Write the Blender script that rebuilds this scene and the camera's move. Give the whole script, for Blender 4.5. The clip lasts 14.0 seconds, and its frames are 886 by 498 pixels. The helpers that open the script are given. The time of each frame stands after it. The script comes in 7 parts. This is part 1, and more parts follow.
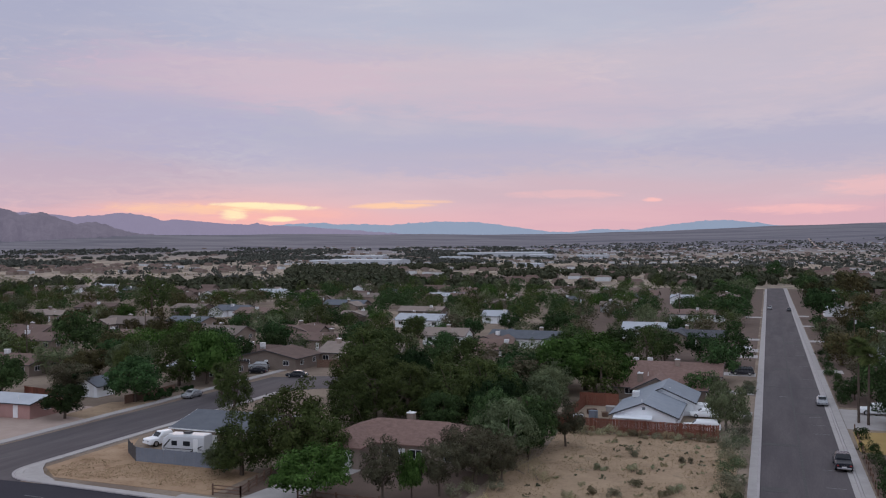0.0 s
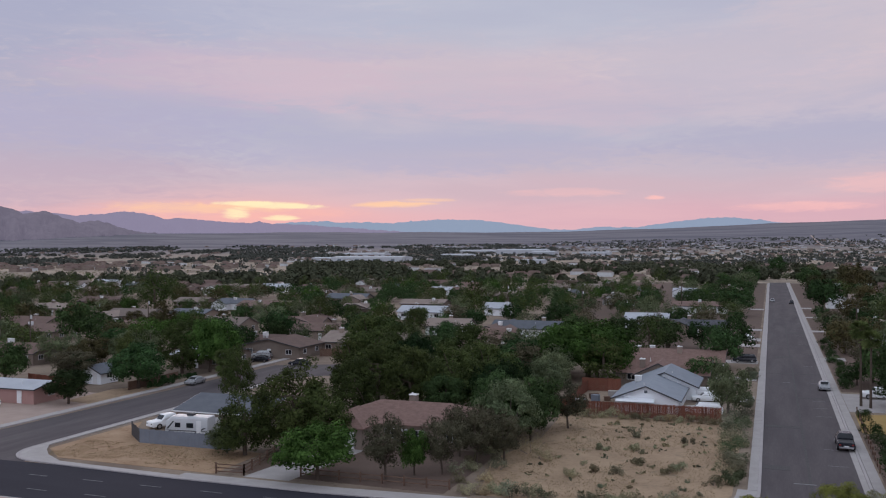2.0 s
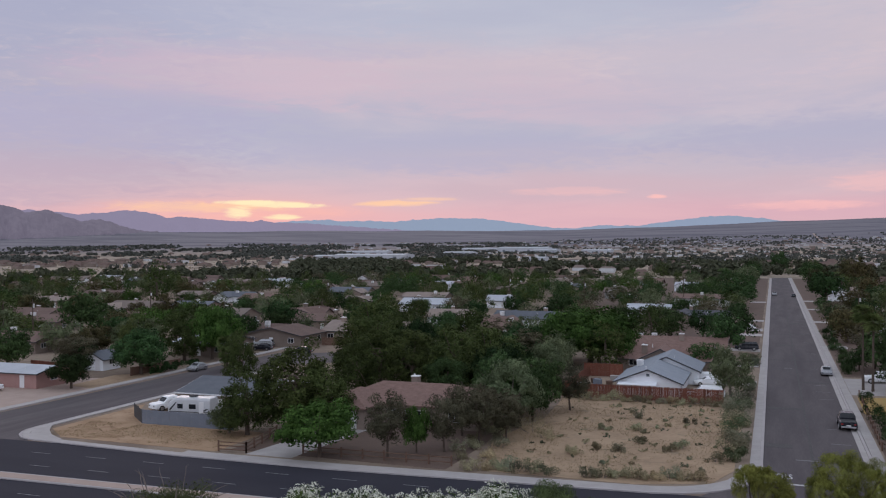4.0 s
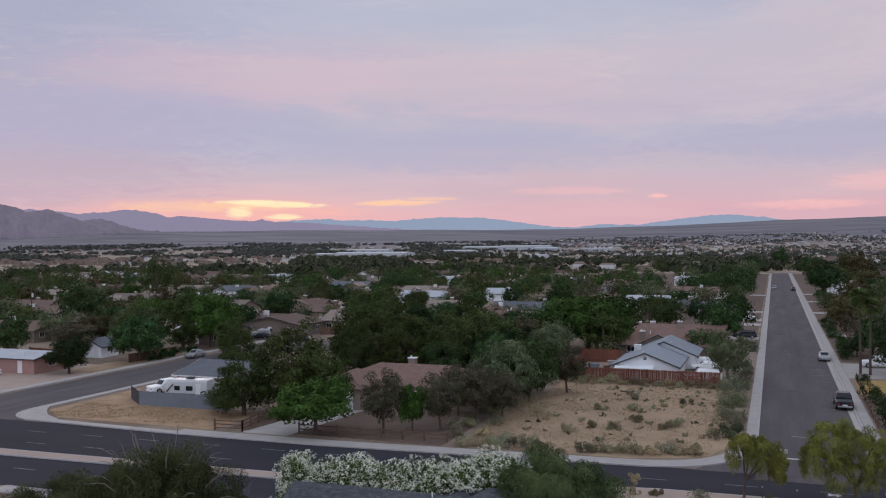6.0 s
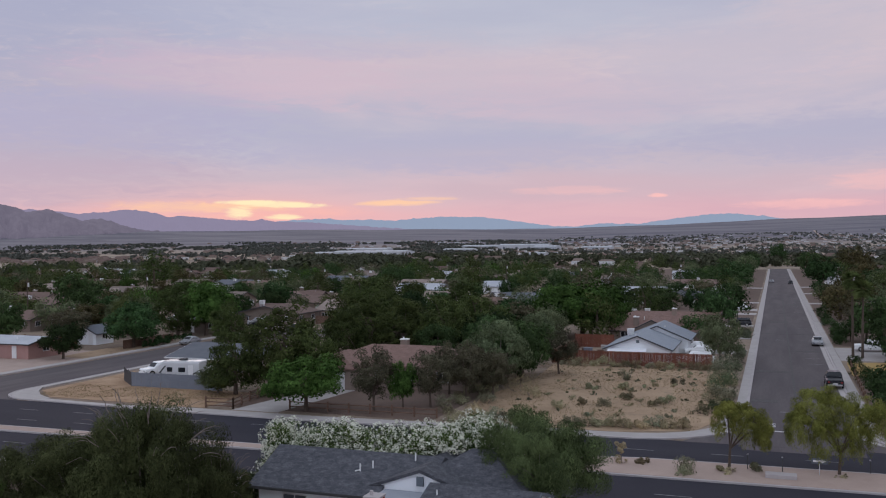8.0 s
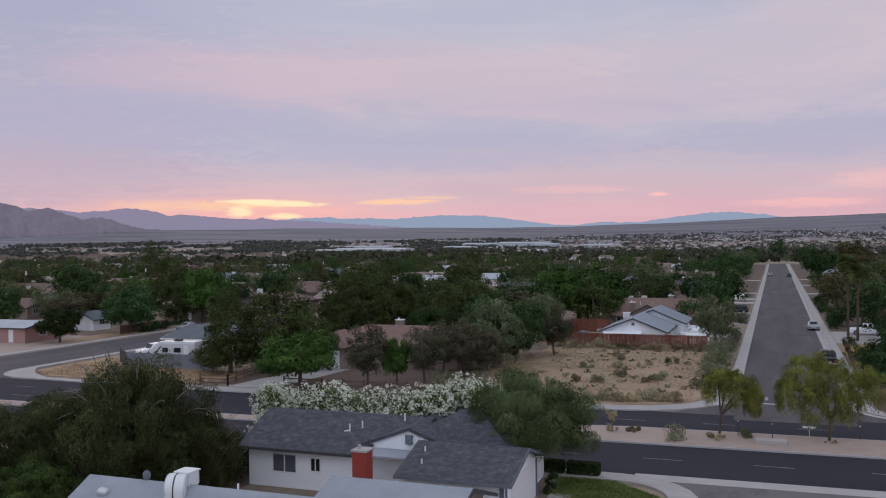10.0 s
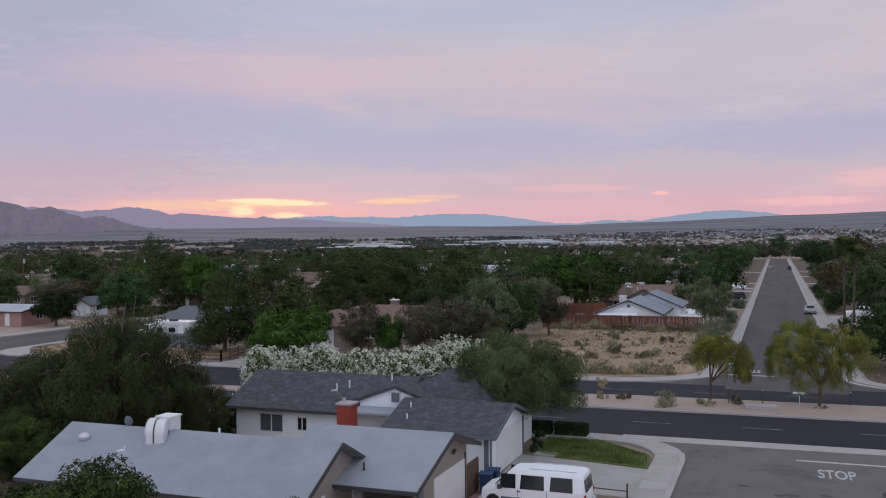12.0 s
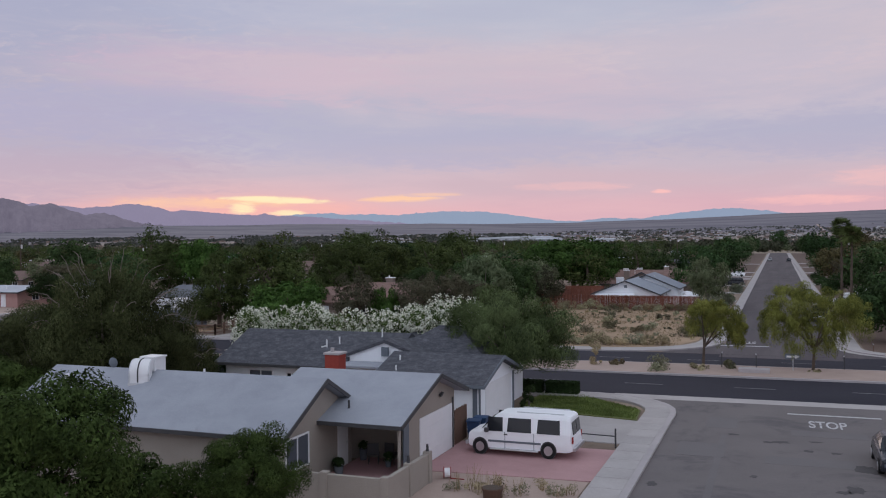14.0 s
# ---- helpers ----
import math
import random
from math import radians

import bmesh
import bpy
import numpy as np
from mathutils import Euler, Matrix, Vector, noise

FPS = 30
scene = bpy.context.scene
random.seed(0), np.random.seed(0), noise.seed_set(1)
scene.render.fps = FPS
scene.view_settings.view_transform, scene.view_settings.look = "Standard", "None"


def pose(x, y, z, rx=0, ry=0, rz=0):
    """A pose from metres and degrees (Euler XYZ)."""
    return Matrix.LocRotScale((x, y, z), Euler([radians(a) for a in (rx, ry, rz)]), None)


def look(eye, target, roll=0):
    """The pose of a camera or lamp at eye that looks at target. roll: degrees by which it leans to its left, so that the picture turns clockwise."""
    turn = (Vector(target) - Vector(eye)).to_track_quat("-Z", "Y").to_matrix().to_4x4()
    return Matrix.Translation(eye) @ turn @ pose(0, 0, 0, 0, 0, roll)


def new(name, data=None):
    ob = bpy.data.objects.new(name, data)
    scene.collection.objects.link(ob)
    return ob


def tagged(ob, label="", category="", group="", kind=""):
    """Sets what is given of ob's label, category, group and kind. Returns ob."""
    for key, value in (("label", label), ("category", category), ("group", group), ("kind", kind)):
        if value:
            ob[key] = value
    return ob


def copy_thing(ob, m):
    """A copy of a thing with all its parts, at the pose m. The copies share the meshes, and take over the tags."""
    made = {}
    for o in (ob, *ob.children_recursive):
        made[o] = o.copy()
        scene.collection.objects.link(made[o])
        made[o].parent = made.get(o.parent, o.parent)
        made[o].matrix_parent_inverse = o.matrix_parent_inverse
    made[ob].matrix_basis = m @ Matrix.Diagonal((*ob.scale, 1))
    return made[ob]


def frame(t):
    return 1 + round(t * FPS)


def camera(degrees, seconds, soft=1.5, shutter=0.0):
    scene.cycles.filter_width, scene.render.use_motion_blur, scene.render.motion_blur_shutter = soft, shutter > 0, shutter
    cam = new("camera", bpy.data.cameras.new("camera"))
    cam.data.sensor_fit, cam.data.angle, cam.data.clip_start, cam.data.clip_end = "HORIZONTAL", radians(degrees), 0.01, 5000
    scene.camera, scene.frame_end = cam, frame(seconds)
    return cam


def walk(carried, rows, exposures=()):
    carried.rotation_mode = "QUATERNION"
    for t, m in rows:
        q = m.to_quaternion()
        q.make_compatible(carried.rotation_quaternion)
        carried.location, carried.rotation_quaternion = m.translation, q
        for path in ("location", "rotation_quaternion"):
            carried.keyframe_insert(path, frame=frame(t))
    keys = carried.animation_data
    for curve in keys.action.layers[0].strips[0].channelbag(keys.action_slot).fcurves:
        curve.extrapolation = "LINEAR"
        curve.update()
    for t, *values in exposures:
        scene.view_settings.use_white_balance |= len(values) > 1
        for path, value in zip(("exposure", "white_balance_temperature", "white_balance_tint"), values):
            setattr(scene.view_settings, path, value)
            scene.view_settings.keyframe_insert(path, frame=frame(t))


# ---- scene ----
cam = camera(53.0, 14.0, soft=1.1)
PATH = [
    (0, (0.261, 0.488, 26.921), (-16.946, 47.433, 26.822), -0.24),
    (0.5, (0.252, 0.447, 26.398), (-16.975, 47.386, 26.277), -0.28),
    (1, (0.239, 0.421, 25.877), (-17.011, 47.350, 25.729), -0.31),
    (1.5, (0.285, 0.367, 25.341), (-17.005, 47.283, 25.169), -0.34),
    (2, (0.346, 0.288, 24.789), (-16.986, 47.188, 24.599), -0.36),
    (2.5, (0.365, 0.228, 24.226), (-17.000, 47.116, 24.018), -0.38),
    (3, (0.353, 0.193, 23.655), (-17.035, 47.072, 23.432), -0.38),
    (3.5, (0.340, 0.187, 23.076), (-17.070, 47.057, 22.841), -0.38),
    (4, (0.344, 0.203, 22.492), (-17.087, 47.065, 22.247), -0.39),
    (4.5, (0.382, 0.232, 21.906), (-17.066, 47.088, 21.654), -0.40),
    (5, (0.472, 0.267, 21.321), (-16.990, 47.119, 21.063), -0.41),
    (5.5, (0.631, 0.301, 20.739), (-16.840, 47.149, 20.476), -0.43),
    (6, (0.878, 0.327, 20.165), (-16.599, 47.172, 19.897), -0.46),
    (6.5, (1.143, 0.388, 19.569), (-16.334, 47.234, 19.298), -0.49),
    (7, (1.426, 0.438, 18.952), (-16.053, 47.282, 18.680), -0.52),
    (7.5, (1.711, 0.457, 18.338), (-15.772, 47.301, 18.066), -0.53),
    (8, (1.975, 0.468, 17.739), (-15.514, 47.309, 17.463), -0.55),
    (8.5, (2.190, 0.470, 17.140), (-15.303, 47.309, 16.856), -0.56),
    (9, (2.371, 0.471, 16.539), (-15.125, 47.309, 16.241), -0.56),
    (9.5, (2.534, 0.481, 15.933), (-14.967, 47.317, 15.620), -0.57),
    (10, (2.695, 0.509, 15.320), (-14.816, 47.341, 14.989), -0.58),
    (10.5, (2.870, 0.565, 14.697), (-14.659, 47.391, 14.349), -0.58),
    (11, (3.073, 0.658, 14.061), (-14.482, 47.473, 13.697), -0.60),
    (11.5, (3.304, 0.762, 13.427), (-14.280, 47.567, 13.053), -0.61),
    (12, (3.531, 0.879, 12.799), (-14.078, 47.674, 12.414), -0.62),
    (12.5, (3.726, 1.002, 12.176), (-13.899, 47.791, 11.772), -0.61),
    (13, (3.866, 1.121, 11.532), (-13.767, 47.907, 11.101), -0.59),
    (13.5, (3.956, 1.232, 10.846), (-13.688, 48.013, 10.383), -0.56),
    (14, (4.017, 1.346, 10.142), (-13.639, 48.122, 9.642), -0.52),
]
walk(cam, [(t, look(eye, target, roll)) for t, eye, target, roll in PATH], [(0.0, 0.0, 6500.0, 13.0), (14.0, 0.0, 6500.0, 13.0)])

# ---- world, sun ----
GLOW_AZ = -33.5          # degrees from +y, to the left, where the sun stands behind the ridge
world = bpy.data.worlds.new("dawn_sky")
scene.world = world
world.use_nodes = True


class Nodes:
    """Short way to wire shader nodes."""

    def __init__(self, tree):
        self.tree = tree
        tree.nodes.clear()

    def add(self, kind, **values):
        node = self.tree.nodes.new(kind)
        for key, value in values.items():
            setattr(node, key, value)
        return node

    def link(self, a, b):
        self.tree.links.new(a, b)

    def set(self, socket, value):
        if isinstance(value, bpy.types.NodeSocket):
            self.link(value, socket)
        else:
            socket.default_value = value

    def math(self, op, a, b=0.0, c=0.0, clamp=False):
        n = self.add("ShaderNodeMath", operation=op, use_clamp=clamp)
        for s, v in zip(n.inputs, (a, b, c)):
            self.set(s, v)
        return n.outputs[0]

    def span(self, v, a, b, c=0.0, d=1.0, smooth=True):
        n = self.add("ShaderNodeMapRange", interpolation_type="SMOOTHSTEP" if smooth else "LINEAR")
        for s, x in zip(n.inputs, (v, a, b, c, d)):
            self.set(s, x)
        return n.outputs[0]

    def mix(self, f, a, b, blend="MIX"):
        n = self.add("ShaderNodeMix", data_type="RGBA", blend_type=blend)
        self.set(n.inputs[0], f)
        for s, v in ((n.inputs[6], a), (n.inputs[7], b)):
            self.set(s, v if isinstance(v, bpy.types.NodeSocket) else (*v[:3], 1.0))
        return n.outputs[2]

    def noise(self, vec, scale, detail=4.0, rough=0.55, warp=0.0, dims="3D"):
        n = self.add("ShaderNodeTexNoise", noise_dimensions=dims)
        if vec is not None:
            self.link(vec, n.inputs["Vector"])
        n.inputs["Scale"].default_value, n.inputs["Detail"].default_value = scale, detail
        n.inputs["Roughness"].default_value, n.inputs["Distortion"].default_value = rough, warp
        return n.outputs["Fac"]

    def vec(self, x, y, z):
        n = self.add("ShaderNodeCombineXYZ")
        for s, v in zip(n.inputs, (x, y, z)):
            self.set(s, v)
        return n.outputs[0]

    def ramp(self, f, stops, mode="EASE"):
        n = self.add("ShaderNodeValToRGB")
        r = n.color_ramp
        r.interpolation = mode
        while len(r.elements) < len(stops):
            r.elements.new(0.5)
        for e, (p, c) in zip(r.elements, stops):
            e.position, e.color = p, (*c, 1.0)
        self.link(f, n.inputs[0])
        return n.outputs[0]


def srgb(r, g, b):
    """Linear colour from 0 to 255 values."""
    return tuple(((c / 255 + 0.055) / 1.055) ** 2.4 if c > 10 else c / 255 / 12.92 for c in (r, g, b))


def build_sky():
    n = Nodes(world.node_tree)
    way = n.add("ShaderNodeTexCoord").outputs["Generated"]
    sep = n.add("ShaderNodeSeparateXYZ")
    n.link(way, sep.inputs[0])
    x, y, z = sep.outputs
    deg = 180 / math.pi
    el = n.math("MULTIPLY", n.math("ARCSINE", z), deg)
    az = n.math("MULTIPLY", n.math("ARCTAN2", x, y), deg)
    # slow cloud bands, much longer than high, that tilt and waver a little
    plane = n.vec(n.math("MULTIPLY", az, 0.035), n.math("MULTIPLY", el, 0.16), 0.0)
    wide = n.noise(plane, 1.0, 5.0, 0.5, 0.6)
    fine_plane = n.vec(n.math("MULTIPLY", az, 0.09), n.math("MULTIPLY", el, 0.62), 3.7)
    fine = n.noise(fine_plane, 1.0, 6.0, 0.58, 0.4)
    bent = n.math("ADD", el, n.math("MULTIPLY", n.math("SUBTRACT", wide, 0.5), 3.6))
    f = n.math("DIVIDE", n.math("SUBTRACT", bent, 0.5), 20.0, clamp=True)
    base = n.ramp(f, SKY_STOPS)
    lit = n.ramp(f, SKY_LIT)
    streak = n.math("ADD", n.math("MULTIPLY", wide, 0.55), n.math("MULTIPLY", fine, 0.45))
    sky = n.mix(n.span(streak, 0.42, 0.62), base, lit)
    # low warm glow over the ridge
    daz = n.math("SUBTRACT", az, GLOW_AZ)
    side = n.math("POWER", 2.718, n.math("MULTIPLY", n.math("MULTIPLY", daz, daz), -1 / 95.0))
    low = n.math("POWER", 2.718, n.math("MULTIPLY", n.math("POWER", n.math("ABSOLUTE", n.math("SUBTRACT", el, 1.9)), 1.6), -0.75))
    warm = n.math("MULTIPLY", n.math("MULTIPLY", side, low), n.span(fine, 0.25, 0.6, 0.55, 1.0), clamp=True)
    sky = n.mix(n.math("MULTIPLY", warm, 0.75), sky, srgb(250, 184, 174))
    wisp = n.noise(n.vec(n.math("MULTIPLY", az, 0.55), n.math("MULTIPLY", el, 2.4), 8.1), 1.0, 6.0, 0.62, 0.9)
    ragged = n.math("MULTIPLY", n.math("SUBTRACT", wisp, 0.5), 4.2)
    # broad cloud bands first, then the bright gaps low over the ridge
    for a, e, w, h, s, color in SKY_BANDS + SKY_GAPS:
        da = n.math("DIVIDE", n.math("SUBTRACT", az, a), w)
        sway = n.math("MULTIPLY", n.math("SUBTRACT", fine, 0.5), min(3.0, h * 2.4))
        de = n.math("DIVIDE", n.math("SUBTRACT", n.math("ADD", el, sway), e), h)
        r = n.math("ADD", n.math("ADD", n.math("MULTIPLY", da, da), n.math("MULTIPLY", de, de)), ragged)
        g = n.math("MULTIPLY", n.span(r, 0.0, 2.4, 1.0, 0.0), s)
        sky = n.mix(n.math("MULTIPLY", g, n.span(fine, 0.3, 0.55, 0.6, 1.0)), sky, color)
    # an overcast sky brightens towards the zenith, above what the lens takes in
    lift = n.math("MULTIPLY", n.span(el, 17.0, 60.0, 1.0, ZENITH), n.span(y, 0.25, -0.75, 1.0, WEST))
    high = n.mix(n.math("MAXIMUM", n.span(el, 16.0, 40.0), n.span(y, 0.2, -0.3, 0.0, 0.6)), sky, srgb(179, 188, 201))
    bright = n.mix(1.0, high, n.vec(lift, lift, lift), "MULTIPLY")
    haze = n.add("ShaderNodeTexSky", sky_type="NISHITA", sun_disc=False, sun_elevation=radians(-4.0), sun_rotation=radians(GLOW_AZ))
    out = n.add("ShaderNodeOutputWorld")
    a = n.add("ShaderNodeBackground")
    n.link(bright, a.inputs[0])
    a.inputs[1].default_value = SKY_POWER
    b = n.add("ShaderNodeBackground")
    n.link(haze.outputs[0], b.inputs[0])
    b.inputs[1].default_value = 0.05
    both = n.add("ShaderNodeAddShader")
    n.link(a.outputs[0], both.inputs[0])
    n.link(b.outputs[0], both.inputs[1])
    n.link(both.outputs[0], out.inputs[0])


SKY_POWER, ZENITH, WEST = 1.0, 1.18, 1.62
SKY_STOPS = [(0.0, srgb(216, 176, 186)), (0.06, srgb(216, 176, 187)), (0.145, srgb(206, 182, 192)), (0.225, srgb(194, 184, 197)), (0.31, srgb(181, 181, 200)), (0.39, srgb(184, 182, 200)),
             (0.47, srgb(196, 188, 200)), (0.55, srgb(200, 190, 200)), (0.68, srgb(182, 184, 202)), (1.0, srgb(174, 182, 204))]
SKY_LIT = [(0.0, srgb(229, 184, 188)), (0.08, srgb(224, 183, 190)), (0.145, srgb(214, 188, 196)), (0.30, srgb(190, 187, 202)), (0.47, srgb(211, 194, 202)), (0.56, srgb(213, 197, 203)),
           (0.70, srgb(193, 193, 206)), (1.0, srgb(184, 188, 206))]
# bright gaps between the clouds: azimuth, elevation, half width, half height, strength, colour
CREAM, ROSE, AMBER = srgb(255, 238, 192), srgb(255, 196, 190), srgb(255, 208, 168)
SKY_BANDS = [(-45, 5.2, 9, 2.6, 0.55, srgb(184, 166, 186)), (-44, 9.2, 9, 2.0, 0.5, srgb(178, 170, 190)), (-46, 13.4, 11, 3.6, 0.9, srgb(168, 172, 196)), (-31, 14.2, 7, 1.5, 0.6, srgb(180, 184, 204)), (-16, 14.2, 8, 2.0, 0.55, srgb(182, 188, 205)), (-33.3, 10.6, 9, 1.6, 0.7, srgb(208, 185, 199)), (-21, 10.4, 9, 1.7, 0.55, srgb(203, 187, 199)),
             (-12, 9.0, 7, 1.4, 0.45, srgb(204, 185, 199)), (-41, 7.6, 9, 1.5, 0.75, srgb(177, 176, 202)), (-21, 5.9, 12, 1.0, 0.6, srgb(179, 177, 201)), (2.5, 6.2, 8, 1.3, 0.65, srgb(177, 175, 198)), (-3, 11, 7, 2.0, 0.5, srgb(186, 185, 202)),
             (4.3, 13.6, 5, 1.5, 0.65, srgb(206, 193, 201)), (-30, 12.2, 7, 0.5, 0.5, srgb(181, 181, 202))]
SKY_GAPS = [(-34.5, 2.3, 7.0, 0.5, 0.5, srgb(252, 190, 176)), (-36.4, 2.4, 3.2, 0.3, 0.8, AMBER), (-33.2, 2.45, 2.6, 0.26, 0.6, AMBER), (-32.6, 2.74, 1.9, 0.12, 1.0, CREAM), (-30.2, 2.56, 1.9, 0.13, 0.95, CREAM), (-33.4, 2.1, 0.7, 0.3, 1.0, CREAM),
            (-30.6, 1.85, 0.9, 0.14, 0.9, CREAM), (-23.4, 2.72, 2.2, 0.15, 0.85, AMBER), (-21.4, 2.95, 1.6, 0.1, 0.5, AMBER), (-6.9, 2.95, 0.5, 0.11, 0.8, ROSE), (1.8, 2.2, 3.0, 0.26, 0.6, ROSE), (-12.4, 3.3, 3.0, 0.22, 0.45, ROSE), (6.0, 3.5, 2.6, 0.45, 0.4, ROSE)]
build_sky()
sun_data = bpy.data.lights.new("sun", "SUN")
sun_data.energy, sun_data.angle, sun_data.color = 0.5, radians(25), (1.0, 0.8, 0.72)
sun = new("sun", sun_data)
sun_way = Vector((math.sin(radians(GLOW_AZ)), math.cos(radians(GLOW_AZ)), math.tan(radians(9))))
sun.matrix_world = look(sun_way * 500, (0, 0, 0))


# ---- materials ----
def material(name, colors, rough=0.8, scale=1.0, grain=12.0, bump=0.2, metal=0.0, spots=None, per=0.0, stretch=(1, 1, 1), island=False, spec=0.3):
    """A surface whose colour wavers between the given ones at two scales, with fine relief. per: difference between objects or islands."""
    m = bpy.data.materials.new(name)
    m.use_nodes = True
    n = Nodes(m.node_tree)
    where = n.add("ShaderNodeTexCoord").outputs["Object"]
    if not island:
        geo = n.add("ShaderNodeNewGeometry")
        where = geo.outputs["Position"]
    mp = n.add("ShaderNodeMapping")
    n.link(where, mp.inputs[0])
    mp.inputs["Scale"].default_value = stretch
    v = mp.outputs[0]
    big = n.noise(v, scale, 5.0, 0.6, 0.3)
    small = n.noise(v, scale * grain, 4.0, 0.65)
    f = n.math("ADD", n.math("MULTIPLY", big, 0.6), n.math("MULTIPLY", small, 0.4))
    k = len(colors)
    col = n.ramp(n.span(f, 0.3, 0.7, smooth=False), [(i / max(k - 1, 1), c) for i, c in enumerate(colors)], "LINEAR")
    if spots:
        sc, lo, hi, color = spots
        col = n.mix(n.span(n.noise(v, sc, 6.0, 0.7, 0.5), lo, hi), col, color)
    if per:
        r = n.add("ShaderNodeNewGeometry").outputs["Random Per Island"] if island else n.add("ShaderNodeObjectInfo").outputs["Random"]
        s = n.span(r, 0.0, 1.0, 1 - per, 1 + per, smooth=False)
        col = n.mix(1.0, col, n.vec(s, s, s), "MULTIPLY")
    b = n.add("ShaderNodeBsdfPrincipled")
    n.link(col, b.inputs["Base Color"])
    n.set(b.inputs["Roughness"], n.span(small, 0.2, 0.8, max(rough - 0.08, 0.02), min(rough + 0.08, 1.0)))
    b.inputs["Metallic"].default_value = metal
    b.inputs["Specular IOR Level"].default_value = spec
    if bump:
        bp = n.add("ShaderNodeBump")
        bp.inputs["Strength"].default_value, bp.inputs["Distance"].default_value = bump, 0.05
        n.link(small, bp.inputs["Height"])
        n.link(bp.outputs[0], b.inputs["Normal"])
    o = n.add("ShaderNodeOutputMaterial")
    n.link(b.outputs[0], o.inputs[0])
    return m


def leaf_material(name, dark, light, per=0.5):
    m = bpy.data.materials.new(name)
    m.use_nodes = True
    n = Nodes(m.node_tree)
    geo = n.add("ShaderNodeNewGeometry")
    obj = n.add("ShaderNodeObjectInfo")
    tc = n.add("ShaderNodeTexCoord")
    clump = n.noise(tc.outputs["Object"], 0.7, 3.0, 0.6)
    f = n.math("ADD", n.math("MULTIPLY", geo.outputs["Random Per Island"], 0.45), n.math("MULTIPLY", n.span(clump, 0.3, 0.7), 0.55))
    # dark tone halved to put deep crown shadow into the leaf colour
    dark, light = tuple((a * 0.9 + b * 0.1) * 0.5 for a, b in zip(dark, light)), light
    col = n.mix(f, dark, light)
    s = n.span(obj.outputs["Random"], 0.0, 1.0, 1 - per, 1 + per, smooth=False)
    tone = n.math("FRACT", n.math("MULTIPLY", obj.outputs["Random"], 17.3))
    red = n.math("MULTIPLY", s, n.span(tone, 0.0, 1.0, 1 - per * 0.4, 1 + per * 0.12, smooth=False))
    col = n.mix(1.0, col, n.vec(red, s, n.math("MULTIPLY", s, 0.86)), "MULTIPLY")
    b = n.add("ShaderNodeBsdfPrincipled")
    n.link(col, b.inputs["Base Color"])
    b.inputs["Roughness"].default_value = 0.8
    b.inputs["Specular IOR Level"].default_value = 0.06
    t = n.add("ShaderNodeBsdfTranslucent")
    n.link(col, t.inputs[0])
    mx = n.add("ShaderNodeMixShader")
    mx.inputs[0].default_value = 0.12
    n.link(b.outputs[0], mx.inputs[1])
    n.link(t.outputs[0], mx.inputs[2])
    o = n.add("ShaderNodeOutputMaterial")
    n.link(mx.outputs[0], o.inputs[0])
    return m


def glass_material(name, tint):
    m = bpy.data.materials.new(name)
    m.use_nodes = True
    b = m.node_tree.nodes["Principled BSDF"]
    b.inputs["Base Color"].default_value = (*tint, 1)
    b.inputs["Roughness"].default_value = 0.06
    b.inputs["Specular IOR Level"].default_value = 0.35
    return m


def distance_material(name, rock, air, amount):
    """Far ridges: rock with distance haze put in as emission in the colour of the air."""
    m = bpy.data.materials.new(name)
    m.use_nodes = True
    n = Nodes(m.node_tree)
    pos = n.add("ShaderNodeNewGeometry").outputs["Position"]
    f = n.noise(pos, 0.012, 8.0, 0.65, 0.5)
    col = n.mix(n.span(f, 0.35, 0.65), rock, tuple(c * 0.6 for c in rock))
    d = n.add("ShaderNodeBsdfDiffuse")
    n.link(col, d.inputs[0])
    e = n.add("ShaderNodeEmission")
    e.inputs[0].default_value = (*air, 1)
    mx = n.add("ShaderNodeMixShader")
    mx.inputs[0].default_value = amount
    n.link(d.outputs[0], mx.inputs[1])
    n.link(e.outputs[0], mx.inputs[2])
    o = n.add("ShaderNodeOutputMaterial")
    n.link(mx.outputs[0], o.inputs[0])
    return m


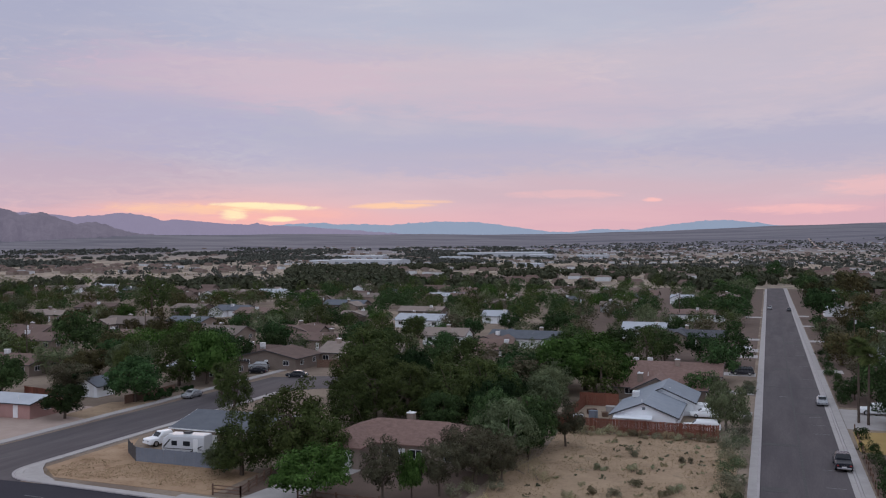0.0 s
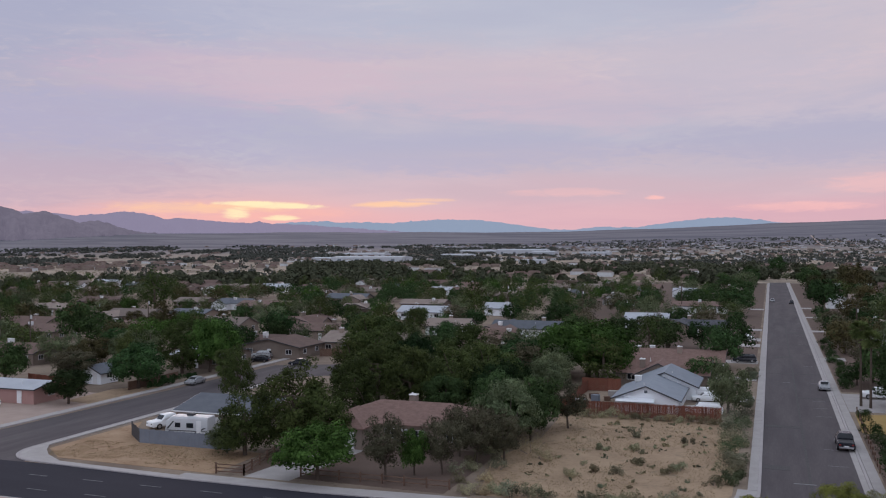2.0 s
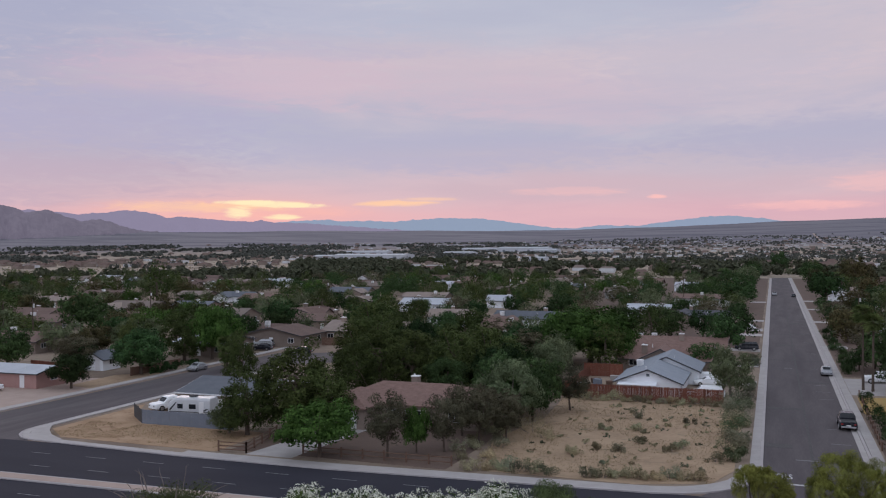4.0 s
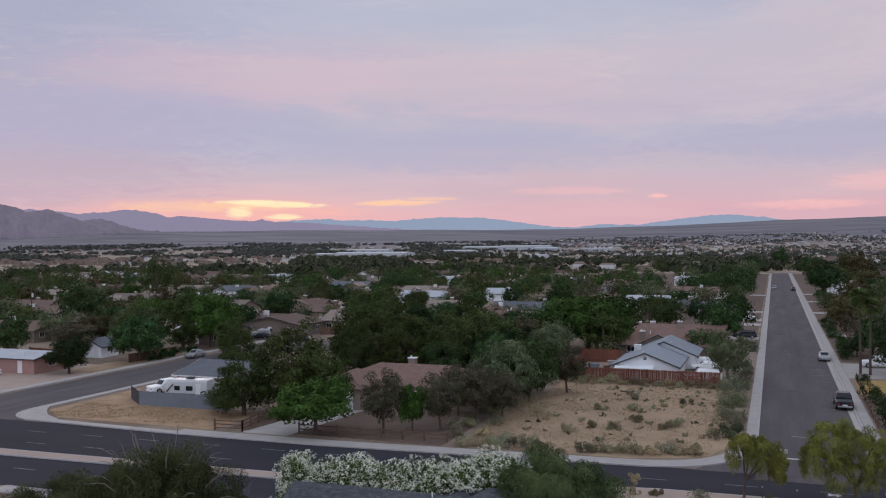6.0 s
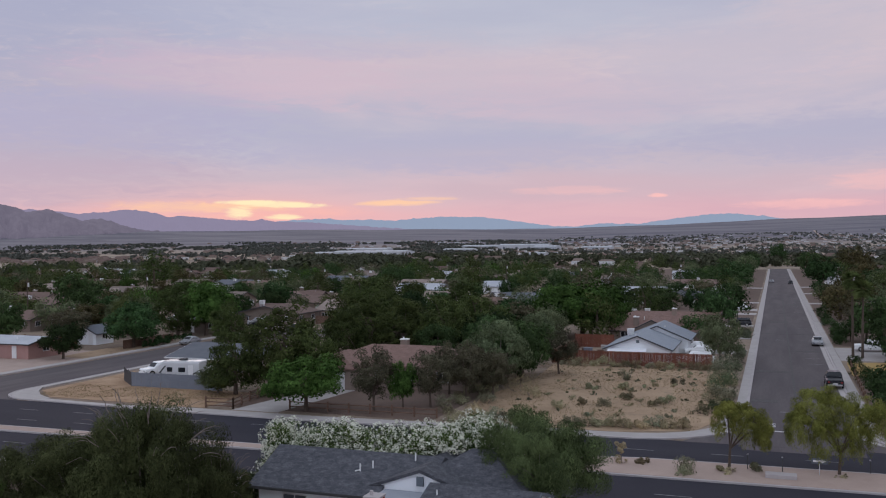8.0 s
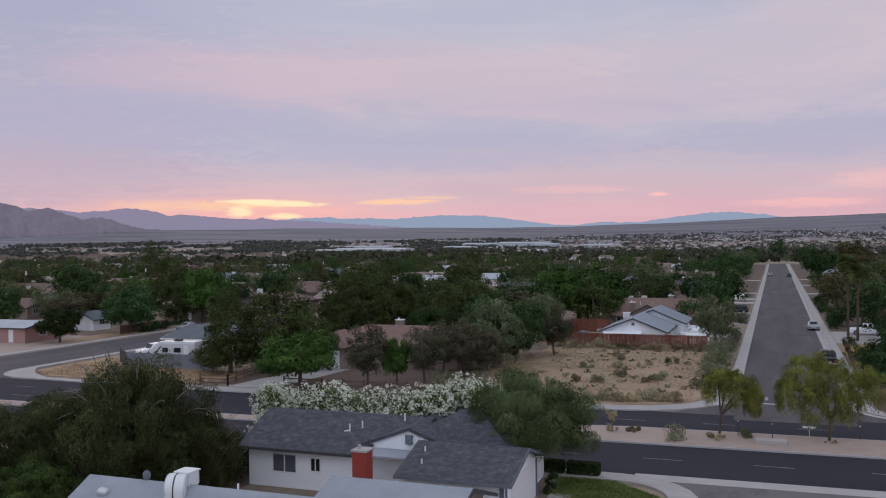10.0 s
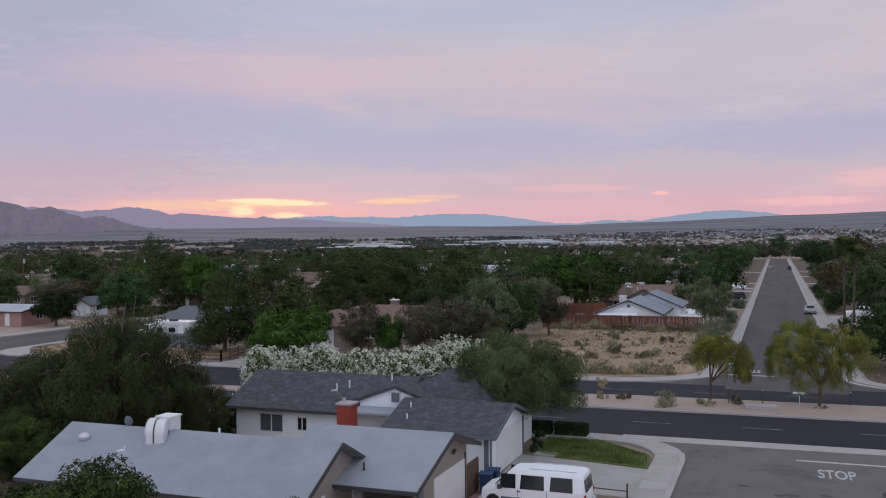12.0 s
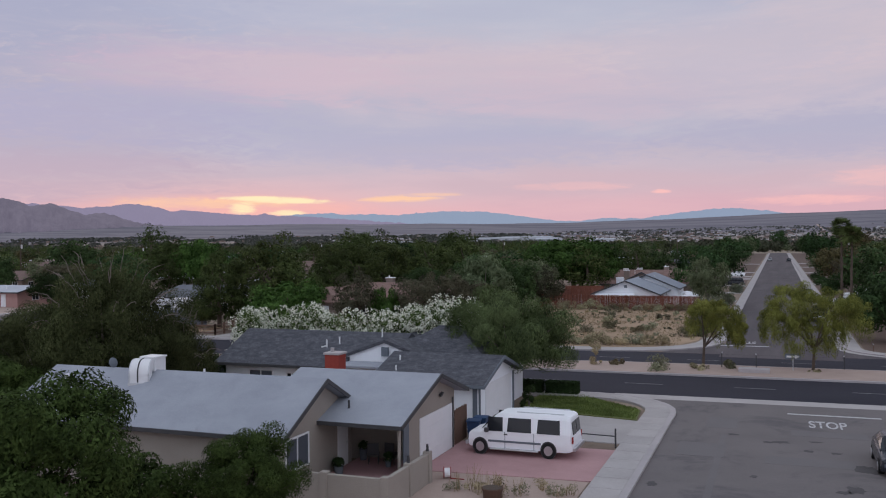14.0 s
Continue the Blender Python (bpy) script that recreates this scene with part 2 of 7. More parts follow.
M = {
    "asphalt_old": material("asphalt_old", [(0.06, 0.05, 0.055), (0.094, 0.08, 0.085), (0.136, 0.117, 0.12)], 0.9, 0.35, 14, 0.3, stretch=(1, 0.12, 1), spots=(0.35, 0.62, 0.75, (0.085, 0.08, 0.084))),
    "asphalt_worn": material("asphalt_worn", [(0.136, 0.121, 0.12), (0.186, 0.166, 0.162)], 0.9, 0.25, 30, 0.5, spots=(0.22, 0.5, 0.66, (0.112, 0.102, 0.105))),
    "asphalt_new": material("asphalt_new", [(0.031, 0.03, 0.04), (0.044, 0.043, 0.055)], 0.9, 0.2, 40, 0.2, stretch=(0.25, 1, 1), spec=0.12),
    "concrete": material("concrete", [(0.34, 0.31, 0.3), (0.46, 0.43, 0.42)], 0.85, 0.5, 18, 0.2, per=0.06),
    "curb": material("curb", [(0.36, 0.33, 0.33), (0.46, 0.42, 0.42)], 0.85, 0.4, 18, 0.15),
    "paint": material("paint", [(0.2, 0.195, 0.2), (0.5, 0.49, 0.49), (0.6, 0.59, 0.59)], 0.7, 3.0, 8, 0.1),
    "paint_worn": material("paint_worn", [(0.07, 0.07, 0.074), (0.2, 0.2, 0.205), (0.3, 0.3, 0.3)], 0.75, 2.0, 8, 0.1),
    "pink_slab": material("pink_slab", [(0.38, 0.215, 0.215), (0.5, 0.3, 0.3)], 0.75, 0.6, 14, 0.15),
    "lot_sand": material("lot_sand", [(0.22, 0.15, 0.095), (0.35, 0.245, 0.16), (0.45, 0.325, 0.215)], 0.95, 0.2, 9, 0.7, spots=(0.35, 0.55, 0.7, (0.24, 0.18, 0.12))),
    "lot_straw": material("lot_straw", [(0.23, 0.14, 0.08), (0.36, 0.235, 0.145), (0.44, 0.31, 0.205)], 0.95, 0.3, 9, 0.7, spots=(0.5, 0.55, 0.68, (0.25, 0.15, 0.088))),
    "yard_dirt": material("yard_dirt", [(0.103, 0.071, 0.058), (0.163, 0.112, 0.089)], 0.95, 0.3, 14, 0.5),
    "median_dirt": material("median_dirt", [(0.36, 0.27, 0.23), (0.45, 0.345, 0.295)], 0.95, 0.5, 14, 0.4),
    "lawn": material("lawn", [(0.095, 0.115, 0.035), (0.13, 0.15, 0.045), (0.165, 0.178, 0.062)], 0.9, 0.5, 20, 0.6),
    "gold_lawn": material("gold_lawn", [(0.36, 0.24, 0.09), (0.45, 0.31, 0.12)], 0.95, 0.4, 16, 0.5),
    "roof_gray": material("roof_gray", [(0.265, 0.282, 0.322), (0.315, 0.333, 0.375), (0.36, 0.378, 0.42)], 0.75, 0.7, 22, 0.35, spots=(0.5, 0.6, 0.8, (0.25, 0.265, 0.29)), stretch=(1, 1, 1.8)),
    "roof_dark": material("roof_dark", [(0.035, 0.037, 0.045), (0.08, 0.082, 0.096), (0.15, 0.152, 0.17)], 0.9, 2.2, 4, 0.8, stretch=(1, 1, 3)),
    "roof_red": material("roof_red", [(0.14, 0.086, 0.072), (0.215, 0.132, 0.111), (0.28, 0.18, 0.153)], 0.85, 1.6, 7, 0.9, stretch=(1, 1, 2.5)),
    "roof_brown": material("roof_brown", [(0.12, 0.078, 0.068), (0.19, 0.125, 0.105)], 0.85, 0.5, 10, 0.5, per=0.25),
    "roof_tan": material("roof_tan", [(0.2, 0.155, 0.135), (0.28, 0.225, 0.195)], 0.85, 0.5, 10, 0.5, per=0.25),
    "roof_slate": material("roof_slate", [(0.085, 0.095, 0.115), (0.135, 0.145, 0.165)], 0.85, 0.6, 10, 0.4, per=0.25),
    "roof_white": material("roof_white", [(0.38, 0.4, 0.44), (0.5, 0.52, 0.56)], 0.7, 0.5, 12, 0.1),
    "stucco_beige": material("stucco_beige", [(0.3, 0.265, 0.23), (0.36, 0.32, 0.28)], 0.9, 0.6, 30, 0.3),
    "stucco_white": material("stucco_white", [(0.82, 0.84, 0.87), (0.88, 0.9, 0.93)], 0.85, 0.5, 30, 0.2),
    "stucco_pink": material("stucco_pink", [(0.36, 0.21, 0.19), (0.43, 0.26, 0.235)], 0.9, 0.6, 30, 0.3),
    "stucco_tan": material("stucco_tan", [(0.21, 0.162, 0.136), (0.3, 0.24, 0.203)], 0.9, 0.5, 30, 0.25, per=0.25),
    "brick": material("brick", [(0.28, 0.045, 0.035), (0.36, 0.07, 0.05)], 0.85, 1.5, 10, 0.5),
    "white": material("white", [(0.72, 0.72, 0.73), (0.8, 0.8, 0.81)], 0.55, 1.0, 14, 0.05),
    "trim_dark": material("trim_dark", [(0.05, 0.05, 0.055), (0.08, 0.078, 0.08)], 0.7, 1.0, 14, 0.1),
    "trim_gray": material("trim_gray", [(0.12, 0.14, 0.17), (0.16, 0.18, 0.2)], 0.7, 1.0, 14, 0.1),
    "fence_wood": material("fence_wood", [(0.13, 0.045, 0.03), (0.22, 0.085, 0.055)], 0.85, 0.6, 12, 0.4, stretch=(3, 3, 0.4), per=0.3),
    "rail_wood": material("rail_wood", [(0.12, 0.07, 0.05), (0.18, 0.11, 0.08)], 0.85, 0.8, 12, 0.4),
    "fence_gray": material("fence_gray", [(0.15, 0.17, 0.21), (0.21, 0.23, 0.27)], 0.75, 0.6, 12, 0.2),
    "bark": material("bark", [(0.07, 0.05, 0.04), (0.13, 0.1, 0.08)], 0.95, 1.5, 10, 0.6),
    "bark_pale": material("bark_pale", [(0.16, 0.13, 0.115), (0.24, 0.2, 0.175)], 0.95, 1.5, 10, 0.6),
    "car_white": material("car_white", [(0.84, 0.85, 0.87), (0.88, 0.89, 0.91)], 0.45, 0.5, 10, 0.0, spec=0.5),
    "car_silver": material("car_silver", [(0.36, 0.37, 0.39), (0.4, 0.41, 0.43)], 0.3, 0.5, 10, 0.0, metal=0.5),
    "car_black": material("car_black", [(0.012, 0.014, 0.02), (0.018, 0.02, 0.028)], 0.25, 0.5, 10, 0.0, spec=0.5),
    "tyre": material("tyre", [(0.012, 0.012, 0.013), (0.022, 0.022, 0.022)], 0.85, 3, 10, 0.1),
    "chrome": material("chrome", [(0.5, 0.5, 0.52), (0.6, 0.6, 0.62)], 0.35, 1, 10, 0.0, metal=0.9),
    "metal": material("metal", [(0.55, 0.56, 0.58), (0.66, 0.67, 0.69)], 0.45, 1, 14, 0.05, metal=0.6),
    "red_lamp": material("red_lamp", [(0.25, 0.02, 0.02), (0.3, 0.03, 0.03)], 0.3, 1, 10, 0.0),
    "blue_bin": material("blue_bin", [(0.02, 0.05, 0.12), (0.03, 0.07, 0.15)], 0.6, 1, 10, 0.05),
    "petal": material("petal", [(0.66, 0.67, 0.55), (0.78, 0.78, 0.68)], 0.8, 2, 6, 0.0),
    "glass": glass_material("glass", (0.02, 0.022, 0.026)),
    "glass_pale": glass_material("glass_pale", (0.1, 0.11, 0.13)),
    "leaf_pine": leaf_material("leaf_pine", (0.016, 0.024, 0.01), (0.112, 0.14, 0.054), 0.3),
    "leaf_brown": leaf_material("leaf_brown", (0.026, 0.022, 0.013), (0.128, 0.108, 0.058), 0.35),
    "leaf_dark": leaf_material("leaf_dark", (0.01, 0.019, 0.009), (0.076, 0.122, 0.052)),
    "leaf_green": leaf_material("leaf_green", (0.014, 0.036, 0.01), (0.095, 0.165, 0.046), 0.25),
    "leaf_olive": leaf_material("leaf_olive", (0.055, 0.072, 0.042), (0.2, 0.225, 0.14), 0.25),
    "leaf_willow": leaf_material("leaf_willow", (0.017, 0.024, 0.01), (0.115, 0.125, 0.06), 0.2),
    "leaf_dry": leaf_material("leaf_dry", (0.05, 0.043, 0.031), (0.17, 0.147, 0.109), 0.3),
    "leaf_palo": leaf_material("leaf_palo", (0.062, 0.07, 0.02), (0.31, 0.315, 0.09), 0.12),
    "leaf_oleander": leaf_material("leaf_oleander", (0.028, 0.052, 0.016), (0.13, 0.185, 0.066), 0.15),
    "rust": material("rust", [(0.07, 0.04, 0.03), (0.14, 0.08, 0.055)], 0.9, 3.0, 20, 0.4),
    "straw": material("straw", [(0.3, 0.25, 0.19), (0.42, 0.36, 0.28)], 0.9, 3.0, 20, 0.2),
    "leaf_acacia": leaf_material("leaf_acacia", (0.036, 0.054, 0.026), (0.16, 0.21, 0.1), 0.1),
    "tar": material("tar", [(0.06, 0.055, 0.057), (0.1, 0.093, 0.094)], 0.85, 1.5, 25, 0.2),
    "asphalt_patch": material("asphalt_patch", [(0.14, 0.129, 0.13), (0.175, 0.16, 0.16)], 0.9, 0.5, 30, 0.3),
    "roof_blue": material("roof_blue", [(0.22, 0.245, 0.285), (0.29, 0.315, 0.355)], 0.8, 0.8, 12, 0.3, per=0.1),
    "trailer_shell": material("trailer_shell", [(0.52, 0.53, 0.55), (0.6, 0.61, 0.63)], 0.4, 0.8, 10, 0.05),
    "grass": leaf_material("grass", (0.11, 0.135, 0.04), (0.23, 0.25, 0.09)),
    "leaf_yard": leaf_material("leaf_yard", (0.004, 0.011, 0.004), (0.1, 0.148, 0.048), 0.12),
    # distance haze is put into the mid and far leaf colours, paler and bluer
    "leaf_mid_hazy": leaf_material("leaf_mid_hazy", (0.06, 0.072, 0.056), (0.155, 0.172, 0.125)),
    "leaf_palm": leaf_material("leaf_palm", (0.06, 0.085, 0.03), (0.19, 0.24, 0.1), 0.2),
    "leaf_far_hazy": leaf_material("leaf_far_hazy", (0.11, 0.125, 0.13), (0.18, 0.195, 0.195)),
    "scrub": leaf_material("scrub", (0.25, 0.205, 0.14), (0.44, 0.37, 0.265)),
    "straw": leaf_material("straw", (0.34, 0.245, 0.16), (0.43, 0.315, 0.21), 0.1),
    "scrub_green": leaf_material("scrub_green", (0.18, 0.165, 0.128), (0.31, 0.288, 0.222)),
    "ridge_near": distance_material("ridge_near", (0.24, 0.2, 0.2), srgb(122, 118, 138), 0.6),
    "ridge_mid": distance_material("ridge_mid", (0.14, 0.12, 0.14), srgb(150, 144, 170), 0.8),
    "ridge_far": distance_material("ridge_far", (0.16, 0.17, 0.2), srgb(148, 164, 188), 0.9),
}


# ---- building blocks ----
def box(bm, x0, x1, y0, y1, z0, z1, bevel=0.0):
    got = bmesh.ops.create_cube(bm, size=1, matrix=Matrix.Translation(((x0 + x1) / 2, (y0 + y1) / 2, (z0 + z1) / 2)) @ Matrix.Diagonal((abs(x1 - x0), abs(y1 - y0), abs(z1 - z0), 1)))
    if bevel:
        edges = list({e for v in got["verts"] for e in v.link_edges})
        bmesh.ops.bevel(bm, geom=edges, offset=bevel, segments=2, affect="EDGES", profile=0.5)
    return bm


def tube(bm, a, b, r0, r1, sides=7):
    """A tapered limb from a to b."""
    a, b = Vector(a), Vector(b)
    turn = (b - a).to_track_quat("Z", "Y").to_matrix().to_4x4()
    bmesh.ops.create_cone(bm, cap_ends=True, segments=sides, radius1=r0, radius2=r1, depth=(b - a).length, matrix=Matrix.Translation((a + b) / 2) @ turn)


def prism(bm, outline, a, b, axis):
    """A closed outline, drawn in the two other axes, drawn out along an axis from a to b."""
    def at(p, t):
        return {"x": (t, p[0], p[1]), "y": (p[0], t, p[1]), "z": (p[0], p[1], t)}[axis]
    v0 = [bm.verts.new(at(p, a)) for p in outline]
    v1 = [bm.verts.new(at(p, b)) for p in outline]
    bm.faces.new(v0)
    bm.faces.new(v1[::-1])
    for i in range(len(outline)):
        j = (i + 1) % len(outline)
        bm.faces.new((v0[i], v1[i], v1[j], v0[j]))
    bmesh.ops.recalc_face_normals(bm, faces=bm.faces)
    return bm


def mesh_of(name, bm, mat, smooth=False):
    me = bpy.data.meshes.new(name)
    bm.to_mesh(me)
    bm.free()
    me.materials.append(mat)
    if smooth:
        for p in me.polygons:
            p.use_smooth = True
    return me


def part(name, bm, mat, parent, label="", smooth=False):
    ob = new(name, mesh_of(name, bm, M[mat] if isinstance(mat, str) else mat, smooth))
    ob.parent = parent
    return tagged(ob, label)


def thing(name, m, label, category, group=""):
    ob = new(name)
    ob.empty_display_size = 0.3
    ob.matrix_basis = m
    return tagged(ob, label, category, group)


def setting(name, bm, mat, label="", category=""):
    ob = new(name, mesh_of(name, bm, M[mat]))
    return tagged(ob, label, category, kind="structure")


def fast_mesh(name, verts, faces, mat):
    """A mesh from arrays of corners and equal-sided faces."""
    verts, faces = np.asarray(verts, float), np.asarray(faces, int)
    me = bpy.data.meshes.new(name)
    me.vertices.add(len(verts))
    me.vertices.foreach_set("co", verts.ravel())
    k = faces.shape[1]
    me.loops.add(faces.size)
    me.loops.foreach_set("vertex_index", faces.ravel())
    me.polygons.add(len(faces))
    me.polygons.foreach_set("loop_start", np.arange(0, faces.size, k))
    me.update(calc_edges=True)
    me.validate()
    for m in (mat if isinstance(mat, (list, tuple)) else [mat]):
        me.materials.append(M[m])
    return me


def leaves(rng, centers, radii, count, length, width, droop=0.0, squash=1.0, heart=None):
    """Leaf quads on the outside of clumps: arrays of corners and faces. They face outwards from clump and crown. droop: 0 any way, 1 hanging down."""
    k = len(centers)
    share = radii ** 1.6
    which = rng.choice(k, count, p=share / share.sum())
    off = rng.normal(size=(count, 3)) + (0, 0, 0.25)
    off /= np.linalg.norm(off, axis=1, keepdims=True) + 1e-9
    c = centers[which] + off * (0.5 + 0.5 * rng.random((count, 1)) ** 0.6) * radii[which][:, None] * np.array([1, 1, squash])
    heart = centers.mean(0) if heart is None else np.asarray(heart)
    out = c - heart
    out /= np.linalg.norm(out, axis=1, keepdims=True) + 1e-9
    face = off * 0.85 + out * 0.5 + rng.normal(size=(count, 3)) * 0.3
    face /= np.linalg.norm(face, axis=1, keepdims=True) + 1e-9
    d = rng.normal(size=(count, 3))
    d /= np.linalg.norm(d, axis=1, keepdims=True)
    d = d * (1 - droop) + np.array([0, 0, -1.0]) * droop
    d -= face * (d * face).sum(1, keepdims=True) * 0.85
    d /= np.linalg.norm(d, axis=1, keepdims=True) + 1e-9
    s = np.cross(d, face)
    s /= np.linalg.norm(s, axis=1, keepdims=True) + 1e-9
    l = length * rng.uniform(0.6, 1.3, (count, 1)) / 2
    w = width * rng.uniform(0.6, 1.3, (count, 1)) / 2
    v = np.stack([c - d * l, c + s * w, c + d * l, c - s * w], 1).reshape(-1, 3)
    f = np.arange(count * 4).reshape(-1, 4)
    return v, f


# ---- ground, far plain and ridges ----
EYE_X, EYE_Y, EYE_Z = 1.5, 0.5, 18.5     # the middle of the flight


def rise(x, y):
    """Height of the land: flat in the town, then a long slope towards the ridges, steeper to the right."""
    d = np.hypot(x, y)
    az = np.degrees(np.arctan2(x, np.maximum(y, 1.0)))
    top = np.interp(az, [-60, -47, -39, -27, -19, -12, -5, 1, 6, 40], [66, 69, 90, 95, 90, 91, 106, 120, 131, 150])
    t = np.clip((d - 1500) / 2900, 0, 1)
    return top * t ** 1.5


def build_ground():
    def steps(inner, outer, cells):
        a = np.linspace(0, 1, cells)
        return inner * a + (outer - inner) * a ** 4
    xs = np.r_[-steps(900, 4700, 70)[::-1], steps(900, 4700, 60)[1:]]
    ys = np.r_[-steps(200, 900, 12)[::-1], steps(900, 4600, 90)[1:]]
    gx, gy = np.meshgrid(xs, ys)
    gz = rise(gx, gy)
    far = np.clip((np.hypot(gx, gy) - 1600) / 1500, 0, 1)
    gz += far * (np.sin(gx / 130 + gy / 310) * 1.5 + np.sin(gx / 57 - gy / 90) * 0.7)
    w, h = len(xs), len(ys)
    i = (np.arange(h - 1)[:, None] * w + np.arange(w - 1)).ravel()
    me = fast_mesh("ground", np.stack([gx, gy, gz], -1).reshape(-1, 3), np.stack([i, i + 1, i + w + 1, i + w], 1), "ground")
    tagged(new("ground", me), "dry tan desert soil with scrub between the streets", "ground", kind="structure")


def ground_material():
    m = bpy.data.materials.new("ground")
    m.use_nodes = True
    n = Nodes(m.node_tree)
    pos = n.add("ShaderNodeNewGeometry").outputs["Position"]
    sep = n.add("ShaderNodeSeparateXYZ")
    n.link(pos, sep.inputs[0])
    big = n.noise(pos, 0.012, 6.0, 0.6, 0.4)
    mid = n.noise(pos, 0.09, 5.0, 0.65, 0.3)
    small = n.noise(pos, 1.6, 5.0, 0.7)
    soil = n.mix(n.span(big, 0.35, 0.65), (0.24, 0.185, 0.145), (0.33, 0.26, 0.2))
    soil = n.mix(n.span(mid, 0.42, 0.62), soil, (0.2, 0.15, 0.12))
    soil = n.mix(n.span(small, 0.52, 0.7, 0.0, 0.7), soil, (0.14, 0.115, 0.085))
    dist = n.add("ShaderNodeVectorMath", operation="LENGTH")
    n.link(pos, dist.inputs[0])
    # open fields of pale dry grass beyond the first quarter, scrub and washes beyond the town
    field = n.mix(n.span(n.noise(pos, 0.03, 6.0, 0.7, 0.6), 0.4, 0.62), (0.4, 0.325, 0.255), (0.2, 0.165, 0.135))
    soil = n.mix(n.span(dist.outputs["Value"], 420, 620), soil, field)
    streaks = n.vec(n.math("MULTIPLY", sep.outputs[0], 0.0015), n.math("MULTIPLY", sep.outputs[1], 0.006), 0.0)
    wash = n.noise(streaks, 1.0, 8.0, 0.65, 0.8)
    # the violet-blue cast of this far ground is aerial haze put into the colour
    desert = n.mix(n.span(wash, 0.4, 0.6), (0.135, 0.13, 0.155), (0.21, 0.195, 0.215))
    soil = n.mix(n.span(dist.outputs["Value"], 1700, 2700), soil, desert)
    b = n.add("ShaderNodeBsdfPrincipled")
    n.link(soil, b.inputs["Base Color"])
    b.inputs["Roughness"].default_value = 0.95
    b.inputs["Specular IOR Level"].default_value = 0.1
    bp = n.add("ShaderNodeBump")
    bp.inputs["Strength"].default_value, bp.inputs["Distance"].default_value = 0.4, 0.08
    n.link(small, bp.inputs["Height"])
    n.link(bp.outputs[0], b.inputs["Normal"])
    o = n.add("ShaderNodeOutputMaterial")
    n.link(b.outputs[0], o.inputs[0])
    return m


M["ground"] = ground_material()
build_ground()


def ridge(name, dist, profile, mat, label, rough, seed, thick=250):
    """A mountain range along an arc at a distance: profile gives azimuth and elevation (degrees) of its crest."""
    az = np.linspace(profile[0][0], profile[-1][0], 520)
    el = np.interp(az, [p[0] for p in profile], [p[1] for p in profile])
    rows = 16
    verts = []
    for r in range(rows):
        f = r / (rows - 1)
        for i, a in enumerate(az):
            crest_noise = noise.fractal(Vector((a * 2.6, seed, 0.3)), 0.8, 2.1, 5)
            crest = EYE_Z + math.tan(radians(el[i] + rough * crest_noise)) * dist
            # spurs and gullies that wander as they run down
            g = noise.fractal(Vector((a * 1.5 + f * 1.1, seed + 9, f * 2.2)), 0.9, 2.1, 6)
            d = dist - thick * (1 - f) * (1.2 + 0.5 * g)
            z = -20 + (crest + 20) * f ** 0.8 * (1 + (0.08 * g if 0 < r < rows - 1 else 0))
            verts.append((EYE_X + d * math.sin(radians(a)), EYE_Y + d * math.cos(radians(a)), z))
    w = len(az)
    i = (np.arange(rows - 1)[:, None] * w + np.arange(w - 1)).ravel()
    me = fast_mesh(name, verts, np.stack([i, i + 1, i + w + 1, i + w], 1), mat)
    tagged(new(name, me), label, "mountains", kind="structure")


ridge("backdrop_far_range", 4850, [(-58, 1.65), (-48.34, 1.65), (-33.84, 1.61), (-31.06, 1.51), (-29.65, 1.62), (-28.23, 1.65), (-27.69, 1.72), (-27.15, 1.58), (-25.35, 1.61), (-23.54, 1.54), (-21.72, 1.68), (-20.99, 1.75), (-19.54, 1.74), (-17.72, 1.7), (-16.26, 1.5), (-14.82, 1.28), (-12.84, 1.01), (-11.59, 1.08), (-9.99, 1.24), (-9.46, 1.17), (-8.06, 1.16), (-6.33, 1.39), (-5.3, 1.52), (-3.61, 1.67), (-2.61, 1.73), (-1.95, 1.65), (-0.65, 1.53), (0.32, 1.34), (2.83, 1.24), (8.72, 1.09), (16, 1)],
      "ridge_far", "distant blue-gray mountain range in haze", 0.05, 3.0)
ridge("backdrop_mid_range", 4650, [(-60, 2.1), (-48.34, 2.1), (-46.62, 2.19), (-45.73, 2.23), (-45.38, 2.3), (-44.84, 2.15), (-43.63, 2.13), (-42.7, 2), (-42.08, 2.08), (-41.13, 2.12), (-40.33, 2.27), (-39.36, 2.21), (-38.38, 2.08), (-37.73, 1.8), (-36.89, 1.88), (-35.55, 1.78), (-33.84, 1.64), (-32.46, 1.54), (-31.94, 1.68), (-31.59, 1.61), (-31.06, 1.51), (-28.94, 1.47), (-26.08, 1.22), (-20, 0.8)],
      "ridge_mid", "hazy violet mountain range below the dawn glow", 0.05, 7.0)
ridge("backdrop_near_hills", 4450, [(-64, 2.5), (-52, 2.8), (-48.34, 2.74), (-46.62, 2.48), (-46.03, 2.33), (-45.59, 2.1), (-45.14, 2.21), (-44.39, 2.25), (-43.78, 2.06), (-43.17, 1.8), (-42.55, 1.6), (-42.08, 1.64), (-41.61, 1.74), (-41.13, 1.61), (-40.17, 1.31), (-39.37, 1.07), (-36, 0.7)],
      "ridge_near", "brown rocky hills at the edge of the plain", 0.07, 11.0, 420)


# ---- streets, kerbs, yards ----
def sheet(name, outline, z, mat, label, category="ground"):
    """A flat piece of ground with its outline, thick enough to bed into the soil."""
    bm = bmesh.new()
    prism(bm, outline, z - 0.12, z, "z")
    return setting(name, bm, mat, label, category)


def lane(x):
    """The boulevard runs a little askew to the side streets."""
    return 0.024 * x


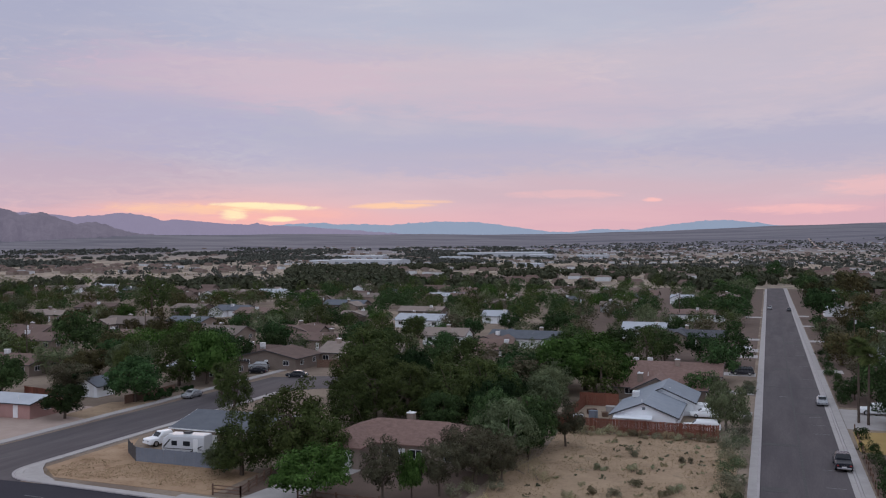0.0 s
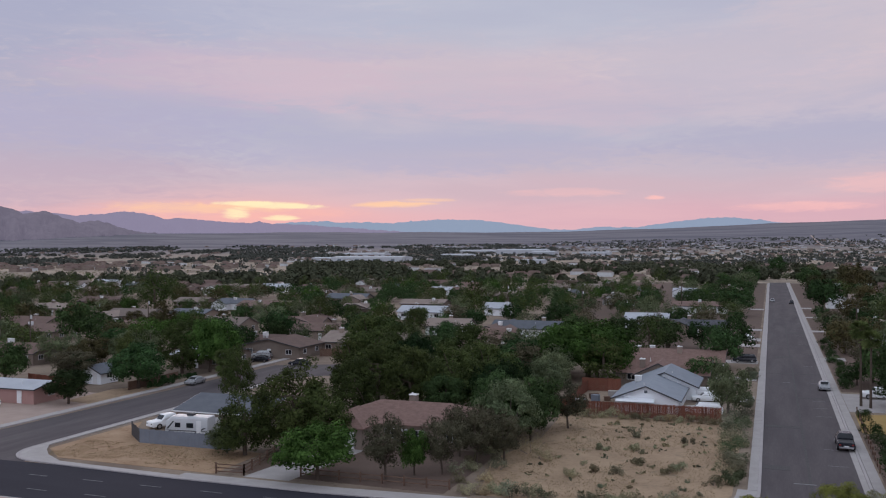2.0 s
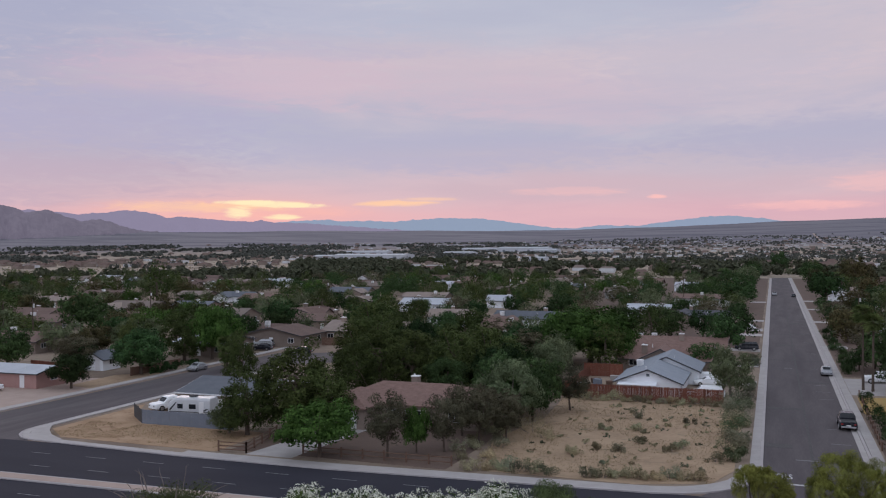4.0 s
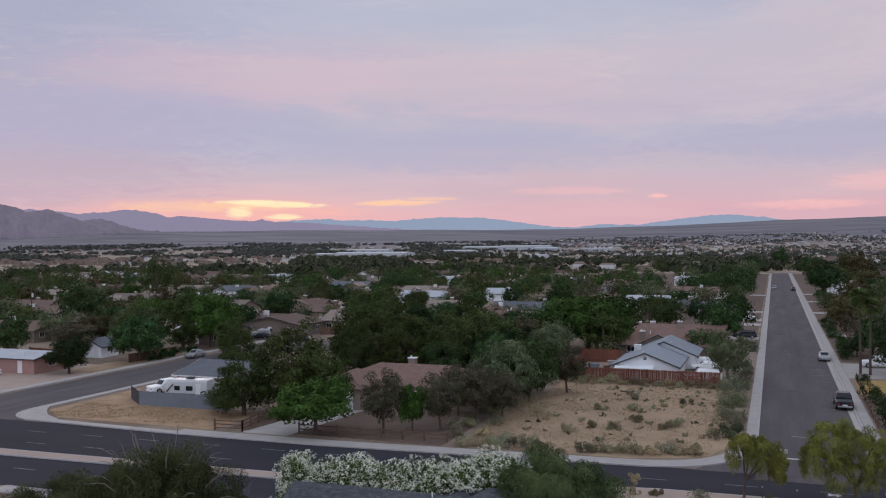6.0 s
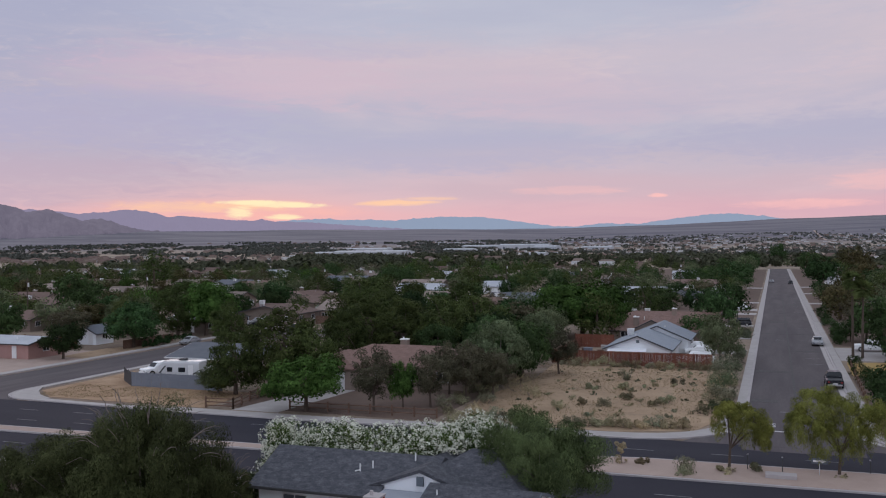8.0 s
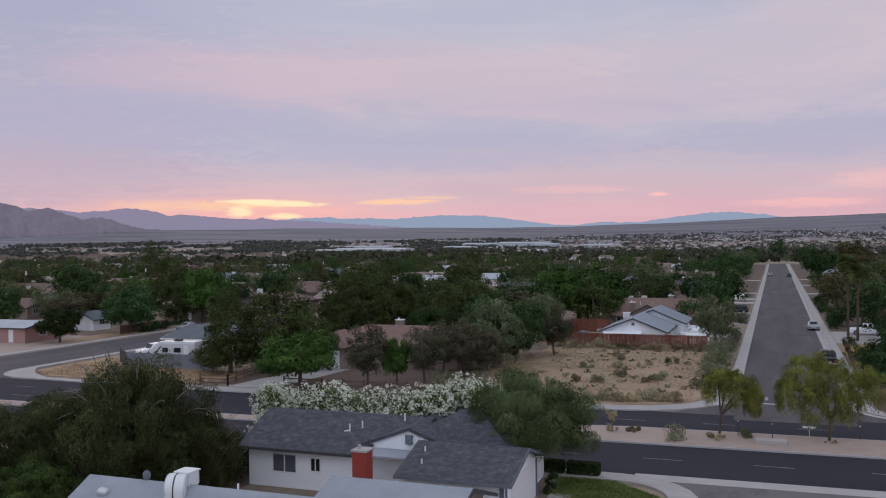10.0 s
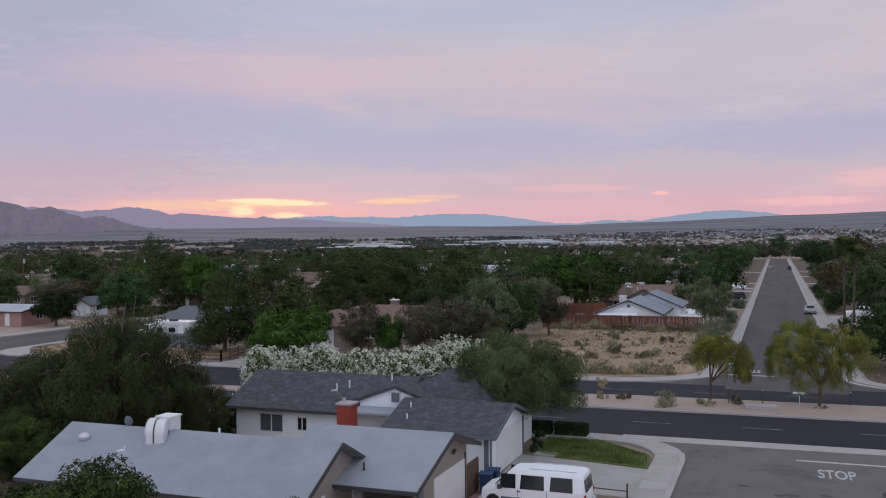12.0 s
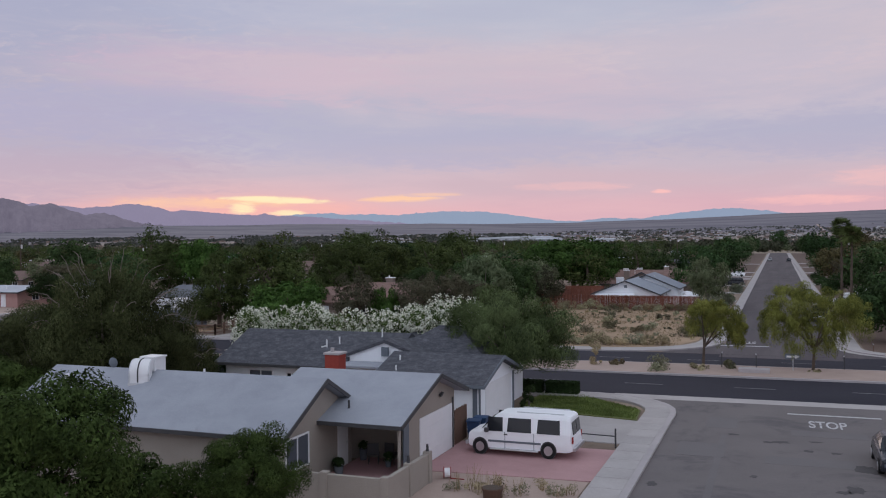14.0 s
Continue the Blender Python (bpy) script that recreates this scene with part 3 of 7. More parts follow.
def band(y0, y1, x0, x1, s0=0.024, s1=0.024):
    return [(x0, y0 + s0 * x0), (x1, y0 + s0 * x1), (x1, y1 + s1 * x1), (x0, y1 + s1 * x0)]


sheet("road_boulevard", band(59.3, 82.0, -330, 330), 0.02, "asphalt_new", "dark resurfaced asphalt of the wide boulevard", "road")
sheet("road_side_street_far", [(-0.75, 80), (8.95, 80), (8.95, 600), (-0.75, 600)], 0.026, "asphalt_old", "gray weathered asphalt of the straight side street", "road")
sheet("road_side_street_near", [(-1.5, -30), (9.6, -30), (9.6, 52), (12.5, 59.6), (-5.5, 59.4), (-1.5, 53)], 0.026, "asphalt_worn", "pale worn patched asphalt with tar stains", "road")
sheet("road_left_street", [(-99, 79), (-86, 79.6), (-86, 146), (-80, 152), (-60, 157), (-60, 168), (-84, 168), (-97, 162)], 0.026, "asphalt_old", "gray asphalt of the residential street", "road")
sheet("road_left_street_near_mouth", [(-104, 79.2), (-81, 80.0), (-85.5, 84.5), (-99.4, 84.5)], 0.032, "asphalt_old", "gray asphalt mouth of the residential street", "road")
sheet("road_mouth_far", [(-6.0, 81.6), (12.8, 82.2), (8.4, 90), (-1.5, 90)], 0.032, "asphalt_old", "gray asphalt mouth of the side street", "road")

# raised median with kerb
MEDIAN = [(-330, 58.0), (-40, 66.9), (-14, 68.1), (60, 70.0), (330, 76.5), (330, 82.2), (60, 75.7), (-8, 74.1), (-18, 72.6), (-34, 68.9), (-60, 68.2), (-330, 61.8)]
bm = bmesh.new()
prism(bm, MEDIAN, -0.1, 0.15, "z")
setting("median_kerb", bm, "curb", "pale concrete kerb round the median", "kerb")
cx = [(x, y + (0.28 if i < 5 else -0.28)) for i, (x, y) in enumerate(MEDIAN)]
bm = bmesh.new()
prism(bm, cx, 0.1, 0.17, "z")
setting("median_ground", bm, "median_dirt", "bare pinkish gravel on the median strip", "ground")


def kerb_run(name, points, width=0.35, height=0.15, mat="curb", label="pale concrete kerb", flat=0.0):
    """A kerb or walk that follows a line; it lies to the left of the line's way."""
    bm = bmesh.new()
    pts = [Vector((x, y, 0)) for x, y in points]
    inner, outer = [], []
    for i, p in enumerate(pts):
        d = (pts[min(i + 1, len(pts) - 1)] - pts[max(i - 1, 0)]).normalized()
        side = Vector((-d.y, d.x, 0))
        inner.append(p)
        outer.append(p + side * width)
    ring = [(v.x, v.y) for v in inner + outer[::-1]]
    prism(bm, ring, -0.1, height, "z")
    setting(name, bm, mat, label, "kerb" if mat == "curb" else "pavement")


def corner(cx, cy, r, a0, a1, n=7):
    return [(cx + r * math.cos(radians(a0 + (a1 - a0) * i / (n - 1))), cy + r * math.sin(radians(a0 + (a1 - a0) * i / (n - 1)))) for i in range(n)]


# far side of the boulevard: left street to side street, then on
FRONT = [(-0.85, 91.5), (-1.25, 88.6), (-1.95, 86.7), (-3.0, 85.2), (-4.2, 83.9), (-5.6, 82.85), (-7.5, 81.9), (-10.0, 81.3), (-15.0, 80.95), (-20.0, 80.65), (-30.0, 80.1), (-42.0, 79.4), (-60.0, 79.35), (-72.0, 79.9)]
kerb_run("kerb_far_block", [(-0.75, 590), (-0.75, 94)] + FRONT + corner(-80.5, 86.0, 5.6, -92, -180) + [(-86.1, 100), (-86.1, 145)], label="pale concrete kerb along the block", width=-0.3)
kerb_run("pavement_far_block", [(-1.06, 590), (-1.06, 94.2)], width=-0.95, height=0.14, mat="concrete", label="pale concrete pavement of the side street")
kerb_run("pavement_boulevard", [(-1.06, 94.1), (-1.17, 91.5), (-1.57, 88.7), (-2.22, 86.9), (-3.25, 85.4), (-4.4, 84.15), (-5.75, 83.15), (-7.6, 82.2), (-10.05, 81.62), (-15.0, 81.26), (-30.0, 80.42), (-42.0, 79.72), (-59.9, 79.67)], width=-1.9, height=0.14, mat="concrete", label="broad pale concrete pavement along the boulevard")
kerb_run("pavement_far_corner", [(-60.0, 79.67), (-72.0, 80.22)] + corner(-80.5, 86.0, 5.25, -92, -180) + [(-85.75, 100), (-85.75, 145)], width=-0.85, height=0.14, mat="concrete", label="pale concrete pavement round the block")
kerb_run("gutter_far_right", [(60, 83.2), (16, 82.2)] + corner(14.8, 88.8, 5.9, -92, -180) + [(8.9, 100), (8.9, 600)], width=-0.62, height=0.034, mat="concrete", label="flat concrete gutter of the side street")
kerb_run("kerb_far_right", [(60, 84.3), (16, 83.4)] + corner(14.8, 88.8, 5.3, -92, -180) + [(9.5, 100), (9.5, 600)], width=-0.3)
kerb_run("pavement_far_right", [(60, 84.7), (16, 83.8)] + corner(14.8, 88.8, 4.95, -92, -180) + [(9.85, 100), (9.85, 600)], width=-1.05, height=0.14, mat="concrete", label="pale concrete pavement beside the side street")
kerb_run("kerb_left_street", [(-99.2, 180), (-99.2, 84), (-112, 79.0)], width=-0.4, label="pale kerb of the residential street")
kerb_run("pavement_left_street", [(-99.65, 180), (-99.65, 85), (-112, 80)], width=-1.3, height=0.13, mat="concrete", label="pale pavement of the residential street")
# near side
kerb_run("kerb_near_left", [(-60, 57.6), (-9, 58.9)] + corner(-7.0, 53.4, 5.5, 88, 0) + [(-1.5, 45), (-1.5, -30)], width=-0.3)
kerb_run("pavement_near_left", [(-60, 57.25), (-9, 58.55)] + corner(-7.0, 53.4, 5.2, 88, 0) + [(-1.8, 45), (-1.8, -30)], width=-1.45, height=0.14, mat="concrete", label="pale concrete pavement at the street corner")


def paving(base, points, width, step, z):
    """Slabs with open joints laid along a line, on a base."""
    pts = [Vector((x, y, 0)) for x, y in points]
    dense = [pts[0]]
    for a, b in zip(pts, pts[1:]):
        n = max(1, round((b - a).length / step))
        dense += [a.lerp(b, i / n) for i in range(1, n + 1)]
    side = []
    for i in range(len(dense)):
        d = (dense[min(i + 1, len(dense) - 1)] - dense[max(i - 1, 0)]).normalized()
        side.append(Vector((d.y, -d.x, 0)) * width)
    for i in range(len(dense) - 1):
        a, b = dense[i], dense[i + 1]
        c, e = b + side[i + 1], a + side[i]
        gap = (b - a).normalized() * 0.012
        bm = bmesh.new()
        prism(bm, [(v.x, v.y) for v in (a + gap, b - gap, c - gap, e + gap)], z - 0.06, z, "z")
        part("slab", bm, "concrete", base)


paving(bpy.data.objects["pavement_near_left"], [(-30, 58.0), (-9, 58.53)] + corner(-7.0, 53.4, 5.18, 88, 0, 6) + [(-1.83, 45), (-1.83, 22)], 1.4, 1.6, 0.152)
kerb_run("gutter_near", [(12.4, 58.6), (-6, 58.15)], width=-1.5, height=0.034, mat="concrete", label="concrete cross gutter at the street mouth")
kerb_run("kerb_near_right", [(9.7, -30), (9.7, 47)] + corner(15.2, 53.0, 5.5, 180, 95) + [(60, 60.2)], width=-0.35)


# painted marks
def stripe(name, x0, x1, y0, y1, z=0.034, mat="paint"):
    bm = bmesh.new()
    box(bm, x0, x1, y0, y1, z - 0.01, z)
    setting(name, bm, mat, "worn white road paint" if mat.startswith("paint") else "darker asphalt repair patch", "road marking")


stripe("stop_bar_near", 4.45, 9.3, 55.6, 55.88)
stripe("stop_bar_far", -1.1, 3.2, 88.3, 88.75)
for i in range(-14, 9):
    x = i * 7.3 + 1.2
    stripe("lane_dash", x, x + 2.6, 64.1 + lane(x), 64.21 + lane(x), mat="paint_worn")
    stripe("lane_dash", x + 3, x + 5.6, 77.6 + lane(x), 77.7 + lane(x), mat="paint_worn")
    if x < -34:
        stripe("lane_dash", x, x + 2.6, 72.9 + lane(x), 73.0 + lane(x), mat="paint_worn")
for y in (107.6, 116, 137.8, 144.5, 150.9, 170, 193, 214, 235, 256, 274, 295):
    stripe("parking_mark", 6.2, 8.3, y, y + 0.14, mat="paint_worn")
stripe("hatch_mark", 2.0, 3.3, 169.8, 170.1, mat="paint_worn")
stripe("hatch_mark", 2.4, 4.6, 98.5, 98.8, mat="paint_worn")


for i, (x0, x1, y0, y1) in enumerate(((-0.6, 4.0, 128.0, 129.6), (4.2, 8.8, 153.0, 154.1), (-0.6, 8.8, 181.0, 181.7), (1.0, 4.6, 206.0, 209.0), (-0.6, 8.8, 232.0, 233.0), (4.4, 8.8, 262.0, 266.0), (3.9, 4.2, 92.0, 290.0), (-0.6, 2.2, 104.0, 106.0))):
    stripe("asphalt_patch", x0, x1, y0, y1, 0.0305 + 0.0004 * i, "tar")


def stain(x, y, rx, ry, mat, label, z=0.033):
    """An irregular stain or patch with an edge of its own."""
    rng = random.Random(int(x * 70 + y * 30))
    n = 18
    pts = []
    for i in range(n):
        a = 6.283 * i / n
        k = rng.uniform(0.55, 1.15)
        pts.append((x + rx * k * math.cos(a), y + ry * k * math.sin(a)))
    bm = bmesh.new()
    prism(bm, pts, z - 0.02, z, "z")
    setting("street_stain", bm, mat, label, "stain")


for x, y, rx, ry in ((4.1, 48.1, 0.42, 0.3), (3.5, 47.9, 0.25, 0.2), (5.3, 46.5, 0.3, 0.2), (5.7, 48.6, 0.3, 0.2), (6.5, 46.4, 0.26, 0.2), (6.9, 40.1, 0.5, 0.6), (6.4, 39.6, 0.3, 0.3), (1.8, 49.2, 0.3, 0.24), (-0.9, 38.5, 0.24, 0.4), (7.6, 43.6, 0.5, 0.9), (3.0, 41.0, 0.16, 0.3)):
    stain(x, y, rx, ry, "tar", "dark irregular tar stain on the asphalt")
for i, (x0, x1, y0, y1) in enumerate(((3.4, 7.3, 43.5, 45.0), (0.3, 1.9, 50.6, 53.6), (4.6, 8.2, 49.8, 51.2), (1.2, 1.5, 30.0, 49.0), (-0.6, 1.6, 44.0, 46.8))):
    stripe("asphalt_patch", x0, x1, y0, y1, 0.0305 + 0.0005 * i, "asphalt_patch")


def word(text, x, y, width, height, turn=0.0):
    c = bpy.data.curves.new("stop_lettering", "FONT")
    c.body, c.size, c.extrude = text, 1.0, 0.004
    c.offset = 0.015
    tmp = bpy.data.objects.new("tmp", c)
    scene.collection.objects.link(tmp)
    bpy.context.view_layer.update()
    me = bpy.data.meshes.new_from_object(tmp.evaluated_get(bpy.context.evaluated_depsgraph_get()))
    bpy.data.objects.remove(tmp)
    xs = [v.co.x for v in me.vertices]
    ys = [v.co.y for v in me.vertices]
    for v in me.vertices:
        v.co.x = (v.co.x - (min(xs) + max(xs)) / 2) / (max(xs) - min(xs)) * width
        v.co.y = (v.co.y - (min(ys) + max(ys)) / 2) / (max(ys) - min(ys)) * height
    me.materials.append(M["paint"])
    ob = new("stop_lettering", me)
    ob.matrix_basis = pose(x, y, 0.036, 0, 0, turn)
    tagged(ob, "white STOP lettering painted on the asphalt", "road marking", kind="structure")


word("STOP", 6.45, 53.0, 1.9, 1.85)
word("STOP", 1.0, 91.4, 1.9, 1.85, 180)

# yards
sheet("lot_vacant", [(-27, 84.2), (-12, 84.0), (-5.2, 86.5), (-3.4, 92), (-3.4, 128.5), (-28.5, 128.5), (-27.5, 112), (-30, 98)], 0.03, "lot_sand", "bare tan sand of the vacant lot")
sheet("lot_corner", [(-83.6, 86.5), (-79, 83.0), (-57, 82.6), (-57, 92.5), (-79, 96), (-83.8, 104)], 0.03, "lot_straw", "dry straw-coloured corner lot")
sheet("pavement_corner_ramp", [(-85.0, 88.0), (-84.7, 84.4), (-82.6, 81.7), (-79.0, 81.0), (-77.5, 81.6), (-80.8, 83.4), (-83.2, 85.6)], 0.147, "concrete", "broad pale concrete ramp at the street corner", "pavement")
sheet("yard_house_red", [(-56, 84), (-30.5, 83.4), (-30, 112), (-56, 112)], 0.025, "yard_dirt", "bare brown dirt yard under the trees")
sheet("driveway_red", [(-53.2, 82.6), (-47.6, 82.6), (-46, 98), (-51, 98)], 0.04, "concrete", "pale concrete driveway", "driveway")
sheet("yard_left_corner", [(-101, 84), (-101, 116), (-104, 122), (-135, 122), (-135, 84)], 0.025, "median_dirt", "bare pinkish dirt yard")
sheet("yard_left_grass", [(-101.2, 113), (-101.2, 133), (-108, 126), (-107, 114)], 0.032, "lot_sand", "patch of dry grass by the pavement")
sheet("lawn_near", [(-10.6, 53.2), (-10.4, 58.0), (-7.9, 58.0), (-3.6, 54.2), (-3.4, 51.2), (-9.4, 52.3)], 0.06, "lawn", "green clipped lawn beside the white house")
sheet("driveway_white", [(-10.6, 45.6), (-3.3, 45.2), (-3.3, 51.0), (-9.6, 52.1), (-11, 52.1)], 0.045, "concrete", "concrete driveway of the white house", "driveway")
sheet("driveway_pink", [(-11.4, 37.4), (-3.3, 38.0), (-3.2, 43.8), (-11.4, 43.4)], 0.045, "pink_slab", "pink painted concrete driveway", "driveway")
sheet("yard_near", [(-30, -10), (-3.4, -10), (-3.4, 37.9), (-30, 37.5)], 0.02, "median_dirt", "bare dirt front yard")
# darker sheet over the yard puts the tree shade into the ground colour
sheet("yard_near_shade", [(-40, -10), (-13.6, -10), (-13.6, 31.2), (-40, 31.2)], 0.032, "yard_dirt", "darker dirt sheet painting the shade under the front yard trees")
sheet("yard_near_back", [(-60, 37.6), (-29, 37.6), (-29, 57), (-60, 56.5)], 0.02, "yard_dirt", "dark brown dirt back yard under the willows")
sheet("lawn_gold", [(11.4, 128), (17, 126), (17, 142), (11.6, 141)], 0.035, "gold_lawn", "golden dry lawn beside the side street")
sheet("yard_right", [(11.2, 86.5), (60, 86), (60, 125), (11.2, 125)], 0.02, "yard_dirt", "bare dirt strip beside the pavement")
sheet("yards_street_right", [(11.2, 162), (60, 162), (90, 590), (11.2, 590)], 0.02, "yard_dirt", "dark brown dirt yards beside the side street")
sheet("yards_street_left", [(-40, 196), (-2.7, 196), (-2.7, 590), (-120, 590)], 0.02, "yard_dirt", "dark brown dirt yards between the houses")
sheet("driveway_right", [(11.0, 143), (30, 145), (30, 160), (11.0, 160)], 0.035, "concrete", "pale concrete driveway", "driveway")

sheet("slab_lawn", [(-10.2, 52.3), (-8.9, 52.1), (-8.8, 53.0), (-10.1, 53.2)], 0.1, "concrete", "small pale concrete slab at the lawn's edge", "slab")

for x0, y0, w in ((-9.5, 147, 5.5), (-9.5, 170, 4), (-9.0, 194, 5), (-9.5, 226, 6), (-9.5, 239, 7), (-8.5, 268, 5), (-8.0, 352, 6)):
    sheet("driveway_far", [(x0, y0), (-2.3, y0), (-2.3, y0 + w), (x0, y0 + w)], 0.05, "concrete", "pale concrete driveway", "driveway")
for x0, y0, w in ((15, 204, 5), (15, 268, 5), (15, 318, 5), (14.5, 362, 6)):
    sheet("driveway_far", [(10.9, y0), (x0, y0), (x0, y0 + w), (10.9, y0 + w)], 0.05, "concrete", "pale concrete driveway", "driveway")


# ---- houses ----
def wing(house, x0, x1, y0, y1, axis, eave, top, wall, roof, over=0.45, fascia="trim_dark", ends=(True, True)):
    """One gabled wing: walls with pointed ends, roof slabs with overhang, fascia boards. The ridge runs along the axis."""
    if axis == "x":
        a0, a1, b0, b1 = x0, x1, y0, y1
    else:
        a0, a1, b0, b1 = y0, y1, x0, x1
    mid = (b0 + b1) / 2
    slope = (top - eave) / ((b1 - b0) / 2)
    bm = bmesh.new()
    outline = [(b0, 0.0), (b1, 0.0), (b1, eave), (mid, top - 0.02), (b0, eave)]
    if axis == "x":
        prism(bm, outline, a0, a1, "x")
    else:
        prism(bm, outline, a0, a1, "y")
    part("wall", bm, wall, house)
    t = 0.16
    for s in (0, 1):
        e = b0 - over if s == 0 else b1 + over
        ze = eave - slope * over
        line = [(e, ze + 0.02), (mid, top + 0.02), (mid, top + 0.02 + t), (e, ze + 0.02 + t)]
        bm = bmesh.new()
        prism(bm, line, a0 - over, a1 + over, axis)
        part("roof", bm, roof, house)
        bm = bmesh.new()
        f = 0.04 if s else -0.04
        prism(bm, [(e, ze + 0.0), (e + f, ze + 0.0), (e + f, ze + t + 0.01), (e, ze + t + 0.01)], a0 - over, a1 + over, axis)
        for end, shown in ((a0 - over, ends[0]), (a1 + over, ends[1])):
            if not shown:
                continue
            k = 0.05 if end > a0 else -0.05
            prism(bm, [(e, ze - 0.02), (mid, top - 0.02), (mid, top + t + 0.01), (e, ze + t + 0.01)], end, end + k, axis)
        part("fascia", bm, fascia, house)


def hip_wing(house, x0, x1, y0, y1, eave, top, wall, roof, over=0.5, fascia="trim_dark"):
    """A wing under a hipped roof: sloped on all four sides, the ridge along the longer way."""
    bm = bmesh.new()
    box(bm, x0, x1, y0, y1, 0, eave)
    part("wall", bm, wall, house)
    a0, a1, b0, b1 = x0 - over, x1 + over, y0 - over, y1 + over
    if a1 - a0 > b1 - b0:
        k = (b1 - b0) / 2
        r = [(a0 + k, (b0 + b1) / 2), (a1 - k, (b0 + b1) / 2)]
    else:
        k = (a1 - a0) / 2
        r = [((a0 + a1) / 2, b0 + k), ((a0 + a1) / 2, b1 - k)]
    bm = bmesh.new()
    low = [bm.verts.new((x, y, eave - 0.02)) for x, y in ((a0, b0), (a1, b0), (a1, b1), (a0, b1))]
    mid = [bm.verts.new((x, y, eave + 0.14)) for x, y in ((a0, b0), (a1, b0), (a1, b1), (a0, b1))]
    p, q = [bm.verts.new((x, y, top)) for x, y in r]
    bm.faces.new(low[::-1])
    for i in range(4):
        j = (i + 1) % 4
        bm.faces.new((low[i], low[j], mid[j], mid[i]))
    if a1 - a0 > b1 - b0:
        for f in ((mid[0], mid[1], q, p), (mid[1], mid[2], q), (mid[2], mid[3], p, q), (mid[3], mid[0], p)):
            bm.faces.new(f)
    else:
        for f in ((mid[0], mid[1], p), (mid[1], mid[2], q, p), (mid[2], mid[3], q), (mid[3], mid[0], p, q)):
            bm.faces.new(f)
    part("roof", bm, roof, house)


def opening(house, kind, x, y, z, w, h, face, pane="glass", frame="white", mid=True):
    """A window or door standing proud of the wall. face: the way that it looks, one of +x -x +y -y."""
    sx, sy = {"+x": (1, 0), "-x": (-1, 0), "+y": (0, 1), "-y": (0, -1)}[face]

    def slab(bm, u0, u1, z0, z1, d0, d1):
        if sx:
            box(bm, x + sx * d0, x + sx * d1, y + u0, y + u1, z + z0, z + z1)
        else:
            box(bm, x + u0, x + u1, y + sy * d0, y + sy * d1, z + z0, z + z1)
    b = 0.07
    if kind == "window":
        bm = bmesh.new()
        slab(bm, -w / 2, w / 2, 0, b, -0.05, 0.05)
        slab(bm, -w / 2, w / 2, h - b, h, -0.05, 0.05)
        slab(bm, -w / 2, -w / 2 + b, b, h - b, -0.05, 0.05)
        slab(bm, w / 2 - b, w / 2, b, h - b, -0.05, 0.05)
        if mid:
            slab(bm, -0.03, 0.03, b, h - b, -0.05, 0.05)
        ob = part("window", bm, frame, house)
        bm = bmesh.new()
        slab(bm, -w / 2 + b, w / 2 - b, b, h - b, -0.03, 0.015)
        part("pane", bm, pane, ob)
    elif kind == "door":
        bm = bmesh.new()
        slab(bm, -w / 2, w / 2, 0, h, -0.05, 0.04)
        ob = part("door", bm, frame, house)
        bm = bmesh.new()
        slab(bm, w / 2 - 0.16, w / 2 - 0.08, h * 0.47, h * 0.52, 0.04, 0.1)
        part("handle", bm, "metal", ob)
    else:
        ob = None
        bm = bmesh.new()
        for i in range(4):
            slab(bm, -w / 2, w / 2, h * i / 4 + 0.015, h * (i + 1) / 4 - 0.015, -0.05, 0.045)
        slab(bm, -w / 2 + 0.02, w / 2 - 0.02, 0.02, h - 0.02, -0.05, 0.03)
        part("garage_door", bm, frame, house)
    return ob


def chimney(house, x, y, z0, z1, w, mat, cap="white"):
    bm = bmesh.new()
    box(bm, x - w / 2, x + w / 2, y - w / 2, y + w / 2, z0, z1, 0.02)
    c = part("chimney", bm, mat, house)
    bm = bmesh.new()
    box(bm, x - w / 2 - 0.06, x + w / 2 + 0.06, y - w / 2 - 0.06, y + w / 2 + 0.06, z1, z1 + 0.12, 0.02)
    tube(bm, (x - w * 0.2, y, z1 + 0.1), (x - w * 0.2, y, z1 + 0.34), 0.1, 0.1, 10)
    part("cap", bm, cap, c)


def cooler(house, x, y, z, s=1.0, mat="white"):
    """A roof-top evaporative cooler: louvred box on a stand."""
    bm = bmesh.new()
    box(bm, x - 0.5 * s, x + 0.5 * s, y - 0.5 * s, y + 0.5 * s, z + 0.15, z + 1.05 * s, 0.03)
    box(bm, x - 0.55 * s, x + 0.55 * s, y - 0.55 * s, y + 0.55 * s, z + 1.0 * s, z + 1.08 * s)
    c = part("cooler", bm, mat, house, "white roof-top evaporative cooler")
    bm = bmesh.new()
    for i in range(5):
        zz = z + 0.3 * s + i * 0.13 * s
        box(bm, x - 0.4 * s, x + 0.4 * s, y - 0.52 * s, y - 0.49 * s, zz, zz + 0.05)
    for dx in (-0.4, 0.4):
        box(bm, x + dx * s - 0.03, x + dx * s + 0.03, y - 0.45 * s, y + 0.45 * s, z - 0.35, z + 0.16)
    part("louvre", bm, "metal", c)


def vent(house, x, y, z, h=0.5, mat="white", bent=False):
    bm = bmesh.new()
    tube(bm, (x, y, z - 0.15), (x, y, z + h), 0.05, 0.05, 8)
    if bent:
        tube(bm, (x, y, z + 0.1), (x - 0.35, y - 0.05, z + 0.02), 0.05, 0.05, 8)
    else:
        tube(bm, (x, y, z - 0.12), (x, y, z + 0.02), 0.12, 0.07, 8)
    part("vent_pipe", bm, mat, house)


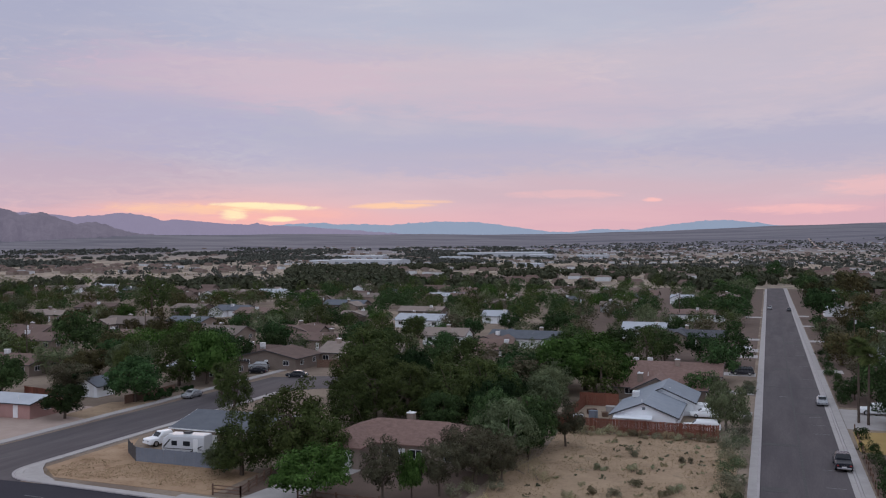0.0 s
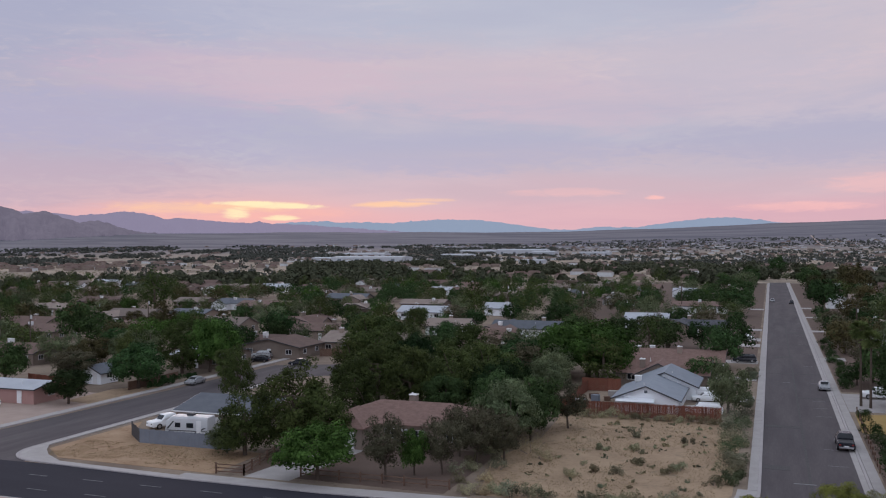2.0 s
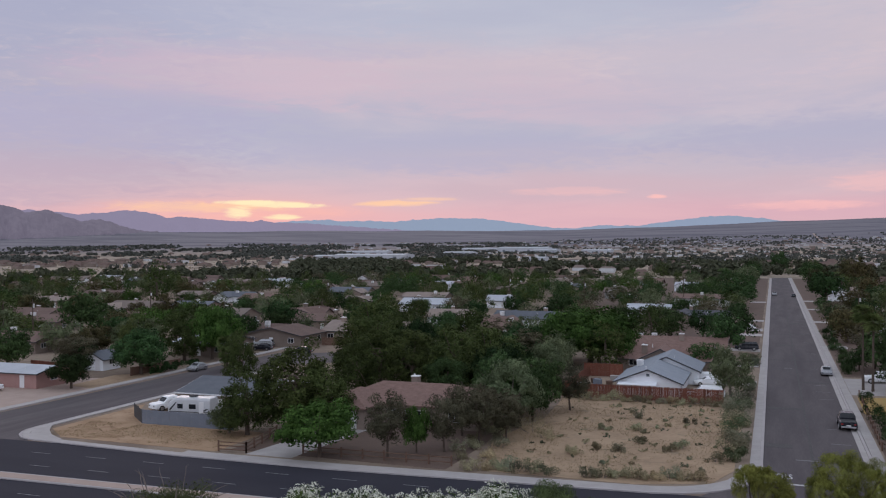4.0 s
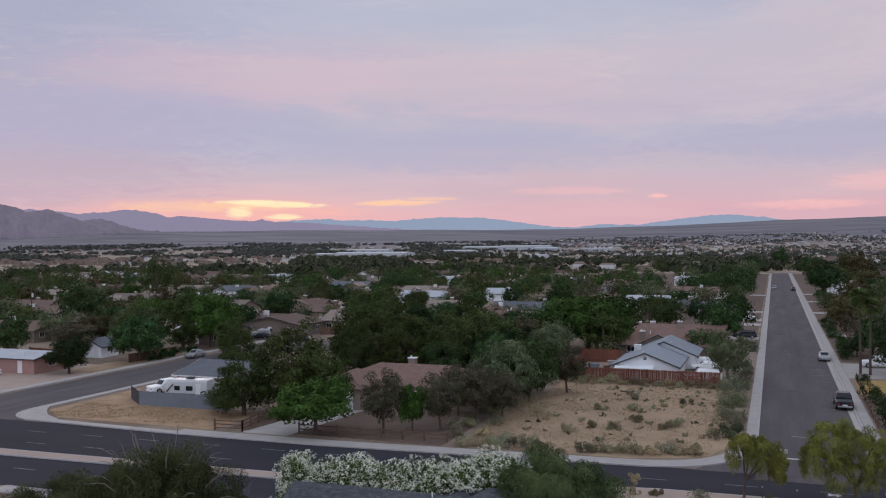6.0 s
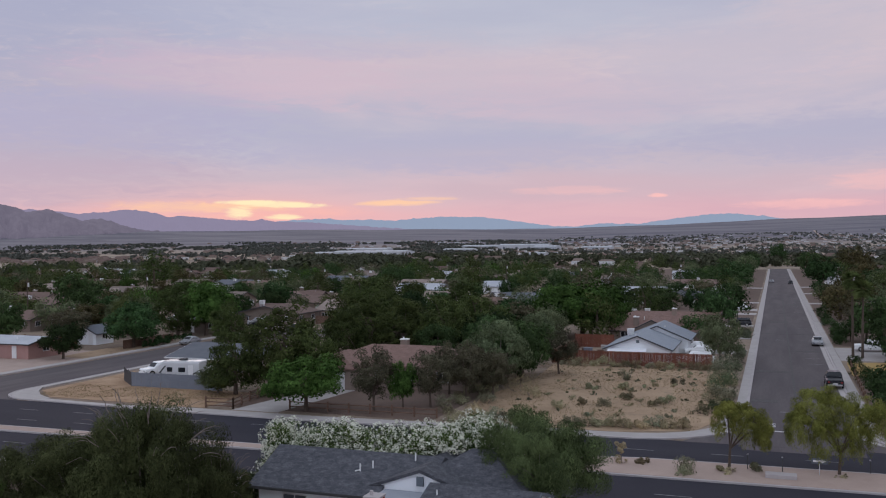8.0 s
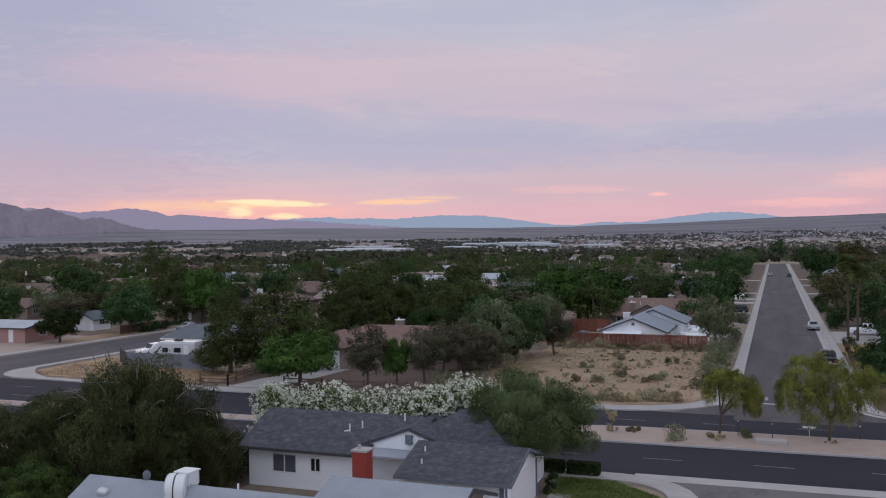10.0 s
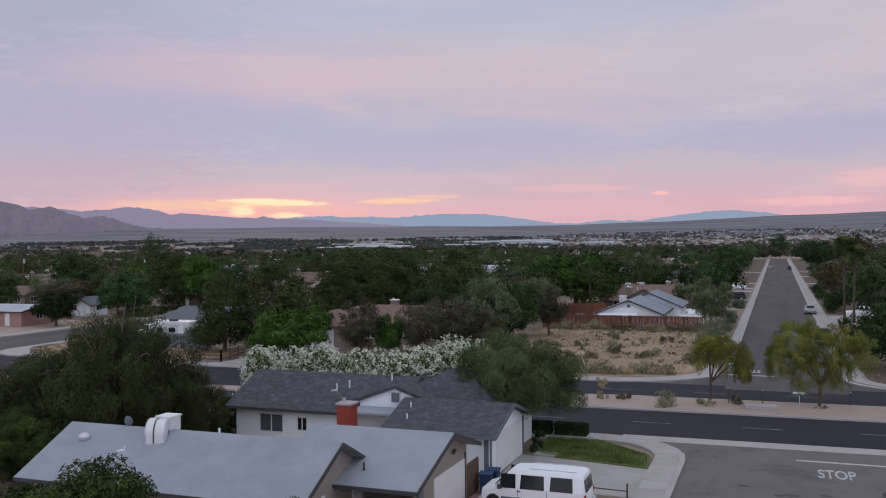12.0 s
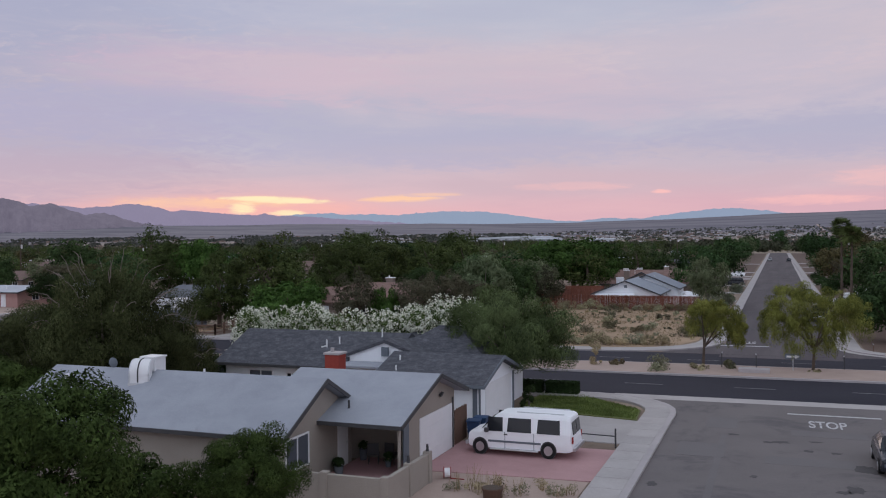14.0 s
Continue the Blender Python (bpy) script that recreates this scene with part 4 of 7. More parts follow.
# near house: gray roof, beige stucco
def near_house():
    h = thing("house", pose(0, 0, 0), "beige stucco house with a pale gray low-slope roof", "house")
    wing(h, -27.8, -14.2, 31.4, 37.6, "x", 2.64, 4.2, "stucco_beige", "roof_gray", 0.45)
    # garage wing and porch share one roof
    bm = bmesh.new()
    prism(bm, [(38.6, 0.0), (42.2, 0.0), (42.2, 2.86), (39.0, 3.9), (38.6, 3.78)], -17.5, -10.9, "x")
    part("garage_wall", bm, "stucco_beige", h)
    for y0, z0, y1, z1 in ((34.4, 2.42, 39.0, 3.92), (42.75, 2.69, 39.0, 3.92)):
        bm = bmesh.new()
        prism(bm, [(y0, z0), (y1, z1), (y1, z1 + 0.16), (y0, z0 + 0.16)], -17.6, -10.35, "x")
        part("roof", bm, "roof_gray", h)
        bm = bmesh.new()
        k = -0.05 if y0 < y1 else 0.05
        prism(bm, [(y0, z0 + 0.0), (y0 + k, z0 + 0.0), (y0 + k, z0 + 0.165), (y0, z0 + 0.165)], -17.6, -10.35, "x")
        prism(bm, [(y0, z0 - 0.01), (y1, z1 - 0.01), (y1, z1 + 0.165), (y0, z0 + 0.165)], -10.35, -10.29, "x")
        part("fascia", bm, "trim_dark", h)
    bm = bmesh.new()
    prism(bm, [(34.7, 2.3), (38.6, 2.3), (38.6, 3.72), (34.7, 2.46)], -10.98, -10.9, "x")
    part("gable_board", bm, "stucco_beige", h)
    bm = bmesh.new()
    box(bm, -10.62, -10.5, 34.62, 34.74, 0.1, 2.46, 0.02)
    part("porch_post", bm, "stucco_beige", h)
    bm = bmesh.new()
    box(bm, -14.2, -10.9, 34.6, 38.6, 0, 0.12, 0.02)
    part("porch_slab", bm, "pink_slab", h, "dark red porch floor")
    bm = bmesh.new()
    box(bm, -11.0, -10.9, 36.5, 38.6, 0.1, 2.3)
    part("screen_wall", bm, "stucco_beige", h)
    bm = bmesh.new()
    box(bm, -10.93, -10.87, 35.9, 36.45, 0.12, 2.3)
    part("side_shade", bm, "trim_gray", h)
    opening(h, "garage", -10.9, 39.75, 0.05, 4.1, 2.2, "+x", frame="white")
    bm = bmesh.new()
    box(bm, -10.95, -10.85, 41.88, 42.0, 0, 2.5)
    part("door_post", bm, "trim_dark", h)
    opening(h, "door", -14.2, 36.7, 0.12, 0.95, 2.05, "+x")
    opening(h, "window", -14.2, 32.7, 0.95, 1.9, 1.35, "+x", "glass_pale")
    bm = bmesh.new()
    tube(bm, (-10.85, 40.2, 2.95), (-10.75, 40.2, 2.9), 0.12, 0.14, 10)
    part("wall_lamp", bm, "trim_dark", h)
    # bent duct that runs down from the cooler into the roof, with a strap over its back
    bend = pose(-22.9, 34.1, 4.24, 0, 0, 112)
    r0, r1, steps = 0.16, 0.64, 16

    def arc_line(r):
        return [(-r * math.cos(math.pi / 2 * i / steps), r * math.sin(math.pi / 2 * i / steps)) for i in range(steps + 1)]
    bm = bmesh.new()
    prism(bm, [(-r1, -0.9)] + arc_line(r1) + [(0.35, r1), (0.35, r0)] + arc_line(r0)[::-1] + [(-r0, -0.9)], -0.45, 0.45, "y")
    bmesh.ops.transform(bm, matrix=bend, verts=bm.verts)
    d = part("duct", bm, "white", h, "curved white sheet metal cooler duct")
    for off, wide, mat, n in ((0.05, 0.03, "trim_dark", "strap"), (-0.42, 0.02, "metal", "seam"), (0.42, 0.02, "metal", "seam")):
        bm = bmesh.new()
        prism(bm, [(-r1 - 0.015, -0.7)] + arc_line(r1 + 0.015) + [(0.3, r1 + 0.015), (0.3, r1 - 0.02)] + arc_line(r1 - 0.02)[::-1] + [(-r1 + 0.02, -0.7)], off - wide, off + wide, "y")
        bmesh.ops.transform(bm, matrix=bend, verts=bm.verts)
        part(n, bm, mat, d)
    bm = bmesh.new()
    box(bm, -0.69, -0.03, -0.48, 0.48, -0.9, -0.32, 0.02)
    bmesh.ops.transform(bm, matrix=bend, verts=bm.verts)
    part("collar", bm, "metal", d)
    cooler(h, -22.85, 34.75, 4.12, 0.78)
    bm = bmesh.new()
    bmesh.ops.create_cone(bm, cap_ends=True, segments=18, radius1=0.24, radius2=0.1, depth=0.06, matrix=pose(-24.9, 34.5, 4.6, 75, 0, 80))
    tube(bm, (-24.9, 34.5, 4.6), (-24.9, 34.55, 4.1), 0.02, 0.02, 6)
    part("satellite_dish", bm, "trim_gray", h, "small gray satellite dish")
    for x, y in ((-26.6, 33.5),):
        bm = bmesh.new()
        bmesh.ops.create_uvsphere(bm, u_segments=14, v_segments=8, radius=0.32, matrix=Matrix.Translation((x, y, 3.5 + (y - 32.4) * 0.4)) @ Matrix.Diagonal((1, 0.8, 0.7, 1)))
        part("roof_vent", bm, "metal", h, smooth=True)
    vent(h, -20.4, 35.2, 4.1, 0.3)
    vent(h, -13.3, 35.6, 2.95, 0.35, "trim_dark")
    vent(h, -23.9, 33.0, 3.55, 0.25, "white", True)
    return h


near_house()


def porch_chair(x, y, turn):
    c = thing("patio_chair", pose(x, y, 0.12, 0, 0, turn), "dark metal patio chair on the red porch", "chair", "porch chairs")
    bm = bmesh.new()
    box(bm, -0.26, 0.26, -0.26, 0.26, 0.4, 0.45, 0.015)
    part("seat", bm, "trim_dark", c)
    bm = bmesh.new()
    box(bm, -0.26, 0.26, 0.22, 0.27, 0.45, 0.95, 0.015)
    part("backrest", bm, "trim_dark", c)
    for dx in (-0.22, 0.22):
        for dy in (-0.22, 0.22):
            bm = bmesh.new()
            tube(bm, (dx, dy, 0), (dx, dy, 0.42), 0.02, 0.02, 6)
            part("leg", bm, "trim_dark", c)


def flower_pot(x, y, r, h):
    c = thing("flower_pot", pose(x, y, 0.12), "dark clay pot with a small plant", "pot", "porch pots")
    bm = bmesh.new()
    tube(bm, (0, 0, 0), (0, 0, h), r * 0.7, r, 12)
    part("pot", bm, "trim_gray", c)
    rng = np.random.default_rng(int(x * -100))
    v, f = leaves(rng, np.array([[0, 0, h + 0.15]]), np.array([0.25]), 140, 0.16, 0.08)
    o = new("plant", fast_mesh("plant", v, f, "leaf_dark"))
    o.parent = c


PORCH = [(-13.1, 37.6, 200), (-12.3, 37.9, 170)]
for px, py, pa in PORCH:
    porch_chair(px, py, pa)


for px, py, pr, ph in ((-13.9, 35.6, 0.16, 0.3), (-13.6, 35.2, 0.2, 0.4), (-12.2, 37.2, 0.15, 0.28), (-11.6, 38.1, 0.16, 0.32), (-13.8, 38.0, 0.2, 0.5)):
    flower_pot(px, py, pr, ph)


def wheelie_bin(x, y, turn):
    c = thing("wheelie_bin", pose(x, y, 0.05, 0, 0, turn), "dark blue wheeled rubbish bin by the garage", "bin")
    bm = bmesh.new()
    prism(bm, [(-0.26, 0.1), (0.26, 0.1), (0.32, 0.95), (-0.32, 0.95)], -0.33, 0.33, "y")
    b = part("body", bm, "blue_bin", c)
    bm = bmesh.new()
    box(bm, -0.36, 0.36, -0.37, 0.37, 0.95, 1.03, 0.02)
    part("lid", bm, "blue_bin", b)
    for s in (-1, 1):
        bm = bmesh.new()
        bmesh.ops.create_cone(bm, cap_ends=True, segments=12, radius1=0.12, radius2=0.12, depth=0.06, matrix=Matrix.Translation((0.28, s * 0.3, 0.12)) @ pose(0, 0, 0, 90))
        part("wheel", bm, "tyre", b)


wheelie_bin(-10.4, 43.75, 10)
wheelie_bin(-10.3, 44.6, 4)


def side_gate():
    g = thing("gate", pose(-10.95, 42.4, 0), "dark brown board gate between the houses", "gate")
    for i in range(9):
        bm = bmesh.new()
        box(bm, -0.02, 0.02, i * 0.2, i * 0.2 + 0.18, 0.05, 1.75 + 0.04 * (i % 2))
        part("board", bm, "rail_wood", g)


side_gate()


def low_wall():
    w = thing("garden_wall", pose(0, 0, 0), "beige stucco garden wall in front of the porch", "wall")
    bm = bmesh.new()
    box(bm, -14.1, -9.75, 31.4, 31.6, 0, 1.25, 0.02)
    box(bm, -9.85, -9.65, 31.4, 35.8, 0, 1.25, 0.02)
    part("wall_panel", bm, "stucco_beige", w)
    for x, y in ((-12.3, 31.5), (-9.75, 31.5), (-9.75, 33.7), (-9.75, 35.75)):
        bm = bmesh.new()
        box(bm, x - 0.16, x + 0.16, y - 0.16, y + 0.16, 0, 1.33, 0.02)
        p = part("pillar", bm, "stucco_beige", w)
        if y > 33:
            bm = bmesh.new()
            tube(bm, (x, y, 1.33), (x, y, 1.62), 0.07, 0.05, 8)
            part("lamp", bm, "trim_dark", p)


low_wall()


def white_house():
    h = thing("house", pose(0, 0, 0), "white stucco house with dark gray shingle roof", "house")
    wing(h, -29.0, -21.0, 49.4, 56.4, "x", 2.6, 4.13, "stucco_white", "roof_dark", 0.5, "trim_dark", (True, False))
    wing(h, -22.4, -13.8, 50.0, 57.0, "y", 2.5, 4.02, "stucco_white", "roof_dark", 0.12, "roof_dark")
    wing(h, -16.8, -10.95, 46.1, 52.8, "x", 2.42, 3.44, "stucco_white", "roof_dark", 0.45, "trim_gray")
    hip_wing(h, -19.4, -11.6, 50.6, 57.2, 2.45, 4.75, "stucco_white", "roof_dark", 0.3)
    # the main roof runs on to the cross gable
    bm = bmesh.new()
    prism(bm, [(50.12, 2.0), (50.12, 3.09), (52.9, 4.305), (56.9, 2.55), (56.9, 2.0)], -20.7, -17.6, "x")
    part("roof", bm, "roof_dark", h)
    bm = bmesh.new()
    box(bm, -20.4, -16.9, 47.9, 49.88, 2.72, 2.86, 0.02)
    part("porch_roof", bm, "roof_gray", h)
    chimney(h, -18.55, 44.4, 0, 4.0, 0.85, "brick", "curb")
    bm = bmesh.new()
    box(bm, -18.32, -17.87, 49.84, 49.96, 3.2, 3.75)
    part("gable_vent", bm, "trim_gray", h)
    opening(h, "window", -26.4, 49.4, 0.95, 1.75, 1.2, "-y", "glass_pale")
    opening(h, "window", -24.2, 49.4, 1.15, 0.75, 0.9, "-y")
    opening(h, "garage", -10.95, 49.7, 0.05, 4.8, 2.2, "+x")
    for y in (46.25, 52.65):
        bm = bmesh.new()
        box(bm, -10.98, -10.89, y - 0.1, y + 0.1, 0, 2.3)
        part("corner_board", bm, "trim_gray", h)
    bm = bmesh.new()
    box(bm, -11.25, -11.0, 46.04, 46.1, 0, 2.3)
    part("corner_board", bm, "trim_gray", h)
    for x, y, z, b in ((-22.6, 51.0, 3.45, True), (-21.9, 51.4, 3.6, False), (-19.4, 52.4, 4.05, False), (-15.2, 52.6, 3.2, False), (-16.4, 48.3, 3.05, False), (-16.1, 47.0, 2.65, False)):
        vent(h, x, y, z, 0.5, bent=b)


white_house()


def simple_house(x0, x1, y0, y1, axis, eave, top, wall, roof, label, turn=0.0, extras=(), over=0.5, second=None, face="-y", fascia="trim_dark", windows=True):
    """A house of one or two wings with windows, door and what stands on its roof."""
    cx, cy = (x0 + x1) / 2, (y0 + y1) / 2
    h = thing("house", pose(cx, cy, 0, 0, 0, turn), label, "house", "houses of the quarter")
    wing(h, x0 - cx, x1 - cx, y0 - cy, y1 - cy, axis, eave, top, wall, roof, over, fascia)
    if second:
        a0, a1, b0, b1, ax, ev, tp = second
        wing(h, a0 - cx, a1 - cx, b0 - cy, b1 - cy, ax, ev, tp, wall, roof, over)
    w, yf = x1 - x0, y0 - cy
    n = max(2, int(w / 4))
    for i in range(n if windows else 0):
        u = x0 - cx + w * (i + 0.5) / n
        opening(h, "door" if i == n // 2 else "window", u, yf, 0.1 if i == n // 2 else 1.0, 0.95 if i == n // 2 else 1.5, 2.0 if i == n // 2 else 1.1, "-y")
    m = max(1, int((y1 - y0) / 4))
    for i in range(m):
        opening(h, "window", x1 - cx, y0 - cy + (y1 - y0) * (i + 0.5) / m, 1.0, 1.4, 1.1, "+x")
    for kind, x, y, z in extras:
        if kind == "chimney":
            chimney(h, x - cx, y - cy, 0.5, z, 0.9 if z < 6 else 1.5, "stucco_tan")
        elif kind == "cooler":
            cooler(h, x - cx, y - cy, z)
        elif kind == "vent":
            vent(h, x - cx, y - cy, z)
    return h


# house with red tiles behind the trees
def red_house():
    h = thing("house", pose(0, 0, 0), "tan house with hipped red-brown tile roof among trees", "house", "houses of the quarter")
    hip_wing(h, -52.5, -33.0, 101.6, 111.4, 2.6, 4.75, "stucco_tan", "roof_red")
    hip_wing(h, -52.5, -46.4, 97.9, 106.5, 2.58, 4.35, "stucco_tan", "roof_red")
    chimney(h, -43.8, 108.4, 0.5, 5.2, 0.95, "stucco_tan")
    opening(h, "garage", -49.6, 97.9, 0.05, 4.4, 2.2, "-y")
    for x in (-44.2, -40.5, -36.0):
        opening(h, "window", x, 101.6, 0.9, 1.6, 1.2, "-y")
    opening(h, "door", -42.4, 101.6, 0.08, 0.95, 2.05, "-y")


red_house()
# white gable house by the wooden fence
gable_house = simple_house(-21.7, -12.5, 133.4, 146.5, "y", 2.0, 3.8, "stucco_white", "roof_blue", "white house with blue-gray gable roof", windows=False, second=(-20.6, -11.0, 146, 156, "y", 2.2, 4.2),
             extras=(("cooler", -19.6, 143.5, 2.9), ("vent", -17.5, 134.5, 3.7), ("vent", -14.8, 148, 3.7)))
bm = bmesh.new()
prism(bm, [(-7.9, 1.66), (-6.54, 1.98), (-6.54, 2.06), (-7.9, 1.74)], -4.3, 1.3, "x")
part("patio_cover", bm, "stucco_white", gable_house, "thin white patio cover")
for x in (-4.1, -1.5, 1.1):
    bm = bmesh.new()
    box(bm, x - 0.05, x + 0.05, -7.8, -7.7, 0, 1.7)
    part("patio_post", bm, "stucco_white", gable_house)
bm = bmesh.new()
box(bm, -0.22, 0.22, -6.6, -6.5, 2.85, 3.25)
part("gable_vent", bm, "trim_gray", gable_house, "small gray gable vent")
# brown roofs behind it
simple_house(-25.5, -10, 158.5, 170, "x", 2.2, 4.2, "stucco_tan", "roof_red", "tan house with reddish brown tile roof", second=(-22, -14, 156.5, 165, "y", 2.2, 4.2), extras=(("vent", -20, 162, 4.0), ("chimney", -21.2, 160.5, 4.4)))
simple_house(-28, -8.5, 178, 190, "x", 2.0, 3.6, "stucco_tan", "roof_red", "tan house with brown roof and pale chimney", extras=(("chimney", -16.8, 182, 4.4), ("cooler", -25.4, 186, 2.9), ("cooler", -22.6, 186, 3.0)))
# left corner: pink wall with white flat roof
simple_house(-121, -109.3, 109.6, 117, "x", 2.4, 3.2, "stucco_pink", "roof_white", "low pink house with white coated roof", extras=(("vent", -113, 111, 2.9),))
simple_house(-118.6, -113.6, 129.5, 134, "y", 2.1, 3.3, "stucco_white", "roof_slate", "white shed-like house with slate roof by the hedge")
simple_house(-166, -146, 146, 155, "x", 2.5, 4.1, "stucco_tan", "roof_brown", "long low house with brown roof", extras=(("cooler", -156, 150, 4.0),))
simple_house(-116, -104, 153, 164, "x", 2.6, 3.8, "stucco_tan", "roof_white", "house with pale roof behind trees")
simple_house(-112, -97, 172, 183, "y", 2.6, 4.2, "stucco_tan", "roof_brown", "brown-roofed house at the end of the street", second=(-116, -107, 178, 188, "x", 2.6, 4.0), extras=(("cooler", -109, 178, 4.1), ("cooler", -114, 181, 3.9)))
simple_house(-98, -78, 184, 196, "x", 2.7, 4.6, "stucco_tan", "roof_tan", "long tan house with tan roof", extras=(("chimney", -95, 189, 5.4),))
# street behind the RV yard
simple_house(-75.4, -62.5, 100.8, 113.0, "x", 2.7, 3.95, "stucco_tan", "roof_slate", "house with slate-gray roof and white fascia", fascia="white")


# the middle of the quarter
MIDDLE_LEFT = [(-196, 240, 18, 11, 0, "roof_tan", "stucco_tan"), (-182, 252, 14, 10, 0, "roof_slate", "stucco_tan"), (-222, 308, 14, 10, 0, "roof_tan", "stucco_tan"), (-199, 304, 14, 10, 0, "roof_slate", "stucco_white"),
          (-147, 220, 13, 10, 0, "roof_tan", "stucco_tan"), (-172, 206, 14, 10, 0, "roof_brown", "stucco_tan"), (-204, 205, 15, 10, 0, "roof_brown", "stucco_tan"), (-186, 190, 16, 10, 0, "roof_brown", "stucco_tan"),
          (-110, 281, 16, 10, 0, "roof_white", "stucco_white"), (-139, 291, 9, 10, 90, "roof_tan", "stucco_tan"), (-84, 234, 12, 8, 0, "roof_tan", "stucco_white"), (-68, 224, 13, 9, 90, "roof_brown", "stucco_tan")]
MIDDLE_RIGHT = [(-61, 234, 19, 10, 0, "roof_slate", "stucco_white"), (-91, 304, 8, 8, 0, "roof_white", "stucco_white"), (-113, 213, 16, 10, 0, "roof_brown", "stucco_tan"), (-150, 420, 20, 11, 0, "roof_white", "stucco_white"), (24.5, 371, 9, 9, 90, "roof_white", "stucco_white"), (-34, 267, 12, 9, 0, "roof_white", "stucco_white"), (-18.5, 252, 15, 10, 0, "roof_dark", "stucco_tan"),
          (-24, 334, 19, 10, 0, "roof_brown", "stucco_white"), (-17.8, 446, 12, 9, 90, "roof_tan", "stucco_tan"), (-38, 434, 10, 8, 0, "roof_white", "stucco_white"), (-164, 338, 9, 8, 90, "roof_tan", "stucco_tan"), (-61.5, 207, 8, 7, 0, "roof_brown", "stucco_tan"), (-130, 236, 16, 10, 90, "roof_brown", "stucco_tan"), (-125, 320, 17, 10, 0, "roof_tan", "stucco_tan"),
          (25, 172, 15, 10, 90, "roof_tan", "stucco_tan"), (26, 222, 16, 10, 90, "roof_white", "stucco_white"), (27, 262, 15, 10, 90, "roof_tan", "stucco_tan"),
          (-180, 292, 17, 10, 0, "roof_brown", "stucco_tan"), (-250, 262, 18, 10, 0, "roof_tan", "stucco_tan"), (-262, 300, 18, 10, 0, "roof_brown", "stucco_tan"), (-170, 345, 18, 10, 0, "roof_slate", "stucco_tan")]
MIDDLE = MIDDLE_LEFT + MIDDLE_RIGHT
COLOURS = {"roof_brown": "brown", "roof_tan": "tan", "roof_slate": "slate-gray", "roof_dark": "dark gray", "roof_white": "white coated"}


def middle_houses():
    rng = random.Random(8)
    for i, (x, y, w, d, a, roof, wall) in enumerate(MIDDLE):
        e = [("cooler", rng.uniform(-4, 4), -d * 0.15, 3.7)] if i % 2 else [("chimney", rng.uniform(-4, 4), d * 0.1, 5.1), ("vent", 2.0, -d * 0.2, 3.6)]
        h = simple_house(-w / 2, w / 2, -d / 2, d / 2, "x", 2.6, rng.uniform(3.9, 4.6), wall, roof, "%s house with %s roof among trees" % ("white" if wall == "stucco_white" else "tan", COLOURS[roof]),
                         second=(-w / 2, -w / 2 + 6.5, -d / 2 - 3.5, d / 2, "y", 2.6, 4.1) if i % 3 == 0 else None, extras=e)
        h.matrix_basis = pose(x, y, 0, 0, 0, a + rng.uniform(-2, 2))


middle_houses()


def random_houses():
    """The rest of the quarter, row by row, out to the open fields."""
    rng = random.Random(5)
    roofs = ["roof_brown", "roof_tan", "roof_slate", "roof_tan", "roof_white", "roof_brown"]
    made = []
    for k in range(8):
        roof, wall = roofs[k % 6], rng.choice(["stucco_tan", "stucco_white", "stucco_tan"])
        w, d = rng.uniform(15, 20), rng.uniform(9, 11)
        h = simple_house(-w / 2, w / 2, -d / 2, d / 2, "x", 2.6, rng.uniform(4.0, 4.9), wall, roof,
                         "%s house with %s roof among trees" % ("white" if wall == "stucco_white" else "tan", {"roof_brown": "brown", "roof_tan": "tan", "roof_slate": "gray", "roof_white": "white coated"}[roof]),
                         second=(-w / 2, -w / 2 + 6.5, -d / 2 - 3.5, d / 2, "y", 2.6, 4.2) if k % 2 else None,
                         extras=(("cooler", rng.uniform(-5, 5), 2.0, 3.8),) if k % 3 else (("chimney", rng.uniform(-5, 5), 1.5, 5.2),))
        made.append(h)
    spots = []
    for y in (372, 398, 428, 458, 492):
        for x in np.arange(-420, 90, 24.0):
            xx = x + rng.uniform(-3, 3)
            if -48 < xx < 34:
                continue
            if xx < -1.02 * y or xx > 0.14 * y + 22:
                continue
            if rng.random() < 0.3:
                continue
            spots.append((xx, y + rng.uniform(-3, 3), rng.choice((0, 0, 90, 180)) + rng.uniform(-2, 2)))
    used = set()
    for x, y, a in spots:
        k = rng.randrange(len(made))
        m = pose(x, y, 0, 0, 0, a)
        if k in used:
            copy_thing(made[k], m)
        else:
            made[k].matrix_basis = m
            used.add(k)
    for k in set(range(len(made))) - used:
        made[k].matrix_basis = pose(-240 + 30 * k, 460, 0)


random_houses()


